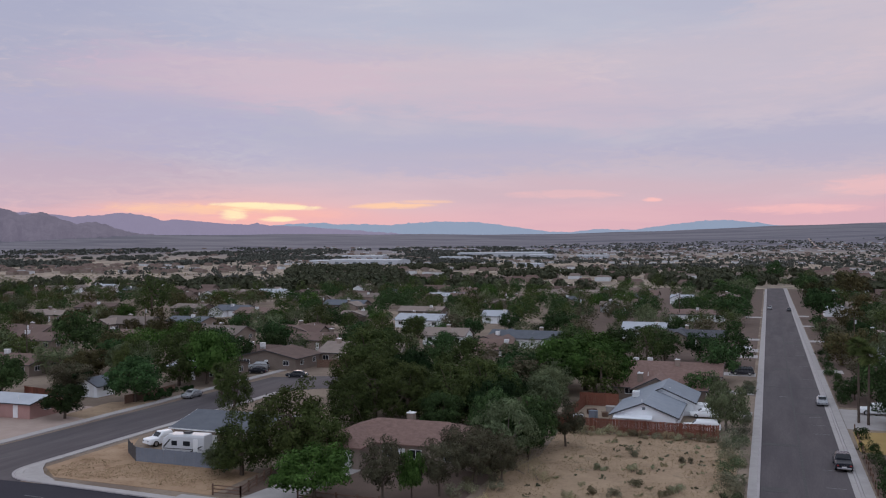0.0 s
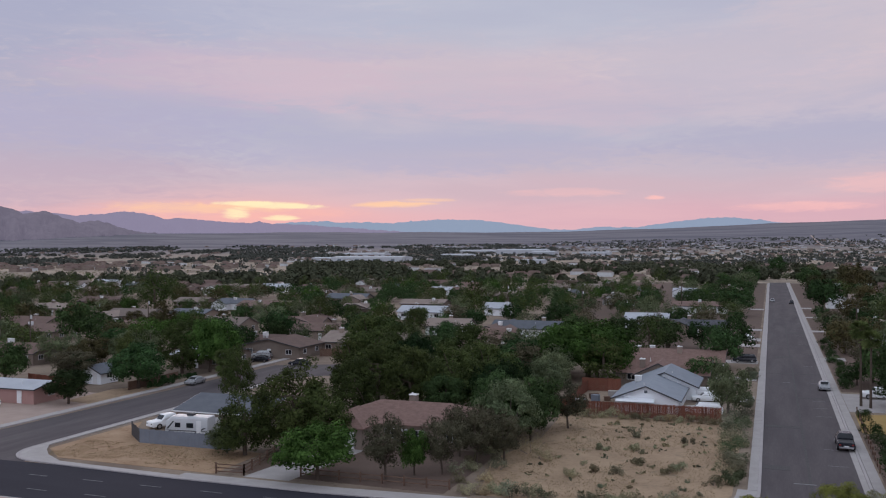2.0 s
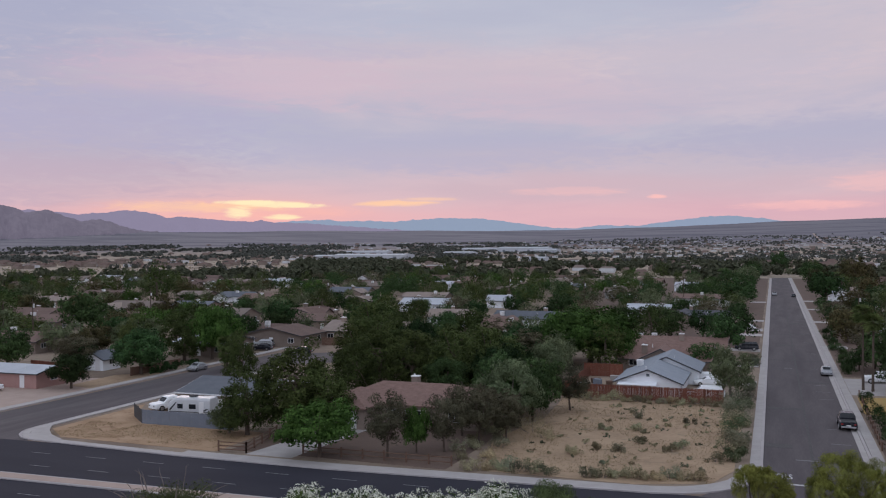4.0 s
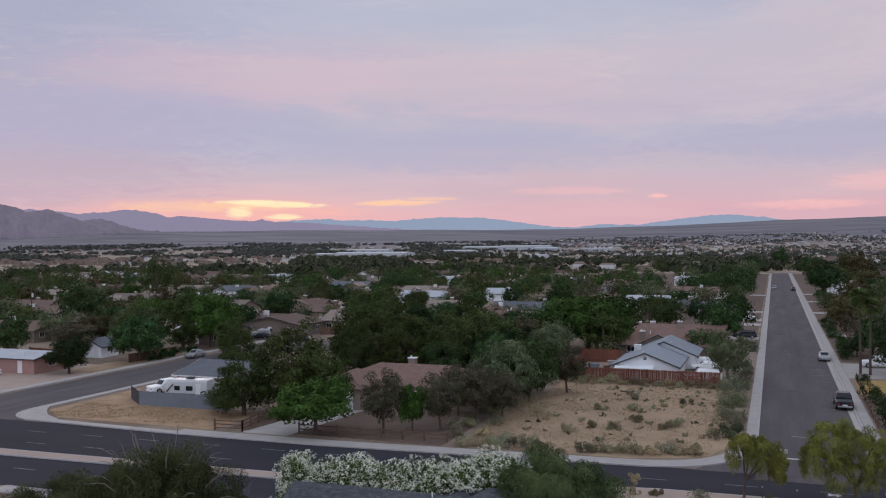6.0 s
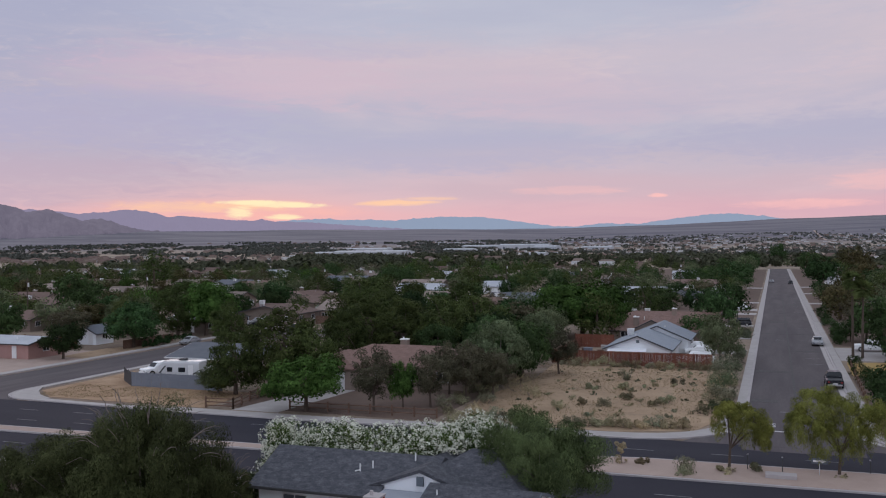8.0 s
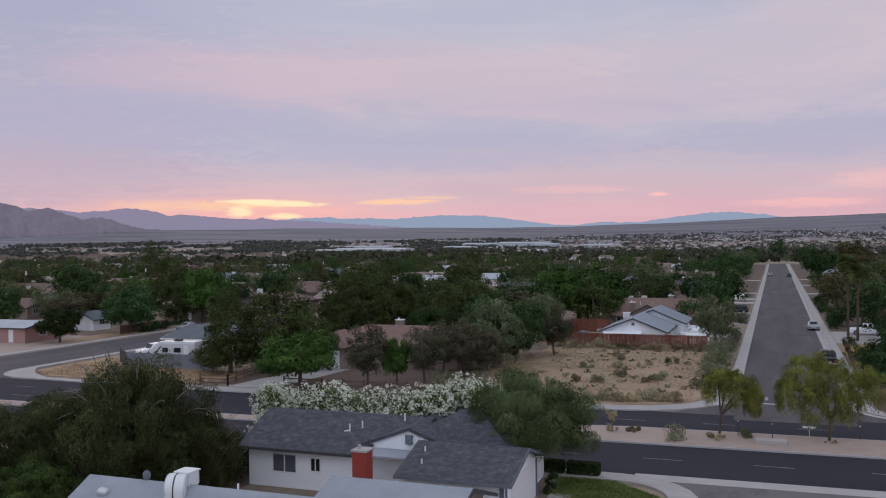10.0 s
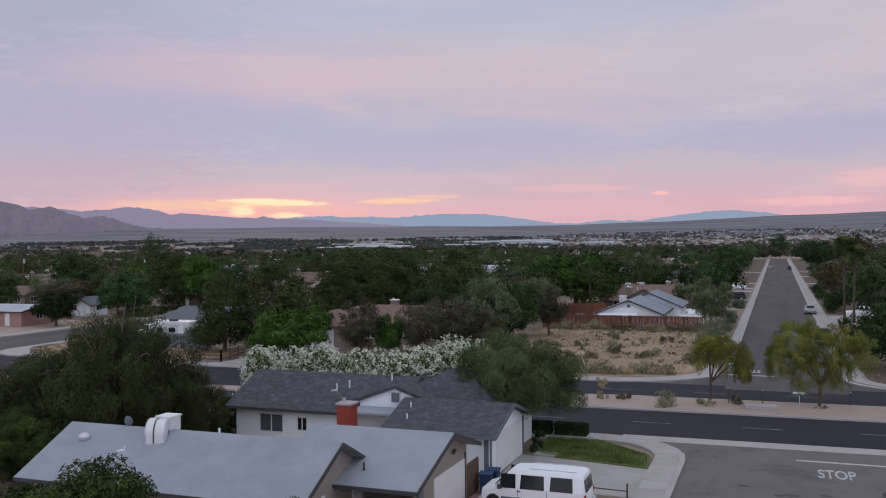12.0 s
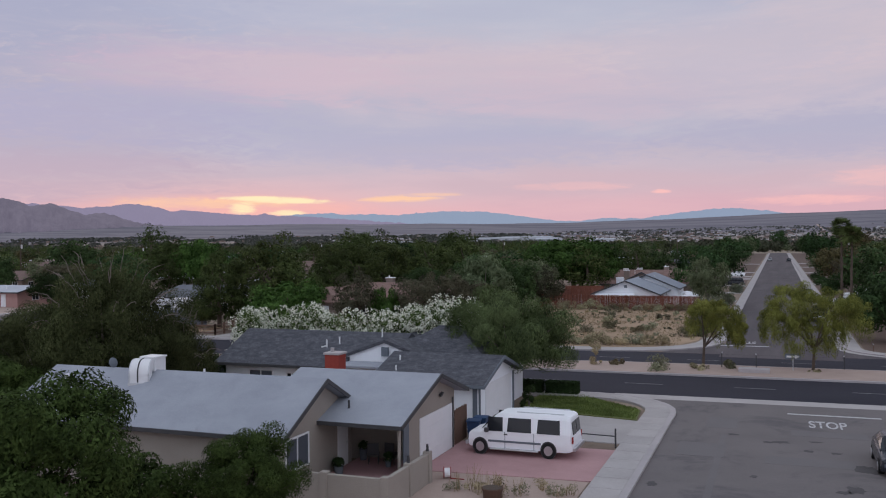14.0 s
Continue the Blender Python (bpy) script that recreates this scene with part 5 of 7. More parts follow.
# ---- plants ----
def clumps(rng, n, rx, rz, z0, kind):
    """Centres and sizes of the clumps of a crown that is rx wide and stands from z0 to z0 + 2 rz."""
    c, r = [], []
    while len(c) < n:
        p = rng.uniform(-1, 1, 3)
        q = np.linalg.norm(p)
        if kind == "egg":
            f = (p[2] + 1) / 2
            lim = math.sin(math.pi * min(1.0, f * 0.62 + 0.28)) ** 0.8
            flat = np.hypot(p[0], p[1])
            if flat > lim or flat < lim * 0.35 and f < 0.75:
                continue
        elif kind == "umbrella":
            if q > 1 or q < 0.3 or p[2] < -0.6:
                continue
        elif q > 1 or q < 0.4:
            continue
        bump = 1 + 0.34 * noise.noise(Vector((p[0] * 1.7 + n, p[1] * 1.7, p[2] * 1.7 + rx)))
        c.append((p[0] * rx * 0.85 * bump, p[1] * rx * 0.85 * bump, z0 + rz + p[2] * rz * 0.88 * bump))
        r.append(rng.uniform(0.6, 1.25))
    c, r = np.array(c), np.array(r)
    return c, r * rx * 1.12 / n ** 0.36


SPECIES = {
    # kind, leaf material, bark, leaf length, leaf width, hang, clumps, crown radius, crown half height, crown base, trunk radius, leaves near, leaves far
    "pine": ("egg", "leaf_pine", "bark", 0.25, 0.09, 0.1, 120, 4.6, 4.6, 0.5, 0.26, 34000, 3000),
    "broad": ("ball", "leaf_dark", "bark", 0.24, 0.125, 0.2, 84, 4.6, 3.6, 0.6, 0.24, 30000, 3000),
    "green": ("umbrella", "leaf_green", "bark", 0.21, 0.115, 0.25, 90, 4.4, 2.7, 0.8, 0.2, 34000, 3000),
    "olive": ("ball", "leaf_olive", "bark_pale", 0.22, 0.08, 0.35, 80, 4.0, 3.2, 0.5, 0.2, 32000, 3000),
    "brown": ("ball", "leaf_brown", "bark", 0.24, 0.12, 0.2, 76, 4.6, 3.4, 0.6, 0.24, 30000, 3000),
    "dry": ("ball", "leaf_dry", "bark", 0.16, 0.055, 0.2, 70, 2.6, 2.7, 0.9, 0.12, 24000, 2000),
    "palo": ("umbrella", "leaf_palo", "bark", 0.26, 0.07, 0.62, 22, 3.0, 1.9, 1.4, 0.09, 13000, 2500),
    "willow": ("ball", "leaf_willow", "bark_pale", 0.18, 0.06, 0.5, 120, 4.6, 4.0, 0.5, 0.26, 46000, 3000),
    "yard": ("ball", "leaf_yard", "bark", 0.19, 0.07, 0.4, 95, 4.0, 3.4, 0.5, 0.16, 52000, 3000),
    "acacia": ("umbrella", "leaf_acacia", "bark_pale", 0.17, 0.05, 0.6, 130, 4.6, 2.9, 1.1, 0.2, 95000, 3000),
}
VARIANTS = {}


def tree_meshes(species, variant, level):
    """Trunk and crown of a kind of tree; level 0 close by, 1 across the boulevard, 2 behind."""
    near = level < 2
    key = (species, variant, level)
    if key in VARIANTS:
        return VARIANTS[key]
    kind, leaf, bark, ll, lw, hang, n, rx, rz, z0, tr, many, few = SPECIES[species]
    rng = np.random.default_rng(sum(map(ord, species)) * 31 + variant * 7 + 1)
    c, r = clumps(rng, n if near else int(n * 0.8), rx, rz, z0, kind)
    count = (many, int(many * 0.27), 1900)[level]
    grow = (1.0, 1.6, 2.15)[level]
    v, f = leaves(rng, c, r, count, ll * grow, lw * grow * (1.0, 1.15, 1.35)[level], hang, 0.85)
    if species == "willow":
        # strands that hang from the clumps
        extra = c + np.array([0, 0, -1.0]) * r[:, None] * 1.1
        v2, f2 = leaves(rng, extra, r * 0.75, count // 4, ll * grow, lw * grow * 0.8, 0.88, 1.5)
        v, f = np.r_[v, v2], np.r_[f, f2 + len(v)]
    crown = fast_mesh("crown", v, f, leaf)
    bm = bmesh.new()
    lean = rng.uniform(-0.25, 0.25, 2)
    fork = Vector((lean[0], lean[1], z0 + rz * (0.5 if kind != "egg" else 1.2)))
    tube(bm, (0, 0, -0.15), (lean[0] * 0.5, lean[1] * 0.5, fork.z * 0.5), tr * 1.25, tr, 9)
    tube(bm, (lean[0] * 0.5, lean[1] * 0.5, fork.z * 0.5), fork, tr, tr * 0.6, 8)
    for i in rng.choice(len(c), min(len(c), 14 if near else 7), replace=False):
        start = Vector((0, 0, 0)).lerp(fork, rng.uniform(0.55, 1.0))
        end = Vector(c[i])
        mid = start.lerp(end, 0.5) + Vector((0, 0, 0.25))
        tube(bm, start, mid, tr * 0.42, tr * 0.26, 5)
        tube(bm, mid, end, tr * 0.26, tr * 0.08, 5)
    trunk = mesh_of("trunk", bm, M[bark])
    VARIANTS[key] = (trunk, crown)
    return VARIANTS[key]


TREE_LABELS = {
    "pine": "dark olive-green pine with irregular crown", "broad": "dark green broadleaf tree with rounded crown", "green": "fresh green tree with spreading crown", "olive": "gray-green tree with feathery crown",
    "brown": "brownish olive tree with rounded crown", "dry": "sparse brownish drought-stressed tree", "palo": "yellow-green palo verde with thin trunk", "willow": "gray-green willow-like tree with hanging branches", "yard": "leafy dark green yard tree", "acacia": "dense gray-green rounded tree"}


def tree(species, x, y, height, radius, near=None, variant=0, label="", turn=None, z=0.0):
    kind, leaf, bark, ll, lw, hang, n, rx, rz, z0, tr, many, few = SPECIES[species]
    full = z0 + 2 * rz
    near = y < 160 if near is None else near
    sx, sz = radius / rx, height / full
    a = turn if turn is not None else (x * 37 + y * 91) % 360
    trunk, crown = tree_meshes(species, variant, 0 if y < 60 else 1 if near else 2)
    t = new("tree")
    t.empty_display_size = 0.3
    t.matrix_basis = pose(x, y, z, 0, 0, a) @ Matrix.Diagonal((sx, sx, sz, 1))
    tagged(t, label or TREE_LABELS[species], "tree", "trees of the quarter")
    for name, me in (("trunk", trunk), ("crown", crown)):
        o = new(name, me)
        o.parent = t
    return t


def bare_twigs(t, count):
    """Leafless pale twigs that stick out of a crown and hang over."""
    rng = np.random.default_rng(count)
    for i in range(count):
        bm = bmesh.new()
        a, el = rng.uniform(0, 6.283), rng.uniform(0.1, 1.3)
        d = Vector((math.cos(a) * math.cos(el), math.sin(a) * math.cos(el), math.sin(el)))
        p = Vector((d.x * 3.4, d.y * 3.4, 4.6 + d.z * 3.1))
        for j in range(4):
            q = p + d * rng.uniform(0.35, 0.6) + Vector((rng.uniform(-0.15, 0.15), rng.uniform(-0.15, 0.15), 0.12 - 0.13 * j))
            tube(bm, p, q, 0.035 - 0.007 * j, 0.028 - 0.007 * j, 4)
            p = q
        part("twig", bm, "bark_pale", t)
    return t


def palm(x, y, height, label="tall fan palm with shaggy brown trunk"):
    rng = np.random.default_rng(int(abs(x) * 10 + y))
    t = thing("palm_tree", pose(x, y, 0, 0, 0, rng.uniform(0, 360)), label, "palm")
    bm = bmesh.new()
    n = 9
    for i in range(n):
        z0, z1 = height * i / n, height * (i + 1) / n
        tube(bm, (0.02 * i, 0, z0), (0.02 * (i + 1), 0, z1), 0.22 - 0.01 * i, 0.19 - 0.01 * i, 9)
    part("trunk", bm, "bark", t)
    vs, fs = [], []
    for i in range(120):
        a, el = rng.uniform(0, 6.283), rng.uniform(-0.9, 1.25)
        d = np.array([math.cos(a) * math.cos(el), math.sin(a) * math.cos(el), math.sin(el)])
        s = np.array([-math.sin(a), math.cos(a), 0])
        o = np.array([0.02 * n, 0, height])
        tip = o + d * 0.8
        u = np.cross(s, d)
        for j in range(11):
            q = (j - 5) / 5 * 1.1
            e = tip + (d * math.cos(q) + s * math.sin(q)) * rng.uniform(0.9, 1.25) - np.array([0, 0, 0.3])
            w = (s * math.cos(q) - d * math.sin(q)) * 0.1
            k = len(vs)
            vs += [tip - w * 0.5, e, tip + w * 0.5, tip + (e - tip) * 0.5 + w + u * 0.03]
            fs.append((k, k + 3, k + 1, k + 2))
    fr = new("crown", fast_mesh("crown", vs, fs, "leaf_palm"))
    fr.parent = t
    return t


def bush(name, x, y, r, h, mat, label, count=900, leaf=0.16, category="bush", group="", flowers=0, rx=None, width=0.5, turn=0.0, lumps=None):
    """A low shrub or hedge piece: clumps of leaves down to the ground, with a few stems."""
    rng = np.random.default_rng(int(abs(x) * 13 + abs(y) * 7) + 3)
    rx = rx or r
    n = lumps or 12
    c = rng.uniform(-1, 1, (n, 3))
    c[:, 0] *= rx * 0.8
    c[:, 1] *= r * 0.8
    c[:, 2] = (c[:, 2] * 0.5 + 0.5) * h * 0.78 + 0.08 * h
    rad = np.full(n, min(r, h) * 0.5) * rng.uniform(0.6, 1.2, n)
    v, f = leaves(rng, c, rad, count, leaf, leaf * width, 0.1)
    v[:, 2] = np.maximum(v[:, 2], 0.0)
    t = thing(name, pose(x, y, 0, 0, 0, turn), label, category, group)
    o = new("foliage", fast_mesh("foliage", v, f, mat))
    o.parent = t
    bm = bmesh.new()
    for i in range(5):
        p = c[rng.integers(0, n)]
        tube(bm, (p[0] * 0.25, p[1] * 0.25, -0.05), (p[0], p[1], p[2]), 0.035, 0.012, 5)
    part("stem", bm, "bark_pale", t)
    if flowers:
        q = rng.normal(size=(flowers, 3))
        q /= np.linalg.norm(q, axis=1, keepdims=True)
        which = rng.integers(0, n, flowers)
        p = c[which] + q * rad[which][:, None] * 1.0
        vf, ff = leaves(rng, p, np.full(flowers, 0.16), flowers * 6, 0.125, 0.1, 0.0, heart=(0, 0, h * 0.4))
        o = new("blossom", fast_mesh("blossom", vf, ff, "petal"))
        o.parent = t
    return t


def clipped_hedge(x, y, half, deep, high):
    """A hedge cut to a box with flat top and soft edges: leaves that lie on its faces."""
    rng = np.random.default_rng(int(abs(x) * 100))
    t = thing("clipped_hedge", pose(x, y, 0), "dark clipped low hedge by the lawn", "hedge", "low hedges by the lawn")
    n = 5200
    p = rng.uniform(-1, 1, (n, 3))
    side = rng.choice(3, n, p=(0.22, 0.4, 0.38))
    sign = np.where(rng.random(n) < 0.5, -1.0, 1.0)
    sign[side == 2] = 1.0
    face = np.zeros((n, 3))
    face[np.arange(n), side] = sign
    p[np.arange(n), side] = sign * rng.uniform(0.86, 1.02, n)
    p = p * (half, deep, high / 2) * 0.97 + (0, 0, high / 2)
    face += rng.normal(size=(n, 3)) * 0.4
    d = np.cross(face, rng.normal(size=(n, 3)))
    d /= np.linalg.norm(d, axis=1, keepdims=True)
    s = np.cross(d, face)
    s /= np.linalg.norm(s, axis=1, keepdims=True)
    v = np.stack([p - d * 0.07, p + s * 0.04, p + d * 0.07, p - s * 0.04], 1).reshape(-1, 3)
    v[:, 2] = np.maximum(v[:, 2], 0.0)
    o = new("foliage", fast_mesh("foliage", v, np.arange(n * 4).reshape(-1, 4), "leaf_dark"))
    o.parent = t
    for dx in (-0.6, 0.0, 0.6):
        bm = bmesh.new()
        tube(bm, (dx * half, 0, -0.05), (dx * half + 0.1, 0.05, high * 0.8), 0.03, 0.012, 5)
        part("stem", bm, "bark", t)


def lawn_blades():
    """Short grass over the lawn by the street corner."""
    rng = np.random.default_rng(77)
    ring = [(-10.6, 53.3), (-10.4, 57.9), (-7.9, 57.9), (-3.7, 54.2), (-3.5, 51.4), (-9.4, 52.4)]
    pts = []
    while len(pts) < 9000:
        x, y = rng.uniform(-10.6, -3.4), rng.uniform(51.3, 58.0)
        inside = False
        for (x0, y0), (x1, y1) in zip(ring, ring[1:] + ring[:1]):
            if (y0 > y) != (y1 > y) and x < (x1 - x0) * (y - y0) / (y1 - y0) + x0:
                inside = not inside
        if inside:
            pts.append((x, y, 0.06))
    p = np.array(pts)
    n = len(p)
    a = rng.uniform(0, 6.283, n)
    s = np.stack([np.cos(a), np.sin(a), np.zeros(n)], 1) * 0.03
    tip = p + np.stack([rng.normal(0, 0.04, n), rng.normal(0, 0.04, n), rng.uniform(0.05, 0.13, n)], 1)
    v = np.stack([p - s, p + s, tip + s * 0.3, tip - s * 0.3], 1).reshape(-1, 3)
    tagged(new("grass", fast_mesh("grass", v, np.arange(n * 4).reshape(-1, 4), "grass")), "short green grass of the corner lawn", "grass", kind="stuff")


def palo_verde(x, y, lobes, label, seed):
    """A weeping palo verde: thin forked trunk, crown in lobes (dx, dy, z, half width, half height) with hanging strands."""
    rng = np.random.default_rng(seed)
    t = thing("tree", pose(x, y, 0.15), label, "tree", "trees of the quarter")
    vs, fs, n = [], [], 0
    trunk = bmesh.new()
    top = Vector((0.1, 0.0, 1.9))
    tube(trunk, (0, 0, -0.1), (0.06, 0.03, 1.0), 0.13, 0.1, 9)
    tube(trunk, (0.06, 0.03, 1.0), top, 0.1, 0.085, 8)
    part("trunk", trunk, "bark", t)
    for dx, dy, z, rx, rz in lobes:
        c = rng.normal(size=(30, 3))
        c /= np.linalg.norm(c, axis=1, keepdims=True)
        c *= rng.uniform(0.25, 1.0, (30, 1)) ** 0.5
        c[:, 2] = np.abs(c[:, 2]) * 1.1 - 0.25
        c = c * (rx, rx * 0.9, rz) + (dx, dy, z)
        r = np.full(30, rx * 0.3) * rng.uniform(0.6, 1.2, 30)
        a, b = leaves(rng, c, r, 6500, 0.15, 0.032, 0.6, 0.9)
        vs.append(a)
        fs.append(b + n)
        n += len(a)
        # strands that hang from the rim
        k = 34
        w = rng.uniform(0, 6.283, k)
        rim = np.stack([np.cos(w) * rx * rng.uniform(0.4, 1.1, k), np.sin(w) * rx * 0.9 * rng.uniform(0.4, 1.1, k), -rng.uniform(0.1, 1.5, k) * rz], 1) + (dx, dy, z)
        a, b = leaves(rng, rim, np.full(k, rx * 0.22), 4600, 0.17, 0.028, 0.95, 2.4)
        vs.append(a)
        fs.append(b + n)
        n += len(a)
        bm = bmesh.new()
        end = Vector((dx, dy, z))
        mid = top.lerp(end, 0.55) + Vector((0, 0, 0.25))
        tube(bm, top - Vector((0, 0, 0.3)), mid, 0.07, 0.05, 6)
        tube(bm, mid, end, 0.05, 0.025, 6)
        for q in c[:5]:
            tube(bm, end, Vector(q), 0.022, 0.01, 5)
        part("limb", bm, "bark", t)
    o = new("crown", fast_mesh("crown", np.concatenate(vs), np.concatenate(fs), "leaf_palo"))
    o.parent = t
    return t


# the near garden
bare_twigs(tree("willow", -31.8, 41.9, 9.3, 4.2, variant=0, label="large gray-green willow-like tree with bare twigs"), 36)
tree("willow", -30.0, 43.2, 8.3, 3.0, variant=1)
tree("willow", -34.0, 42.4, 8.0, 3.3, variant=2)
bare_twigs(tree("willow", -28.9, 44.7, 6.0, 2.1, variant=2, label="willow-like tree with dry brown hanging branches"), 50)
tree("willow", -38.2, 43.0, 6.9, 3.9, variant=1)
tree("willow", -42.5, 44.0, 5.8, 4.0, variant=2)
tree("yard", -40.5, 36.2, 5.4, 3.6, variant=1)
tree("yard", -34.0, 36.6, 4.2, 2.8, variant=2)
tree("acacia", -11.9, 54.9, 7.3, 4.6, variant=3, label="dense gray-green rounded tree beside the garage", turn=40)
bush("shrub", -31.4, 50.6, 1.9, 2.7, "leaf_dark", "dark green shrub beside the white house", 4200, 0.22)
bush("shrub", -30.4, 48.0, 1.2, 1.9, "leaf_dark", "dark green shrub beside the white house", 3000, 0.22)
bush("shrub", -10.2, 53.4, 0.4, 1.5, "leaf_dark", "dark clipped shrub at the garage corner", 1200, 0.14)
for x in (-11.5, -9.15):
    clipped_hedge(x, 58.0 + 0.024 * (x + 10), 1.08, 0.42, 0.9)
lawn_blades()
for i, (x, y, r, h) in enumerate(((-30.2, 55.6, 2.0, 5.7), (-27.3, 55.9, 2.2, 5.7), (-24.4, 56.2, 2.1, 5.5), (-21.5, 56.5, 2.1, 5.5), (-18.6, 56.7, 2.2, 6.0), (-15.9, 56.9, 2.2, 6.1))):
    bush("oleander", x, y, r, h, "leaf_oleander", "tall oleander covered with white blossom", 8500, 0.24, "hedge", "oleander hedge", flowers=2500, width=0.35, lumps=34)
tree("yard", -16.2, 21.0, 6.7, 3.6, variant=0, label="leafy dark green tree in the front yard")
tree("yard", -13.1, 27.2, 3.9, 2.2, variant=2, label="round dark green tree by the garden wall")
bush("shrub", -17.2, 27.2, 1.5, 2.3, "leaf_yard", "dark green shrub in front of the beige house", 5200, 0.2)
# median
palo_verde(-1.45, 72.2, [(-0.1, 0.0, 4.3, 1.1, 1.1), (0.7, 0.3, 4.6, 1.0, 0.9), (1.8, -0.2, 3.8, 1.2, 1.2), (2.4, 0.2, 3.2, 0.8, 1.0)], "yellow-green palo verde leaning over the median", 3)
palo_verde(6.4, 73.2, [(-2.0, 0.0, 4.9, 1.6, 1.6), (-0.7, 0.5, 5.3, 1.4, 1.3), (-2.8, 0.3, 4.0, 1.1, 1.2), (1.4, -0.2, 4.9, 1.5, 1.4), (2.8, 0.3, 4.4, 1.4, 1.4), (-0.9, -0.5, 3.3, 1.1, 1.4), (1.3, 0.5, 3.2, 1.0, 1.3)], "broad yellow-green palo verde on the median", 4)
for x, y, r, h, m in ((-4.6, 71.4, 0.9, 1.1, "scrub_green"), (-4.4, 69.8, 0.9, 0.7, "scrub"), (-9.6, 71.6, 0.5, 2.0, "scrub"), (-1.6, 71.2, 0.8, 0.5, "scrub"), (-8.0, 72.0, 0.6, 0.5, "scrub"), (0.6, 72.4, 0.5, 0.9, "scrub"), (6.4, 72.6, 0.7, 0.25, "scrub")):
    bush("desert_plant", x, y, r, h, m, "dry desert plant on the median", 700, 0.16, group="median plants")

# trees in front of the red-roofed house and round it
tree("green", -45.0, 84.0, 6.2, 4.7, variant=0)
tree("dry", -38.1, 86.3, 6.9, 2.7, variant=0)
tree("green", -35.9, 89.0, 5.0, 2.0, variant=1, label="small fresh green tree on bare dirt")
tree("dry", -33.2, 90.4, 6.6, 2.5, variant=1)
tree("dry", -31.0, 95.5, 6.8, 2.8, variant=2)
tree("dry", -34.1, 98.7, 6.3, 2.4, variant=0)
tree("dry", -28.5, 98.0, 5.6, 2.6, variant=1)
tree("pine", -54.2, 95.0, 10.8, 5.6, variant=0)
tree("pine", -51.2, 96.0, 8.6, 4.2, variant=2)
tree("pine", -58.4, 91.0, 8.2, 4.0, variant=1, label="gray-green pine with low hanging limbs")
tree("olive", -61.0, 91.2, 3.6, 2.6, variant=2, label="low gray-green limbs of a pine over the yard fence")
tree("pine", -56.5, 116.5, 9.0, 4.4, variant=2)
tree("pine", -65.0, 134.0, 10.0, 5.0, variant=1)
tree("broad", -104.2, 128.2, 8.4, 5.6, near=True, variant=1)
tree("olive", -29.8, 105.5, 8.4, 4.3, near=True, variant=0)
tree("broad", -28.4, 109.5, 6.8, 2.9, near=True, variant=2)
tree("dry", -31.5, 101.5, 6.0, 2.6, near=True, variant=1)
tree("broad", -34.0, 113.5, 8.5, 4.0, variant=1)
tree("broad", -29.5, 114.5, 7.8, 4.2, variant=0)
tree("dry", -25.5, 118.5, 6.6, 2.8, variant=2, label="sparse reddish brown tree by the fence")
tree("pine", -44.3, 124.8, 10.6, 5.2, variant=1)
tree("pine", -51.0, 125.0, 10.0, 5.0, variant=2)
tree("pine", -58.0, 128.0, 10.0, 5.4, variant=0)
tree("pine", -63.0, 138.0, 11.5, 6.0, variant=1)
tree("pine", -70.5, 153.5, 12.0, 6.5, variant=2)
tree("broad", -57.5, 143.0, 10.0, 5.0, variant=1)
tree("broad", -38.0, 132.0, 7.5, 4.2, variant=2)
tree("green", -32.0, 166.0, 10.8, 9.8, near=True, variant=0, label="large round tree with fresh green crown")
tree("green", -29.6, 162.5, 9.4, 6.6, near=True, variant=1)
tree("green", -36.0, 166.5, 9.6, 6.6, near=True, variant=2)
tree("broad", -44.0, 160.0, 8.0, 4.6, variant=2)
tree("broad", -9.2, 186.0, 9.2, 4.6, variant=1)
tree("olive", -5.6, 136.2, 7.6, 3.5, variant=1)
tree("broad", -11.0, 160.5, 5.6, 3.2, variant=0, label="dark round tree by the driveway")
tree("broad", -7.2, 205.6, 9.2, 4.8, variant=1)
tree("broad", -15.3, 217.0, 7.2, 4.4, variant=0)
tree("broad", -22.5, 212.0, 7.6, 4.8, variant=2)
# left side
tree("green", -104.4, 149.7, 10.4, 6.2, variant=2)
tree("brown", -134.0, 151.0, 5.8, 5.0, variant=0)
tree("broad", -104.6, 112.0, 5.8, 3.8, variant=2)
tree("dry", -119.0, 129.0, 6.8, 4.6, variant=1, label="yellowish brown tree beside the long house")
tree("olive", -124.0, 150.0, 8.0, 5.0, variant=1)
tree("broad", -165.5, 181.0, 12.0, 7.0, variant=0)
tree("broad", -156.0, 178.0, 9.0, 6.0, variant=1)
tree("broad", -120.0, 176.0, 9.0, 5.6, variant=2)
tree("broad", -116.0, 196.0, 9.5, 5.4, variant=0)
palm(-94.5, 139.5, 4.6, "low shaggy fan palm beside the street")
palm(-92.0, 136.5, 3.0, "low shaggy fan palm beside the street")
tree("pine", -223.4, 284.0, 17.6, 8.0, variant=0, label="tall dark pine above the other crowns")
tree("pine", -101.0, 307.2, 15.3, 4.6, variant=1, label="tall dark pine above the other crowns")
tree("pine", -70.4, 152.1, 12.6, 6.0, near=True, variant=1)
tree("pine", -62.0, 147.0, 11.6, 5.6, near=True, variant=0)
tree("broad", 4.7, 744.0, 17.0, 8.0, variant=1, label="tall dark tree beyond the end of the street")
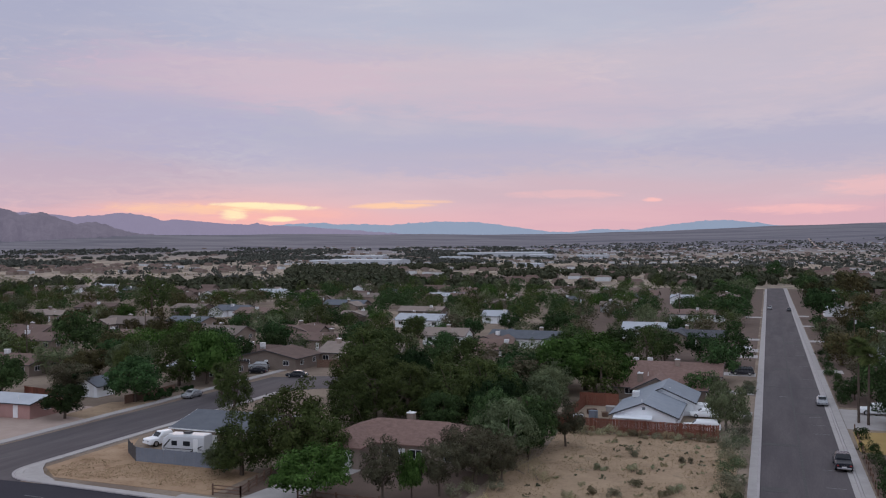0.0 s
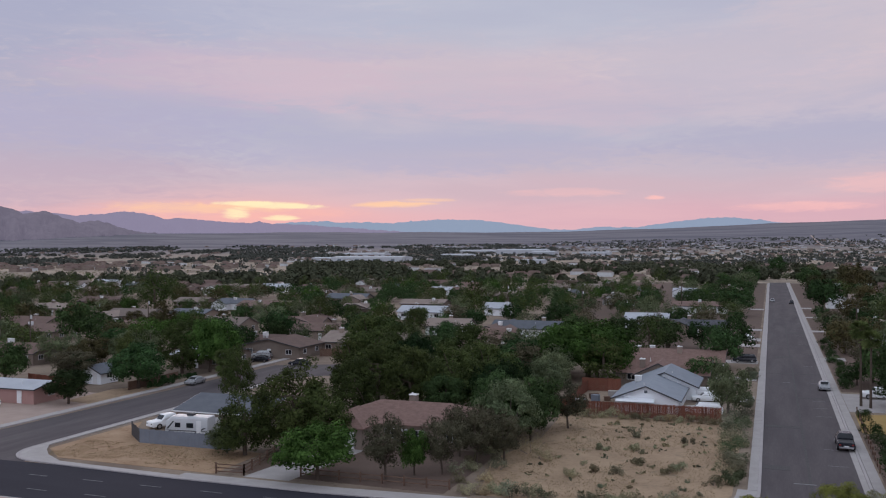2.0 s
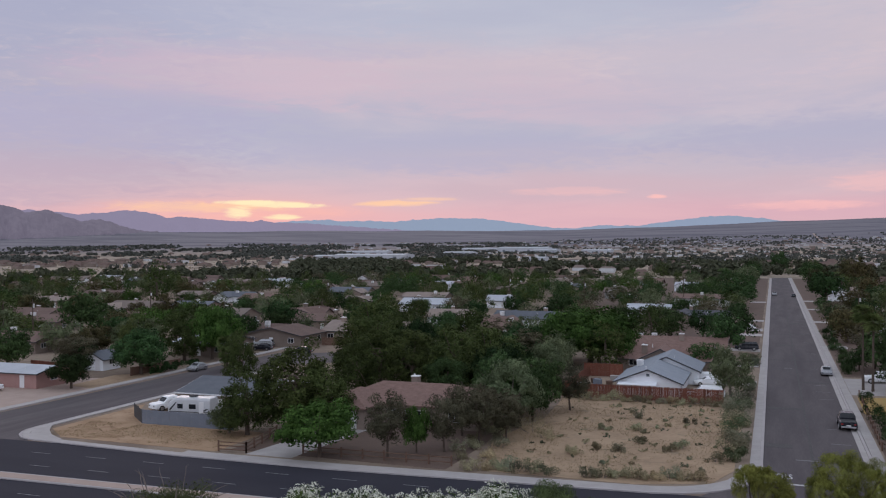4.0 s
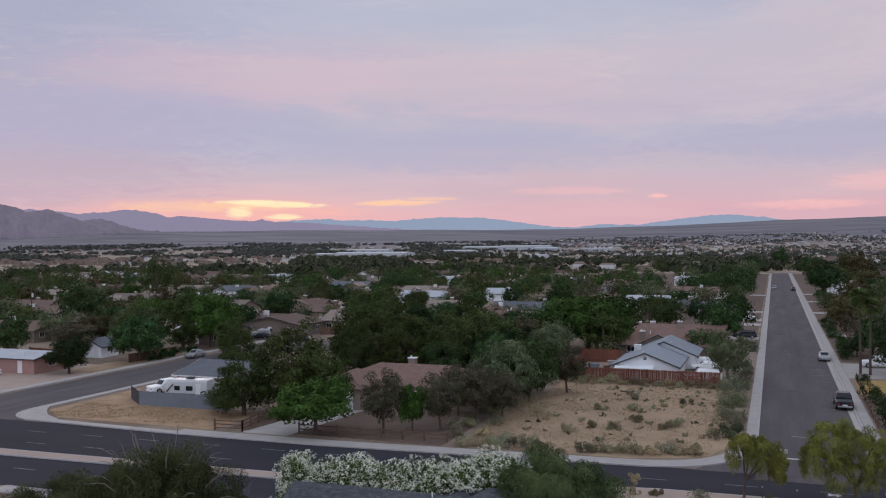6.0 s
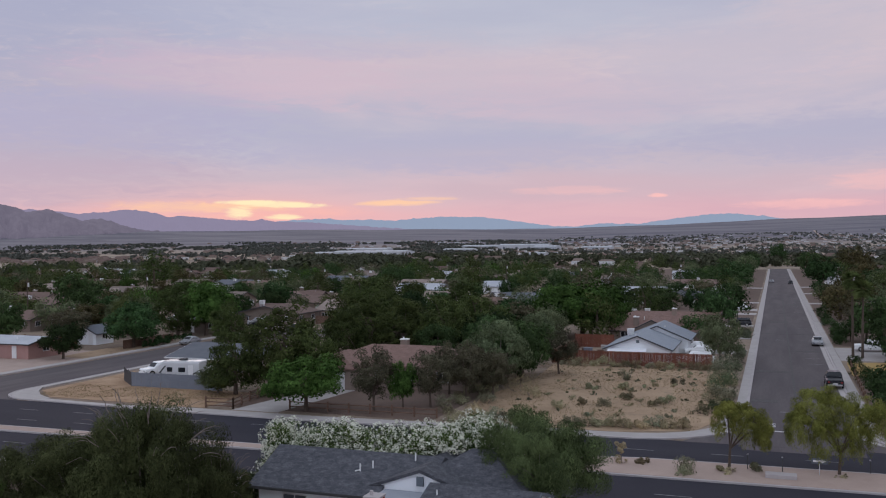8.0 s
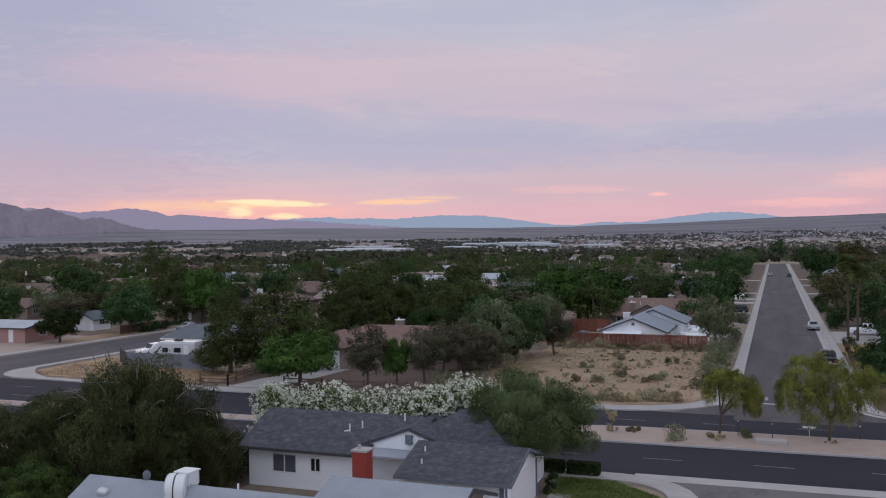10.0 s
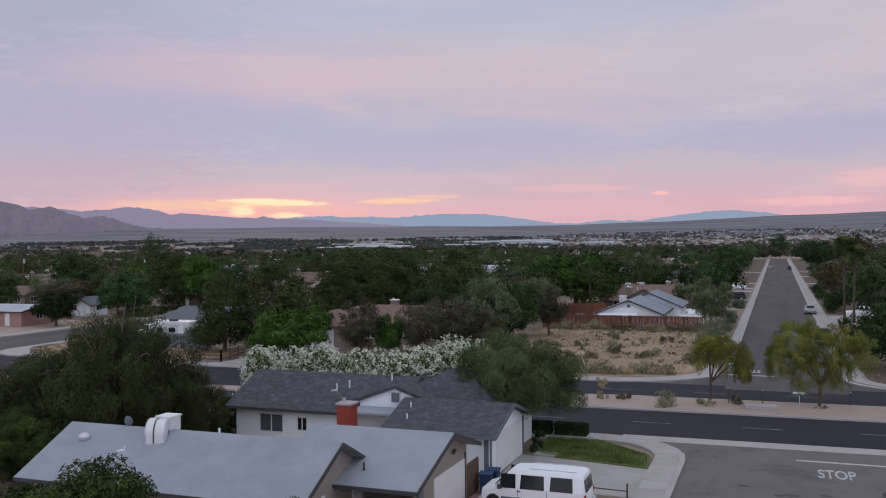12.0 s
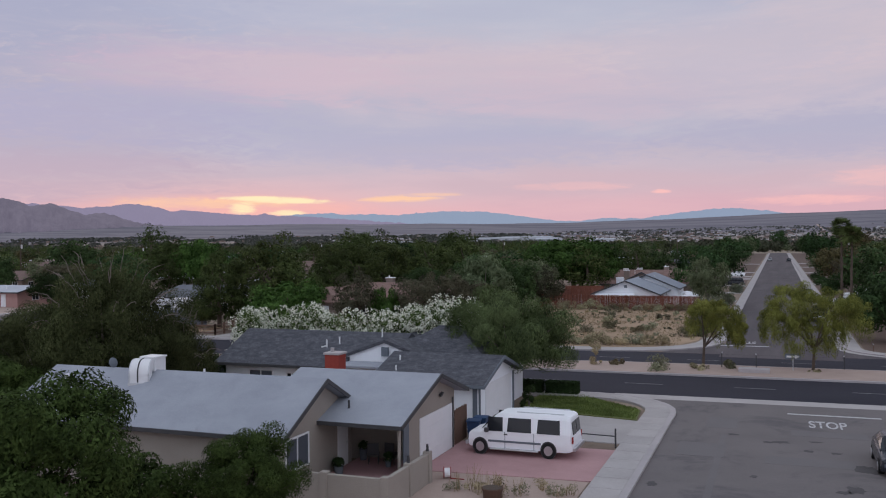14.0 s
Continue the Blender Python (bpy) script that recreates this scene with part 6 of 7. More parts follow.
# right side
palm(13.0, 148.6, 11.7)
palm(14.2, 147.2, 10.4)
RIGHT_NEAR = [(14.2, 95.5, 6.8, 4.4, 'broad', 0), (17.5, 105, 6.2, 4.0, 'olive', 1), (24, 101, 7.5, 4.6, 'broad', 2), (18.5, 114, 6.6, 4.4, 'broad', 1), (25, 112, 7, 5, 'dry', 0), (17.6, 123, 6.2, 3.8, 'broad', 2), 
              (25, 124, 8, 5, 'olive', 0), (20, 133, 6.6, 4.0, 'broad', 1), (28, 136, 9, 5.4, 'broad', 0), (20, 143, 6.5, 3.6, 'dry', 2), (17.8, 150, 6.6, 3.4, 'broad', 1), (25, 150, 9, 5.5, 'broad', 2), 
              (18.5, 165, 9, 5.2, 'broad', 0)]
RIGHT_MIDDLE = [(17, 174, 6.6, 4.2, 'dry', 1), (26, 168, 8, 5, 'brown', 1), (17.5, 194, 6.5, 3.8, 'dry', 0), (27, 190, 8, 5, 'pine', 1), (15.6, 217, 8.0, 5.4, 'brown', 1), (22.6, 214, 7.6, 3.6, 'olive', 1),
                (30, 208, 9, 5.5, 'broad', 2), (17, 240, 7.0, 4.4, 'dry', 2), (15.4, 229, 6.0, 3.4, 'broad', 1), (22, 229, 7.5, 4.4, 'brown', 0), (15.6, 252, 6.2, 3.4, 'broad', 2), (23, 264, 8, 4.6, 'broad', 1), (24, 286, 8, 4.8, 'brown', 0), (24, 244, 7, 4.4, 'broad', 0), (31, 236, 9, 5.5, 'brown', 1), (17, 262, 5.6, 3.4, 'olive', 2), (16.5, 280, 6.0, 3.6, 'dry', 1)]
RIGHT_FAR = [(31, 284, 9, 5.6, 'pine', 2), (14.8, 303, 5.5, 3.2, 'broad', 0), (24, 318, 7, 4.4, 'brown', 1), (33, 322, 9, 6, 'broad', 1), (17.4, 346, 12.8, 7.6, 'broad', 0), (33, 356, 10, 6, 'brown', 1),
             (19, 392, 10, 6, 'broad', 1), (27, 404, 10, 6, 'pine', 0), (20, 440, 11, 7, 'brown', 2), (38, 452, 13, 8, 'brown', 1), (20, 505, 12, 7.4, 'broad', 0), (38, 500, 15, 9, 'brown', 2), (20, 550, 12, 7.4, 'broad', 1), (22, 600, 13, 8, 'pine', 1)]
for x, y, hh, r, s, v in RIGHT_NEAR + RIGHT_MIDDLE + RIGHT_FAR:
    tree(s, x, y, hh, r, near=y < 150, variant=v)
STREET_LEFT = [(-9.6, 168, 4.5, 2.4, 0), (-9.4, 278, 5.0, 3.0, 2), (-11.5, 321, 11.4, 7.2, 1), (-26.6, 440, 6.9, 5, 1), (-9.5, 385, 6, 3.6, 1),
               (-10, 430, 8, 4.4, 2), (-11.5, 480, 11, 6.4, 0), (-11, 530, 11, 6, 1), (-12, 575, 12, 7, 2)]
STREET_RIGHT = [(14.2, 170, 4.5, 2.4, 1), (14.6, 292, 4, 2.4, 0),
                (-6, 640, 5, 4, 1), (10, 646, 5.5, 4, 0), (-16, 632, 8, 6, 2), (22, 624, 8, 6, 1)]
for x, y, hh, r, v in STREET_LEFT + STREET_RIGHT:
    tree("broad" if v else "olive", x, y, hh, r, near=False, variant=v)
for x, y, r, h in ((12.4, 128.5, 1.2, 1.1), (12.6, 122, 1.4, 1.2), (12.8, 117.5, 1.3, 1.2), (12.4, 136.5, 1.0, 1.6), (13.2, 112, 1.5, 1.3)):
    bush("garden_shrub", x, y, r, h, "leaf_dark", "rounded green shrub behind the post fence", 1100, 0.2, group="shrubs by the side street")
bush("street_hedge", -101.6, 134.0, 0.9, 1.7, "leaf_dark", "long dark clipped hedge along the pavement", 5200, 0.26, "hedge", rx=7.0, turn=78, lumps=40)


# streets, yards and houses that stay free of trees: x0, x1, y0, y1
FREE = [(-21, -3, 192, 272), (-101, -84, 78, 150), (-99, -58, 140, 176), (-8, 13, 80, 640), (-31, -3, 80, 152), (-27, -8, 150, 192), (-57, -30, 80, 112), (-80, -57, 82, 128), (-120, -104, 104, 137), (-150, -126, 128, 142),
        (-114, -103, 150, 162), (-113, -96, 160, 184), (-97, -78, 178, 195), (10, 32, 84, 600)]


def hides(x, y, hx, hy, w, d):
    """Whether a tree at x, y would stand in a house or close around it."""
    far = math.hypot(hx, hy)
    along = far - (x * hx + y * hy) / far
    across = abs(x * hy - y * hx) / far
    return -d * 0.5 - 3 < along < d * 0.5 + 8 and across < w * 0.5 + 1.5


def yard_height(x, y, r, hx, hy, w):
    """How high a tree may grow in the open yards on the street side of a house."""
    far = math.hypot(hx, hy)
    d = (x * hx + y * hy) / far
    across = abs(x * hy - y * hx) / far
    return 26.5 - 22.4 * d / far if d < far and across < w * 0.4 + r * 0.35 else 99.0


def quarter_trees():
    """Trees between the houses, thick in the near quarter and thinner behind."""
    rng = random.Random(11)
    kept, made = [], []
    kinds = ["broad", "broad", "pine", "broad", "olive", "dry", "broad", "pine", "green", "broad", "pine", "olive"]
    for _ in range(9000):
        y = 118 + 440 * rng.random() ** 0.8
        x = rng.uniform(-1.08 * y - 12, 0.13 * y + 22)
        if any(a < x < b and c < y < d for a, b, c, d in FREE):
            continue
        if y > 470 and rng.random() < 0.6:
            continue
        if x < -0.5 * y - 20 and y > 400 and rng.random() < 0.8:
            continue
        if any(hides(x, y, *m[:4]) for m in MIDDLE):
            continue
        r = rng.uniform(2.6, 5.8)
        if x > -16:
            r = min(r, -x - 4.5) if x < 0 else r
        if any((x - a) ** 2 + (y - b) ** 2 < ((r + c) * 0.62) ** 2 for a, b, c in kept):
            continue
        s = rng.choice(kinds)
        h = r * rng.uniform(1.0, 1.35) + 2.0 if s != "pine" else r * 1.1 + rng.uniform(3.5, 6.0)
        top = min(yard_height(x, y, r, *m[:3]) for m in MIDDLE)
        if h > top:
            if top < 3.0:
                continue
            h, r = top, min(r, top * 0.62)
        kept.append((x, y, r))
        if x < -0.62 * y and s == "broad" and rng.random() < 0.5:
            s = "brown"
        made.append((y, s, x, h, r, rng.randrange(3)))
        if len(made) >= 600:
            break
    made.sort()
    for y, s, x, h, r, v in made[:170]:
        tree(s, x, y, h, r, near=y < 150, variant=v)
    # behind those, one grove
    names = sorted({s for _, s, *_ in made})
    vs, fs, ms, n = [], [], [], 0
    for y, s, x, h, r, v in made[170:]:
        crown = tree_meshes(s, v, 2)[1]
        co = np.empty(len(crown.vertices) * 3)
        crown.vertices.foreach_get("co", co)
        co = co.reshape(-1, 3)
        sx, sz, a = r / SPECIES[s][7], h / (SPECIES[s][9] + 2 * SPECIES[s][8]), (x * 37 + y * 91) % 6.283
        turn = np.array([[math.cos(a), -math.sin(a), 0], [math.sin(a), math.cos(a), 0], [0, 0, 1]])
        co = (co * (sx, sx, sz)) @ turn.T + (x, y, 0)
        k = min(len(co) // 4, 1150)
        co = co[:k * 4]
        vs.append(co)
        fs.append(np.arange(k * 4).reshape(-1, 4) + n)
        ms.append(np.full(k, names.index(s)))
        n += k * 4
    me = fast_mesh("far_grove", np.concatenate(vs), np.concatenate(fs), [SPECIES[s][1] for s in names])
    me.polygons.foreach_set("material_index", np.concatenate(ms))
    tagged(new("far_grove", me), "dense tree crowns over the far part of the quarter", "trees", kind="stuff")


quarter_trees()


# gray-green shrubs along the pavement of the lot
for i, (x, y, r, h) in enumerate(((-4.3, 96.5, 1.1, 1.2), (-4.5, 101, 1.5, 1.6), (-4.2, 105.5, 1.3, 1.4), (-4.8, 110, 1.7, 1.9), (-4.4, 115, 1.4, 1.6), (-5.0, 120, 1.9, 2.4), (-4.3, 124.5, 1.4, 1.8), (-4.6, 129.5, 1.6, 2.0), (-3.9, 143, 1.0, 1.2), (-4.2, 150, 1.2, 1.4), (-4.0, 172, 1.2, 1.3), (-4.2, 178, 1.3, 1.5))):
    bush("street_shrub", x + 0.8, y, r, h, "scrub_green" if i % 3 else "leaf_olive", "gray-green shrub beside the pavement", 1700, 0.2, group="shrubs by the side street")
for i, (x, y, r, h) in enumerate(((12.2, 166, 1.2, 1.5), (12.4, 172, 1.4, 1.8), (12.2, 180, 1.2, 1.6), (12.6, 190, 1.5, 2.0), (12.3, 200, 1.3, 1.6), (12.5, 212, 1.4, 1.8), (12.4, 224, 1.4, 1.9), (12.6, 238, 1.6, 2.0))):
    bush("garden_shrub", x, y, r, h, "leaf_dark", "rounded green shrub beside the pavement", 1100, 0.24, group="shrubs by the side street")


# shrubs of the vacant lot
def lot_shrubs():
    rng = random.Random(4)
    spots = [(-15.9, 115.4, 0.9, 1.5), (-15.1, 107.8, 0.7, 1.0), (-13.8, 101.3, 0.7, 0.7), (-15.4, 96.7, 1.1, 0.8), (-17.8, 96.5, 0.6, 0.7), (-19.5, 99.1, 0.5, 0.5), (-19.8, 93.7, 1.0, 0.8), (-18.8, 107.7, 0.9, 0.6),
             (-9.4, 114.2, 1.1, 0.6), (-9.3, 100.2, 1.0, 0.8), (-10.3, 98.4, 0.9, 0.6), (-26.6, 102.9, 1.9, 1.8), (-24.5, 100.1, 1.3, 1.1), (-28.6, 109.8, 2.0, 1.9), (-5.2, 126.4, 1.8, 2.2), (-4.6, 121, 1.4, 1.6), (-4.4, 110.4, 1.5, 1.7),
             (-4.6, 105, 1.3, 1.4), (-4.4, 100.5, 1.3, 1.4), (-4.8, 115.5, 1.5, 1.6), (-5.4, 95, 1.0, 0.9)]
    for i in range(9):
        spots.append((-6.5 - i * 1.25, 87.6 - i * 0.35 + rng.uniform(-0.4, 0.4), rng.uniform(0.8, 1.2), rng.uniform(0.7, 1.1)))
    for i in range(7):
        spots.append((-20.5 - i * 1.3, 84.6 + rng.uniform(-0.5, 0.6), rng.uniform(0.8, 1.3), rng.uniform(0.8, 1.5)))
    for i in range(14):
        spots.append((-7 - i * 1.55, 127.6 + rng.uniform(-0.6, 0.6), rng.uniform(0.6, 1.2), rng.uniform(0.7, 1.5)))
    for i in range(10):
        spots.append((-29.5 + rng.uniform(-2.5, 1.5), 88 + i * 1.6, rng.uniform(0.8, 1.5), rng.uniform(0.8, 1.6)))
    for i in range(80):
        spots.append((rng.uniform(-26, -5.5), rng.uniform(87.5, 127), rng.uniform(0.2, 0.6), rng.uniform(0.12, 0.4)))
    for x, y, r, h in spots:
        bush("desert_shrub", x, y, r, h, rng.choice(["scrub", "scrub_green", "scrub", "scrub"]), "dry gray-brown desert shrub on the sandy lot", 260 if r < 0.6 else 750, 0.13 if r < 0.6 else 0.17, group="desert shrubs", lumps=6 if r < 0.6 else 12)


lot_shrubs()


def dry_grass():
    """Low dry grass in patches on the vacant lot and the corner lot."""
    rng = np.random.default_rng(31)
    pts = []
    while len(pts) < 18000:
        x, y = (rng.uniform(-30, -5), rng.uniform(86, 129)) if rng.random() < 0.75 else (rng.uniform(-82, -58), rng.uniform(83.5, 92))
        if noise.noise(Vector((x * 0.22, y * 0.14, 3.0))) + 0.5 * noise.noise(Vector((x * 0.9, y * 0.7, 8.0))) > -0.15:
            pts.append((x, y, 0.03))
    p = np.array(pts)
    n = len(p)
    a = rng.uniform(0, 6.283, n)
    w = np.stack([np.cos(a), np.sin(a), np.zeros(n)], 1) * rng.uniform(0.015, 0.04, (n, 1))
    tip = p + np.stack([rng.normal(0, 0.08, n), rng.normal(0, 0.08, n), rng.uniform(0.04, 0.15, n)], 1)
    v = np.stack([p - w, p + w, tip + w * 0.3, tip - w * 0.3], 1).reshape(-1, 3)
    tagged(new("dry_grass", fast_mesh("dry_grass", v, np.arange(n * 4).reshape(-1, 4), "straw")), "low dry straw-coloured grass on the sandy lots", "grass", kind="stuff")


dry_grass()


# ---- fences, posts, signs ----
def board_fence(x0, x1, y0, y1, height, mat, label, panel=2.4, board=0.14, single=False):
    """A fence of upright boards on posts, from one end to the other."""
    a, b = Vector((x0, y0, 0)), Vector((x1, y1, 0))
    length = (b - a).length
    f = thing("fence", Matrix.Translation(a) @ pose(0, 0, 0, 0, 0, math.degrees(math.atan2(y1 - y0, x1 - x0))), label, "fence")
    rng = random.Random(int(length * 10))
    n = max(1, round(length / panel))
    step = length / n
    if single:
        k = int(length / board)
        bm = bmesh.new()
        prism(bm, [(0.008, 0.03), (length / k - 0.008, 0.03), (length / k - 0.008, height - 0.03), (length / k - 0.04, height), (0.04, height), (0.008, height - 0.03)], -0.012, 0.012, "y")
        me = mesh_of("board", bm, M[mat])
        for j in range(k):
            o = new("board", me)
            o.parent = f
            o.matrix_basis = pose(j * length / k, rng.uniform(-0.008, 0.008), rng.uniform(-0.03, 0.03), 0, rng.uniform(-0.5, 0.5), 0)
        for z in (0.35, height - 0.3):
            bm = bmesh.new()
            box(bm, 0, length, 0.012, 0.06, z, z + 0.09)
            part("rail", bm, mat, f)
    for i in range(0 if single else n):
        bm = bmesh.new()
        k = int(step / board)
        for j in range(k):
            u = i * step + j * step / k
            dz = rng.uniform(-0.04, 0.03)
            box(bm, u + 0.008, u + step / k - 0.008, -0.012 + rng.uniform(-0.006, 0.006), 0.012, 0.03, height + dz)
        for z in (0.35, height - 0.3):
            box(bm, i * step, (i + 1) * step, 0.012, 0.06, z, z + 0.09)
        tagged(part("board_panel", bm, mat, f), kind="stuff")
    for i in range(n + 1):
        bm = bmesh.new()
        box(bm, i * step - 0.05, i * step + 0.05, 0.02, 0.12, 0, height + 0.05)
        part("post", bm, mat, f)
    return f


board_fence(-29.0, -6.3, 129.4, 129.4, 2.0, "fence_wood", "reddish brown wooden board fence behind the vacant lot", single=True)
board_fence(-30, -23.5, 150.5, 150.5, 2.2, "fence_wood", "reddish brown wooden board fence beside the house")
board_fence(-29.0, -29.0, 129.4, 150.5, 1.8, "fence_wood", "reddish brown wooden board fence between the yards")
board_fence(-79.2, -75.0, 96.2, 92.6, 1.75, "trim_dark", "dark metal bar gate of the trailer yard", board=0.16, single=True)
board_fence(-75.0, -61.5, 92.6, 92.6, 1.8, "fence_gray", "gray-blue board fence round the trailer yard", board=0.22, single=True)
board_fence(-128, -113, 127, 124, 1.8, "fence_wood", "brown wooden fence in front of the long house")
board_fence(-104.5, -104.0, 126, 139, 1.5, "rail_wood", "low brown fence behind the hedge")
board_fence(-95, -86, 178, 182, 1.8, "rail_wood", "tan wooden yard fence")


def rail_fence(points, label, rails=2, height=1.1, step=2.6, mat="rail_wood"):
    f = thing("rail_fence", pose(0, 0, 0), label, "fence")
    for (x0, y0), (x1, y1) in zip(points, points[1:]):
        a, b = Vector((x0, y0, 0)), Vector((x1, y1, 0))
        n = max(1, round((b - a).length / step))
        for i in range(n + 1):
            p = a.lerp(b, i / n)
            bm = bmesh.new()
            s = 0.04 if mat == "trim_dark" else 0.08
            box(bm, p.x - s, p.x + s, p.y - s, p.y + s, -0.05, height, 0.015)
            part("post", bm, mat, f)
        for r in range(rails):
            z = height * (r + 0.75) / (rails + 0.25)
            bm = bmesh.new()
            tube(bm, a + Vector((0, 0, z)), b + Vector((0, 0, z)), s * 0.75, s * 0.75, 6)
            part("rail", bm, mat, f)


rail_fence([(-56.8, 82.8), (-53.4, 83.0), (-55.0, 92.0)], "dark brown split rail fence by the driveway", 3, 1.25)
rail_fence([(-47.3, 84.6), (-45.2, 84.6), (-30.4, 84.9)], "low brown split rail fence along the pavement")
rail_fence([(11.2, 106), (11.9, 142)], "low gray post and rail fence beside the pavement", 1, 1.0, 3.0)
rail_fence([(-5.9, 44.6), (-3.4, 44.4)], "low dark pipe rail between the driveways", 1, 0.95, 2.5, "trim_dark")


def road_sign(x, y):
    s = thing("road_sign", pose(x, y, 0.15), "white arrow on a dark one-way sign", "road sign")
    bm = bmesh.new()
    tube(bm, (0, 0, 0), (0, 0, 1.35), 0.03, 0.03, 8)
    part("post", bm, "metal", s)
    bm = bmesh.new()
    box(bm, -0.55, 0.55, -0.06, -0.03, 0.85, 1.25)
    p = part("panel", bm, "trim_gray", s)
    bm = bmesh.new()
    prism(bm, [(-0.45, 0.98), (0.15, 0.98), (0.15, 0.91), (0.48, 1.05), (0.15, 1.19), (0.15, 1.12), (-0.45, 1.12)], -0.075, -0.061, "y")
    part("arrow", bm, "white", p)


road_sign(5.0, 72.6)


def storage_crate(x, y, w, d, h, mat, label, turn):
    c = thing("storage_crate", pose(x, y, 0, 0, 0, turn), label, "crate", "back yard clutter")
    bm = bmesh.new()
    box(bm, -w / 2, w / 2, -d / 2, d / 2, 0, h * 0.88, 0.03)
    b = part("body", bm, mat, c)
    bm = bmesh.new()
    box(bm, -w / 2 - 0.04, w / 2 + 0.04, -d / 2 - 0.04, d / 2 + 0.04, h * 0.88, h, 0.02)
    part("lid", bm, mat, b)


for x, y, w, d, h, mat, label, turn in ((-27.6, 137, 1.6, 0.9, 0.9, "trailer_shell", "pale plastic storage crate in the back yard", 8), (-25.6, 139, 1.1, 1.0, 1.3, "fence_gray", "gray storage crate in the back yard", -14), (-24.2, 141.5, 0.9, 0.9, 0.7, "rail_wood", "brown wooden crate in the back yard", 20),
                                       (-26.6, 143, 1.4, 0.8, 0.8, "rust", "rusty metal crate in the back yard", 33), (-24.6, 136, 0.8, 0.8, 0.6, "trailer_shell", "small pale crate in the back yard", -30), (-23.8, 145.5, 1.8, 1.0, 1.0, "concrete", "pale covered stack in the back yard", 5)):
    storage_crate(x, y, w, d, h, mat, label, turn)


def marker_post(x, y, h, mat, label, z=0.15):
    s = thing("marker_post", pose(x, y, z), label, "post", "roadside posts")
    bm = bmesh.new()
    box(bm, -0.035, 0.035, -0.03, 0.03, -0.1, h, 0.008)
    part("shaft", bm, mat, s)
    bm = bmesh.new()
    box(bm, -0.045, 0.045, -0.04, 0.04, h - 0.14, h - 0.04)
    part("band", bm, "metal", s)


for x, y, h in ((-0.1, 72.8, 1.25), (2.4, 72.7, 1.2), (8.6, 74.2, 1.1)):
    marker_post(x, y, h, "trim_dark", "thin dark marker post on the median")
marker_post(11.7, 86.6, 0.85, "rail_wood", "short tan post at the street corner", 0.0)


def half_barrel(x, y):
    b = thing("planter_barrel", pose(x, y, 0.02), "rusty half-barrel planter with dry weeds", "planter")
    bm = bmesh.new()
    tube(bm, (0, 0, 0), (0, 0, 0.42), 0.36, 0.4, 20)
    part("drum", bm, "rust", b)
    bm = bmesh.new()
    tube(bm, (0, 0, 0.4), (0, 0, 0.46), 0.43, 0.43, 20)
    part("rim", bm, "rust", b)
    bm = bmesh.new()
    tube(bm, (0, 0, 0.44), (0, 0, 0.475), 0.38, 0.38, 20)
    part("soil", bm, "bark", b)


half_barrel(-6.45, 34.3)


def dry_stalks(x, y, h, seed):
    rng = np.random.default_rng(seed)
    t = thing("dry_weed", pose(x, y, 0.02), "tall dry straw-coloured weed stalks", "weed", "dry weeds of the yard")
    for i in range(9):
        bm = bmesh.new()
        p = Vector((rng.uniform(-0.25, 0.25), rng.uniform(-0.2, 0.2), 0))
        d = Vector((rng.uniform(-0.2, 0.2), rng.uniform(-0.2, 0.2), 1))
        for k in range(4):
            q = p + d * h * rng.uniform(0.18, 0.28)
            tube(bm, p, q, 0.012 - 0.002 * k, 0.01 - 0.002 * k, 4)
            p, d = q, d + Vector((rng.uniform(-0.15, 0.15), rng.uniform(-0.1, 0.1), 0))
        part("stalk", bm, "straw", t)
    v, f = leaves(rng, rng.uniform(-0.3, 0.3, (14, 3)) * (1, 1, 0.5) + (0, 0, 0.2), np.full(14, 0.16), 240, 0.12, 0.03, 0.1)
    v[:, 2] = np.maximum(v[:, 2], 0.0)
    o = new("foliage", fast_mesh("foliage", v, f, "scrub"))
    o.parent = t


for i, (x, y, h) in enumerate(((-7.6, 35.2, 1.1), (-7.0, 34.9, 0.9), (-6.3, 34.7, 1.0), (-5.6, 35.2, 0.7), (-8.3, 35.0, 0.8), (-6.8, 35.9, 0.6), (-4.3, 35.6, 0.35), (-3.8, 35.8, 0.4), (-5.0, 36.2, 0.3))):
    dry_stalks(x, y, h, 40 + i)


def garden_hose_reel(x, y):
    s = thing("hose_reel", pose(x, y, 0.03, 0, 0, 25), "small red and white hose reel by the wall", "hose reel")
    bm = bmesh.new()
    tube(bm, (-0.12, 0, 0.24), (0.12, 0, 0.24), 0.2, 0.2, 14)
    part("drum", bm, "white", s)
    for dx in (-0.14, 0.14):
        bm = bmesh.new()
        tube(bm, (dx - 0.015, 0, 0.24), (dx + 0.015, 0, 0.24), 0.24, 0.24, 14)
        part("flange", bm, "red_lamp", s)
    bm = bmesh.new()
    tube(bm, (0.14, -0.1, 0.02), (0.7, -0.35, 0.02), 0.025, 0.025, 6)
    part("hose", bm, "red_lamp", s)


garden_hose_reel(-9.2, 36.6)


def slab_cover(x, y):
    bm = bmesh.new()
    box(bm, -1.1, 1.1, -0.5, 0.5, 0, 0.3, 0.03)
    s = thing("utility_cover", pose(x, y, 0.15), "low concrete utility slab on the median", "slab")
    part("slab", bm, "curb", s)


slab_cover(2.3, 70.9)


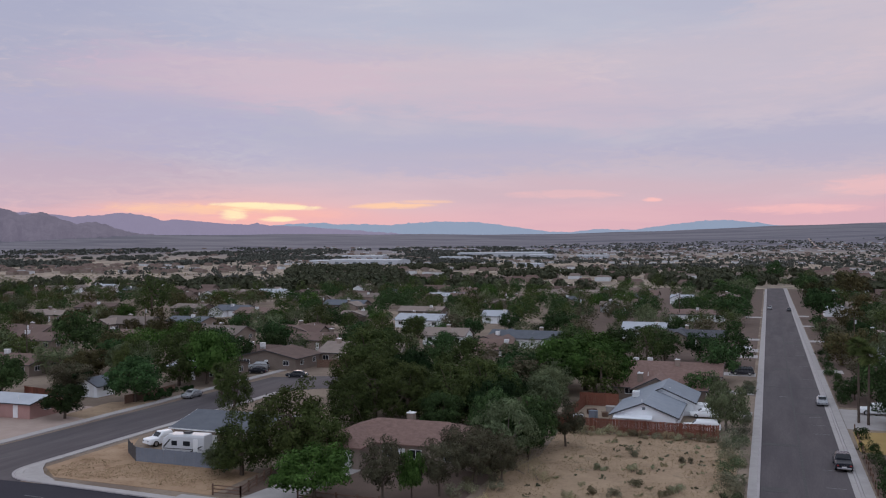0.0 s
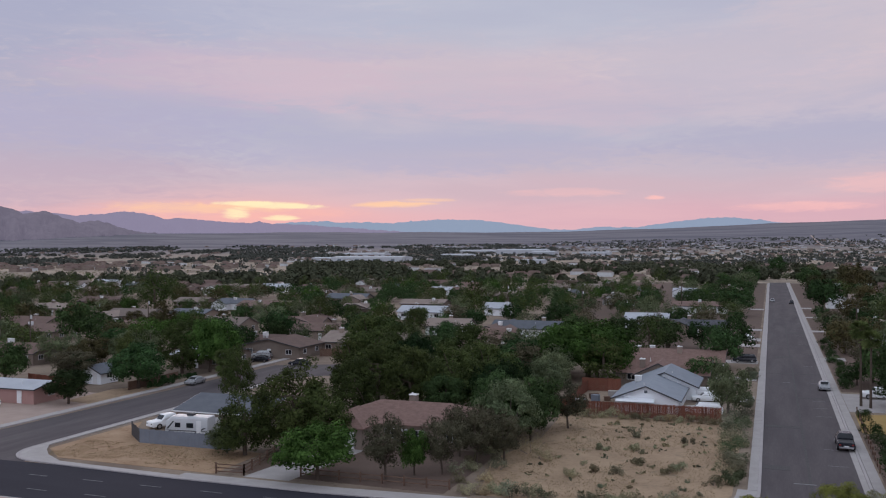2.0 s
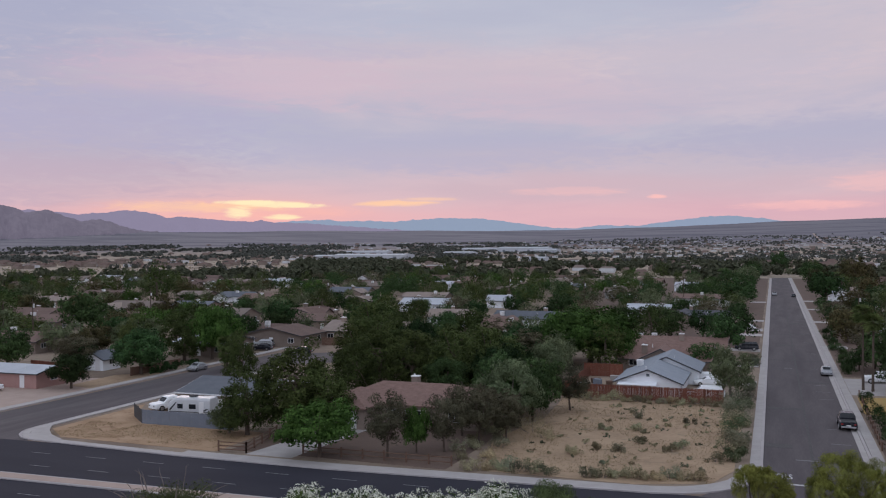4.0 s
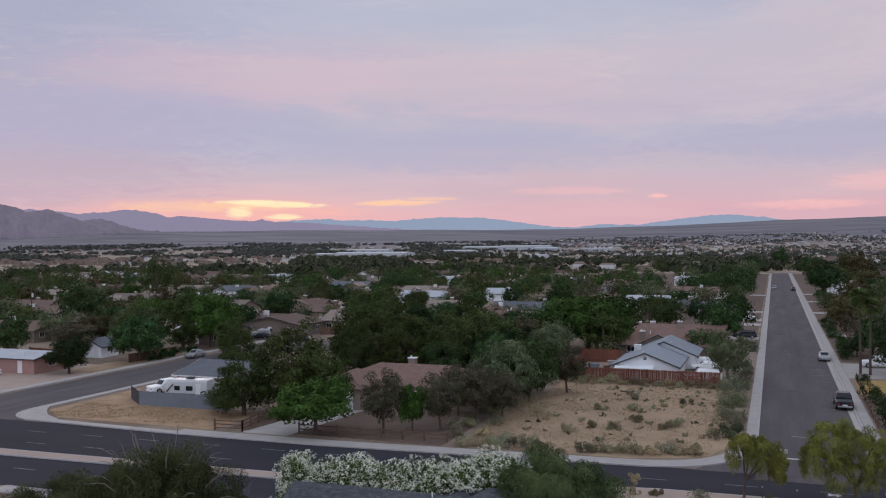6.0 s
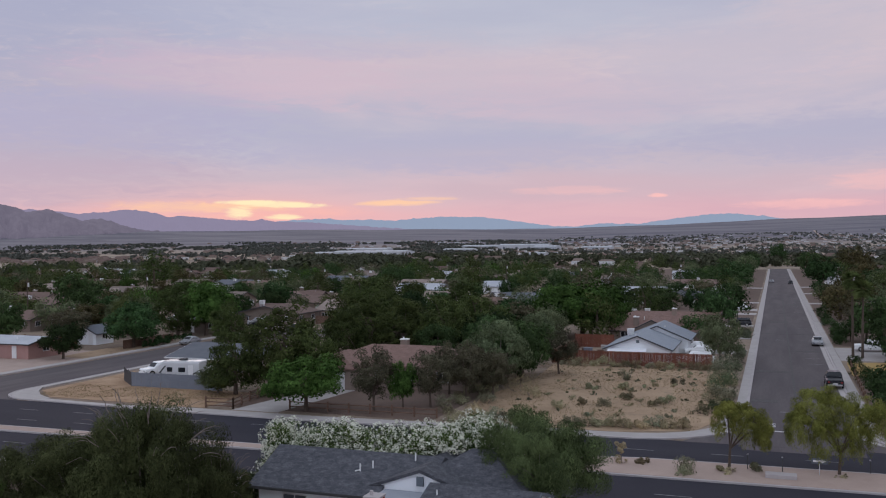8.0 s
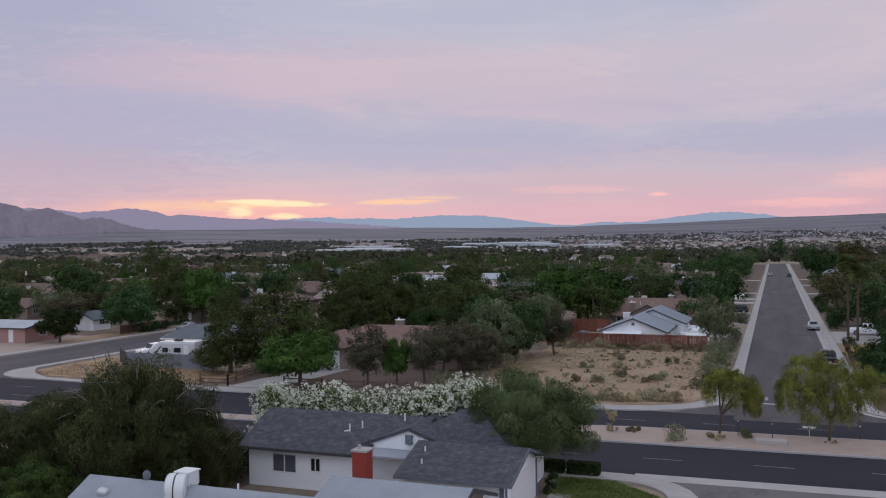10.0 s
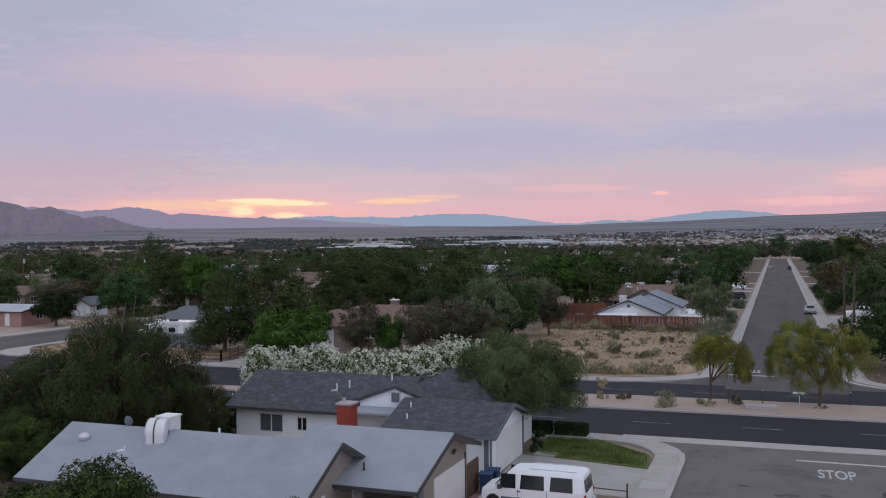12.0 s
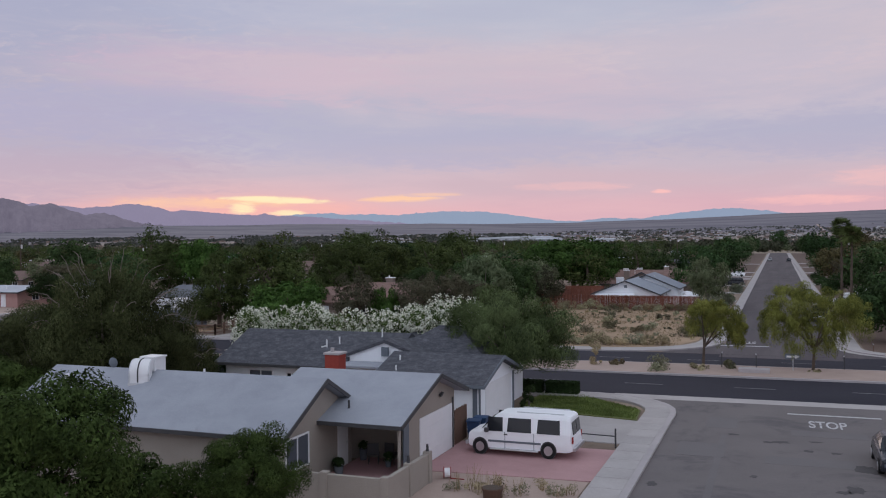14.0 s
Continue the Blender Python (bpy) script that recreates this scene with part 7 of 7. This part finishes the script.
def pole(x, y, h, label="brown wooden utility pole with crossarm"):
    s = thing("utility_pole", pose(x, y, 0), label, "pole")
    bm = bmesh.new()
    tube(bm, (0, 0, -0.2), (0, 0, h), 0.16, 0.11, 9)
    part("shaft", bm, "bark", s)
    bm = bmesh.new()
    box(bm, -0.9, 0.9, -0.06, 0.06, h - 0.9, h - 0.76)
    part("crossarm", bm, "bark", s)
    bm = bmesh.new()
    tube(bm, (0.3, 0, h - 1.9), (0.3, 0, h - 1.0), 0.2, 0.2, 10)
    part("transformer", bm, "metal", s)


for x, y, h in ((-154.1, 153.5, 11.0), (-176.4, 221.2, 9.5), (-150, 285, 10), (-60, 300, 10), (19.5, 235, 10), (-95, 330, 10), (-30, 330, 10.5)):
    pole(x, y, h)


# ---- vehicles ----
def wheels(car, xs, half, r, rim="chrome"):
    for x in xs:
        for s in (-1, 1):
            bm = bmesh.new()
            bmesh.ops.create_cone(bm, cap_ends=True, segments=22, radius1=r, radius2=r, depth=0.24, matrix=Matrix.Translation((x, s * (half - 0.1), r)) @ pose(0, 0, 0, 90))
            w = part("wheel", bm, "tyre", car)
            bm = bmesh.new()
            bmesh.ops.create_cone(bm, cap_ends=True, segments=18, radius1=r * 0.6, radius2=r * 0.6, depth=0.02, matrix=Matrix.Translation((x, s * (half + 0.03), r)) @ pose(0, 0, 0, 90))
            part("rim", bm, rim, w)


def loft(sections, bevel=0.0):
    """A body from cross sections (x, half width low, half width high, z low, z high), joined along x and rounded at the shoulders."""
    bm = bmesh.new()
    rings = []
    for x, wl, wh, zl, zh in sections:
        m = (zl + zh) / 2
        pts = [(-wl * 0.96, zl), (-wl, zl + (m - zl) * 0.4), (-wl, m), (-wh, zh - (zh - zl) * 0.12), (-wh * 0.88, zh), (wh * 0.88, zh), (wh, zh - (zh - zl) * 0.12), (wl, m), (wl, zl + (m - zl) * 0.4), (wl * 0.96, zl)]
        rings.append([bm.verts.new((x, y, z)) for y, z in pts])
    for a, b in zip(rings, rings[1:]):
        for i in range(len(a)):
            j = (i + 1) % len(a)
            bm.faces.new((a[i], a[j], b[j], b[i]))
    bm.faces.new(rings[0])
    bm.faces.new(rings[-1][::-1])
    bmesh.ops.recalc_face_normals(bm, faces=bm.faces)
    return bm


def side_glass(car, body, panes, half, top, z0, z1, tilt=0.08):
    for x0, x1 in panes:
        for s in (-1, 1):
            bm = bmesh.new()
            v = [(x0, s * (half + 0.012), z0), (x1, s * (half + 0.012), z0), (x1 - 0.04, s * (top + 0.012), z1), (x0 + 0.04, s * (top + 0.012), z1)]
            w = [(x, y - s * 0.05, z) for x, y, z in v]
            vs = [bm.verts.new(p) for p in v + w]
            for q in ((0, 1, 2, 3), (7, 6, 5, 4), (0, 4, 5, 1), (1, 5, 6, 2), (2, 6, 7, 3), (3, 7, 4, 0)):
                bm.faces.new([vs[k] for k in q])
            bmesh.ops.recalc_face_normals(bm, faces=bm.faces)
            part("window", bm, "glass", body)


def van():
    """Full-size white passenger van; its nose points along -x."""
    c = thing("van", pose(-7.3, 42.1, 0.045) @ Matrix.Diagonal((0.94, 1, 1.02, 1)), "white full-size passenger van on the pink driveway", "van")
    bm = loft([(-2.72, 0.78, 0.7, 0.45, 0.8), (-2.66, 0.92, 0.86, 0.34, 0.96), (-2.3, 0.98, 0.92, 0.3, 1.06), (-1.95, 1.0, 0.93, 0.3, 1.14), (-1.3, 1.0, 0.84, 0.3, 1.78), (-1.05, 1.0, 0.84, 0.3, 1.88), (0.0, 1.0, 0.85, 0.3, 1.94), (1.4, 1.0, 0.85, 0.3, 1.95),
               (2.35, 1.0, 0.84, 0.3, 1.92), (2.56, 0.99, 0.82, 0.34, 1.84), (2.66, 0.97, 0.84, 0.4, 1.05), (2.7, 0.95, 0.85, 0.42, 0.95)])
    bmesh.ops.bevel(bm, geom=[e for e in bm.edges if e.calc_face_angle(0.0) > 0.35], offset=0.035, segments=2, affect="EDGES")
    b = part("body", bm, "car_white", c)
    side_glass(c, b, [(-1.66, -0.84), (-0.62, 0.62), (0.9, 2.06)], 1.0, 0.862, 1.1, 1.72)
    bm = bmesh.new()
    prism(bm, [(-1.96, 1.16), (-1.36, 1.74), (-1.33, 1.71), (-1.93, 1.13)], -0.8, 0.8, "y")
    bmesh.ops.translate(bm, verts=bm.verts, vec=(-0.02, 0, 0.02))
    part("windscreen", bm, "glass", b)
    for y0, y1 in ((-0.76, -0.05), (0.05, 0.76)):
        bm = bmesh.new()
        prism(bm, [(2.665, 1.1), (2.685, 1.1), (2.61, 1.66), (2.58, 1.66)], y0, y1, "y")
        part("rear_window", bm, "glass", b)
    for x0, x1, n in ((-2.82, -2.66, "front_bumper"), (2.68, 2.84, "rear_bumper")):
        bm = bmesh.new()
        box(bm, x0, x1, -0.98, 0.98, 0.4, 0.58, 0.04)
        part(n, bm, "chrome", b)
    for s in (-1, 1):
        bm = bmesh.new()
        box(bm, 2.64, 2.71, s * 0.93 - 0.08, s * 0.93 + 0.06, 0.75, 1.05, 0.02)
        part("tail_light", bm, "red_lamp", b)
        bm = bmesh.new()
        box(bm, -2.74, -2.66, s * 0.7 - 0.14, s * 0.7 + 0.14, 0.64, 0.82, 0.02)
        part("headlight", bm, "glass_pale", b)
        bm = bmesh.new()
        box(bm, -1.6, 1.1, s * 1.005 - 0.015, s * 1.005 + 0.015, 0.6, 0.69)
        part("side_moulding", bm, "trim_gray", b)
        bm = bmesh.new()
        box(bm, -1.75, -1.55, s * 1.12 - 0.09, s * 1.12 + 0.09, 1.06, 1.26, 0.03)
        part("mirror", bm, "trim_dark", b)
        bm = bmesh.new()
        box(bm, -0.78, -0.6, s * 1.0 - 0.02, s * 1.0 + 0.03, 0.95, 1.0)
        part("door_handle", bm, "trim_dark", b)
        bm = bmesh.new()
        box(bm, -1.5, 0.98, s * 1.03 - 0.07, s * 1.03 + 0.07, 0.26, 0.33, 0.02)
        part("running_board", bm, "metal", b, "silver running board")
        for x in (-0.73, 0.75):
            bm = bmesh.new()
            box(bm, x - 0.012, x + 0.012, s * 1.003 - 0.008, s * 1.003 + 0.008, 0.34, 1.08)
            part("door_gap", bm, "trim_gray", b)
        for x in (-2.02, 1.48):
            bm = bmesh.new()
            bmesh.ops.create_cone(bm, cap_ends=True, segments=24, radius1=0.4, radius2=0.4, depth=0.04, matrix=Matrix.Translation((x, s * 0.99, 0.38)) @ pose(0, 0, 0, 90))
            part("wheel_arch", bm, "trim_dark", b)
    bm = bmesh.new()
    for i in range(4):
        box(bm, -2.735, -2.67, -0.5, 0.5, 0.62 + 0.06 * i, 0.65 + 0.06 * i)
    part("grille", bm, "chrome", b)
    for y in (-0.62, 0.62):
        bm = bmesh.new()
        tube(bm, (-0.2, y, 1.97), (2.2, y, 1.96), 0.022, 0.022, 6)
        part("roof_rail", bm, "metal", b)
    wheels(c, (-2.02, 1.48), 1.0, 0.36)
    return c


van()


def car(m, paint, label, kind="sedan"):
    c = thing("car" if kind != "pickup" else "pickup", m, label, "car" if kind != "pickup" else "pickup truck", "parked vehicles")
    if kind == "sedan":
        low = [(-2.25, 0.72, 0.66, 0.35, 0.68), (-2.1, 0.86, 0.8, 0.25, 0.78), (-1.0, 0.89, 0.84, 0.22, 0.92), (0.0, 0.9, 0.85, 0.22, 0.96), (1.2, 0.9, 0.84, 0.22, 0.98), (2.05, 0.86, 0.8, 0.25, 0.94), (2.22, 0.76, 0.7, 0.35, 0.85)]
        cab = [(-1.0, 0.82, 0.78, 0.88, 0.94), (-0.35, 0.8, 0.64, 0.9, 1.42), (0.7, 0.8, 0.63, 0.9, 1.44), (1.3, 0.8, 0.66, 0.92, 1.25), (1.7, 0.78, 0.74, 0.92, 0.98)]
        panes, z0, z1, xs, r = [(-0.5, 0.25), (0.32, 1.0)], 1.0, 1.34, (-1.35, 1.35), 0.32
    elif kind == "suv":
        low = [(-2.35, 0.8, 0.72, 0.4, 0.9), (-2.2, 0.93, 0.86, 0.3, 1.0), (-1.0, 0.95, 0.9, 0.28, 1.08), (1.2, 0.95, 0.9, 0.28, 1.1), (2.2, 0.93, 0.88, 0.3, 1.1), (2.35, 0.85, 0.8, 0.4, 1.0)]
        cab = [(-1.15, 0.88, 0.84, 1.02, 1.1), (-0.55, 0.86, 0.72, 1.05, 1.72), (1.9, 0.86, 0.72, 1.05, 1.74), (2.25, 0.84, 0.76, 1.05, 1.15)]
        panes, z0, z1, xs, r = [(-0.6, 0.2), (0.3, 1.1), (1.2, 1.85)], 1.16, 1.6, (-1.4, 1.45), 0.37
    else:
        low = [(-2.85, 0.82, 0.74, 0.45, 0.95), (-2.7, 0.97, 0.92, 0.35, 1.08), (-1.5, 0.99, 0.94, 0.33, 1.14), (0.6, 0.99, 0.94, 0.33, 1.12), (2.75, 0.98, 0.93, 0.38, 1.1), (2.85, 0.94, 0.9, 0.45, 1.05)]
        cab = [(-1.45, 0.92, 0.88, 1.06, 1.14), (-0.8, 0.9, 0.74, 1.08, 1.82), (0.75, 0.9, 0.74, 1.08, 1.84), (0.95, 0.9, 0.8, 1.08, 1.3)]
        panes, z0, z1, xs, r = [(-0.9, -0.1), (0.0, 0.7)], 1.2, 1.68, (-1.85, 1.75), 0.4
    b = part("body", loft(low), paint, c)
    k = part("cabin", loft(cab), paint, c)
    side_glass(c, k, panes, cab[1][1] - 0.05, cab[1][2] + 0.0, z0, z1)
    for (xa, za), (xb, zb) in (((cab[0][0], cab[0][4]), (cab[1][0], cab[1][4])), ((cab[-1][0], cab[-1][4]), (cab[-2][0], cab[-2][4]))):
        s = 0.03 if xa > xb else -0.03
        p0, p1 = (xa + (xb - xa) * 0.12, za + (zb - za) * 0.12), (xa + (xb - xa) * 0.86, za + (zb - za) * 0.86)
        bm = bmesh.new()
        prism(bm, [(p0[0] + s, p0[1] + 0.02), (p1[0] + s, p1[1] + 0.02), (p1[0] - s, p1[1] - 0.02), (p0[0] - s, p0[1] - 0.02)], -cab[1][2] * 0.9, cab[1][2] * 0.9, "y")
        part("windscreen" if s < 0 else "rear_window", bm, "glass", k)
    if kind == "pickup":
        bm = bmesh.new()
        box(bm, 1.0, 2.7, -0.8, 0.8, 1.06, 1.125)
        part("bed_liner", bm, "trim_dark", b)
    e0, e1 = low[0][0], low[-1][0]
    for s in (-1, 1):
        bm = bmesh.new()
        box(bm, e1 - 0.06, e1 + 0.02, s * 0.7 - 0.12, s * 0.7 + 0.12, low[-1][4] - 0.3, low[-1][4] - 0.12, 0.02)
        part("tail_light", bm, "red_lamp", b)
        bm = bmesh.new()
        box(bm, e0 - 0.02, e0 + 0.06, s * 0.6 - 0.14, s * 0.6 + 0.14, low[0][4] - 0.22, low[0][4] - 0.08, 0.02)
        part("headlight", bm, "glass_pale", b)
    bm = bmesh.new()
    box(bm, e1 - 0.02, e1 + 0.06, -0.8, 0.8, 0.42, 0.6, 0.02)
    part("bumper", bm, "trim_dark" if kind != "pickup" else "chrome", b)
    bm = bmesh.new()
    box(bm, e1 + 0.03, e1 + 0.07, -0.26, 0.26, 0.62, 0.76)
    part("number_plate", bm, "white", b)
    wheels(c, xs, low[2][1], r)
    return c


car(pose(8.6, 118.2, 0.03, 0, 0, -90), "car_black", "black pickup truck parked at the kerb", "pickup")
car(pose(8.65, 163.6, 0.03, 0, 0, 90), "car_silver", "silver sedan parked at the kerb")
car(pose(-97.6, 135.4, 0.03, 0, 0, 92), "car_silver", "pale silver sedan parked at the kerb")
car(pose(-9.0, 134.6, 0.03, 0, 0, 2) @ Matrix.Diagonal((1.15, 1, 0.98, 1)), "car_white", "white long van-bodied suv behind the fence", "suv")
car(pose(-9.3, 145.6, 0.03, 0, 0, 8), "car_white", "white sedan on the driveway")
car(pose(-10.3, 150.6, 0.03, 0, 0, 5), "car_white", "white sedan on the driveway")
car(pose(-115.5, 106.0, 0.03, 0, 0, 185), "car_white", "white suv in the dirt yard", "suv")
car(pose(-103.0, 166.0, 0.03, 0, 0, 8), "car_black", "dark blue sedan on the driveway")
car(pose(-106.0, 171.5, 0.03, 0, 0, 8), "car_silver", "silver suv on the driveway", "suv")
car(pose(-92.0, 163.5, 0.03, 0, 0, 10), "car_black", "dark sedan at the end of the street")
car(pose(16.5, 156.5, 0.04, 0, 0, 2), "car_white", "white pickup truck on the driveway", "pickup")
car(pose(8.85, 44.6, 0.03, 0, 0, 90), "car_black", "dark gray sedan parked at the kerb")
car(pose(0.6, 402.0, 0.03, 0, 0, 90), "car_silver", "silver sedan parked at the far kerb")
car(pose(8.0, 392.0, 0.03, 0, 0, 90), "car_black", "dark sedan parked at the far kerb")
car(pose(-6.2, 242.4, 0.06, 0, 0, 2), "car_white", "white sedan on the driveway")
car(pose(-5.0, 196.0, 0.03, 0, 0, 2), "car_black", "dark sedan on the driveway", "suv")


def trailer():
    c = thing("travel_trailer", pose(-71.0, 97.6, 0.1, 0, 0, 6) @ Matrix.Diagonal((0.98, 0.9, 0.92, 1)), "white travel trailer with black windows in the fenced yard", "trailer")
    bm = loft([(-3.1, 1.1, 1.0, 0.75, 1.5), (-2.9, 1.18, 1.12, 0.5, 2.3), (-2.2, 1.2, 1.16, 0.5, 2.92), (2.95, 1.2, 1.16, 0.5, 2.98), (3.15, 1.2, 1.16, 0.5, 2.9)])
    b = part("body", bm, "trailer_shell", c)
    for p in ([(-2.9, 1.2), (-1.9, 2.3), (-1.7, 2.3), (-2.6, 1.2)], [(0.9, 0.6), (2.6, 1.5), (3.0, 1.5), (1.4, 0.6)]):
        bm = bmesh.new()
        prism(bm, p, -1.235, -1.18, "y")
        part("decal", bm, "trim_dark", b)
    for x, w in ((-1.2, 0.8), (0.6, 1.0)):
        bm = bmesh.new()
        box(bm, x - w / 2, x + w / 2, -1.25, -1.16, 1.45, 2.1, 0.03)
        part("window", bm, "glass", b)
    bm = bmesh.new()
    box(bm, 1.55, 2.25, -1.24, -1.16, 0.7, 2.45, 0.03)
    part("door", bm, "white", b)
    bm = bmesh.new()
    box(bm, -2.9, 2.9, -1.23, -1.17, 0.95, 1.05)
    part("stripe", bm, "trim_dark", b)
    bm = bmesh.new()
    box(bm, -0.3, 0.7, -0.4, 0.4, 2.98, 3.25, 0.05)
    part("air_conditioner", bm, "trim_dark", b)
    wheels(c, (-0.2, 0.65), 1.2, 0.34)


trailer()
car(pose(-78.0, 102.2, 0.03, 0, 0, 68), "car_white", "white pickup truck beside the trailer", "pickup")


# ---- the town and the plain behind ----
def spot(rng, near, far, left, right):
    """A place between two distances and two azimuths (degrees from +y, to the right)."""
    d, a = rng.uniform(near, far), radians(rng.uniform(left, right))
    return d * math.sin(a), d * math.cos(a)


def far_town():
    rng = np.random.default_rng(21)
    # trees: the quarter's end, a grove in the middle, few on the open fields, long belts behind
    # nearest, farthest, azimuths, how many, how patchy, radius, height, leaves each
    zones = [(520, 660, -50, 9, 330, -0.3, 2.4, 5.6, 4.5, 10.0, 70), (650, 1150, -30, -13, 400, -0.05, 2.8, 5.4, 5.0, 9.0, 56), (640, 1000, -13, 9, 170, 0.0, 3.0, 5.5, 4.5, 8.5, 44), (700, 1350, -50, -31, 90, 0.1, 2.0, 4.5, 3.0, 7.0, 30),
             (1450, 2700, -50, -13, 4200, 0.02, 2.4, 5.4, 4.0, 7.0, 10), (1000, 3000, -14, 9, 3600, -0.12, 1.6, 3.8, 2.6, 5.2, 8), (640, 1500, -50, 9, 2600, -0.4, 0.5, 1.3, 0.5, 1.2, 5)]
    vs, fs, ms, n = [], [], [], 0
    for near, far, left, right, share, edge, r0, r1, h0, h1, k in zones:
        got = 0
        while got < share:
            x, y = spot(rng, near, far, left, right)
            p = noise.noise(Vector((x * 0.006, y * 0.004, 2.0))) + 0.4 * noise.noise(Vector((x * 0.03, y * 0.02, 5.0)))
            if (-14 < x < 16 and y < 632) or p < edge:
                continue
            got += 1
            r, h = rng.uniform(r0, r1), rng.uniform(h0, h1)
            c = rng.normal(size=(k, 3))
            c /= np.linalg.norm(c, axis=1, keepdims=True)
            lump = c.copy()
            c = c * rng.uniform(0.6, 1.0, (k, 1)) * np.array([r, r, h / 2]) + np.array([x, y, h / 2])
            face = lump + rng.normal(size=(k, 3)) * 0.35
            d = np.cross(face, rng.normal(size=(k, 3)))
            d /= np.linalg.norm(d, axis=1, keepdims=True) + 1e-9
            s = np.cross(d, face)
            s /= np.linalg.norm(s, axis=1, keepdims=True) + 1e-9
            sz = r * (0.34 if k > 25 else 0.6)
            q = np.stack([c - d * sz, c + s * sz * 0.8, c + d * sz, c - s * sz * 0.8], 1).reshape(-1, 3)
            q[:, 2] = np.maximum(q[:, 2], 0) + rise(q[:, 0], q[:, 1])
            vs.append(q)
            fs.append(np.arange(k * 4).reshape(-1, 4) + n)
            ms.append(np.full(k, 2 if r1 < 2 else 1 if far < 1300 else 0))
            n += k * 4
    me = fast_mesh("far_trees", np.concatenate(vs), np.concatenate(fs), ["leaf_far_hazy", "leaf_mid_hazy", "scrub"])
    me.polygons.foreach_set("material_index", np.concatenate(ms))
    tagged(new("far_trees", me), "dark tree belts and scrub across the distant town", "trees", kind="stuff")
    # houses: walls and pitched roofs
    blocks = [("far_houses_tan", "stucco_tan", "roof_brown", ((1000, 1500, -50, -31, 90), (600, 1100, -30, 9, 110), (1500, 2700, -50, 9, 260))),
              ("far_houses_pale", "trailer_shell", "roof_tan", ((1050, 1450, -48, -24, 16), (1400, 2800, -30, 9, 420), (620, 1100, -28, 9, 34)))]
    for name, wall, roof, parts in blocks:
        vs, fs, n = [], [], 0
        for near, far, left, right, share in parts:
            for i in range(share):
                x, y = spot(rng, near, far, left, right)
                if -16 < x < 18 and y < 700:
                    continue
                w, d, e, t = rng.uniform(3.5, 6.5), rng.uniform(3, 4.5), rng.uniform(2.4, 3.2), rng.uniform(3.8, 5.0)
                z = float(rise(np.array(x), np.array(y)))
                q = np.array([(-w, -d, 0), (w, -d, 0), (w, d, 0), (-w, d, 0), (-w, -d, e), (w, -d, e), (w, d, e), (-w, d, e), (-w * 0.7, 0, t), (w * 0.7, 0, t)]) + (x, y, z)
                vs.append(q)
                fs += [[n + a for a in f] for f in ((0, 1, 5, 4), (1, 2, 6, 5), (2, 3, 7, 6), (3, 0, 4, 7), (4, 5, 9, 8), (6, 7, 8, 9), (5, 6, 9, 9), (7, 4, 8, 8))]
                n += 10
        me = bpy.data.meshes.new(name)
        me.from_pydata(np.concatenate(vs).tolist(), [], [list(dict.fromkeys(f)) for f in fs])
        me.materials.append(M[wall])
        me.materials.append(M[roof])
        for p in me.polygons:
            if abs(p.normal.z) > 0.2:
                p.material_index = 1
        tagged(new(name, me), "low houses scattered across the distant town", "houses", kind="stuff")
    # long pale sheds and shops
    for x, y, w, d, h in ((-607, 1310, 125, 45, 9), (-700, 1340, 50, 30, 7), (-500, 1850, 110, 40, 12), (-610, 1900, 90, 40, 9), (-420, 1720, 46, 40, 11), (-330, 1780, 60, 30, 8), (-300, 1160, 34, 20, 6), (-760, 1620, 90, 30, 9), (-560, 1600, 60, 30, 8)):
        b = thing("warehouse", pose(x, y, float(rise(np.array(x), np.array(y))) - 0.3), "long pale metal shed in the distant town", "warehouse", "sheds")
        bm = bmesh.new()
        prism(bm, [(-d / 2, 0), (d / 2, 0), (d / 2, h * 0.8), (0, h), (-d / 2, h * 0.8)], -w / 2, w / 2, "x")
        part("shell", bm, "roof_white", b)
        for i in range(4):
            bm = bmesh.new()
            box(bm, -w / 2 + w * (i + 0.4) / 4, -w / 2 + w * (i + 0.6) / 4, -d / 2 - 0.1, -d / 2 + 0.1, 0, h * 0.5)
            part("gate", bm, "trim_gray", b)


far_town()


def far_road():
    """The pale road that climbs the slope beyond the town."""
    bm = bmesh.new()
    prev = None
    for i in range(24):
        y = 1050 + i * 88.0
        x = 118 + 3 * math.sin(i * 0.3)
        z = float(rise(np.array(x), np.array(y))) + 1.6
        a, b = bm.verts.new((x - 2.6, y, z)), bm.verts.new((x + 2.6, y, z))
        if prev:
            bm.faces.new((prev[0], prev[1], b, a))
        prev = (a, b)
    setting("road_far_slope", bm, "median_dirt", "pale straight road climbing the far slope", "road")


far_road()
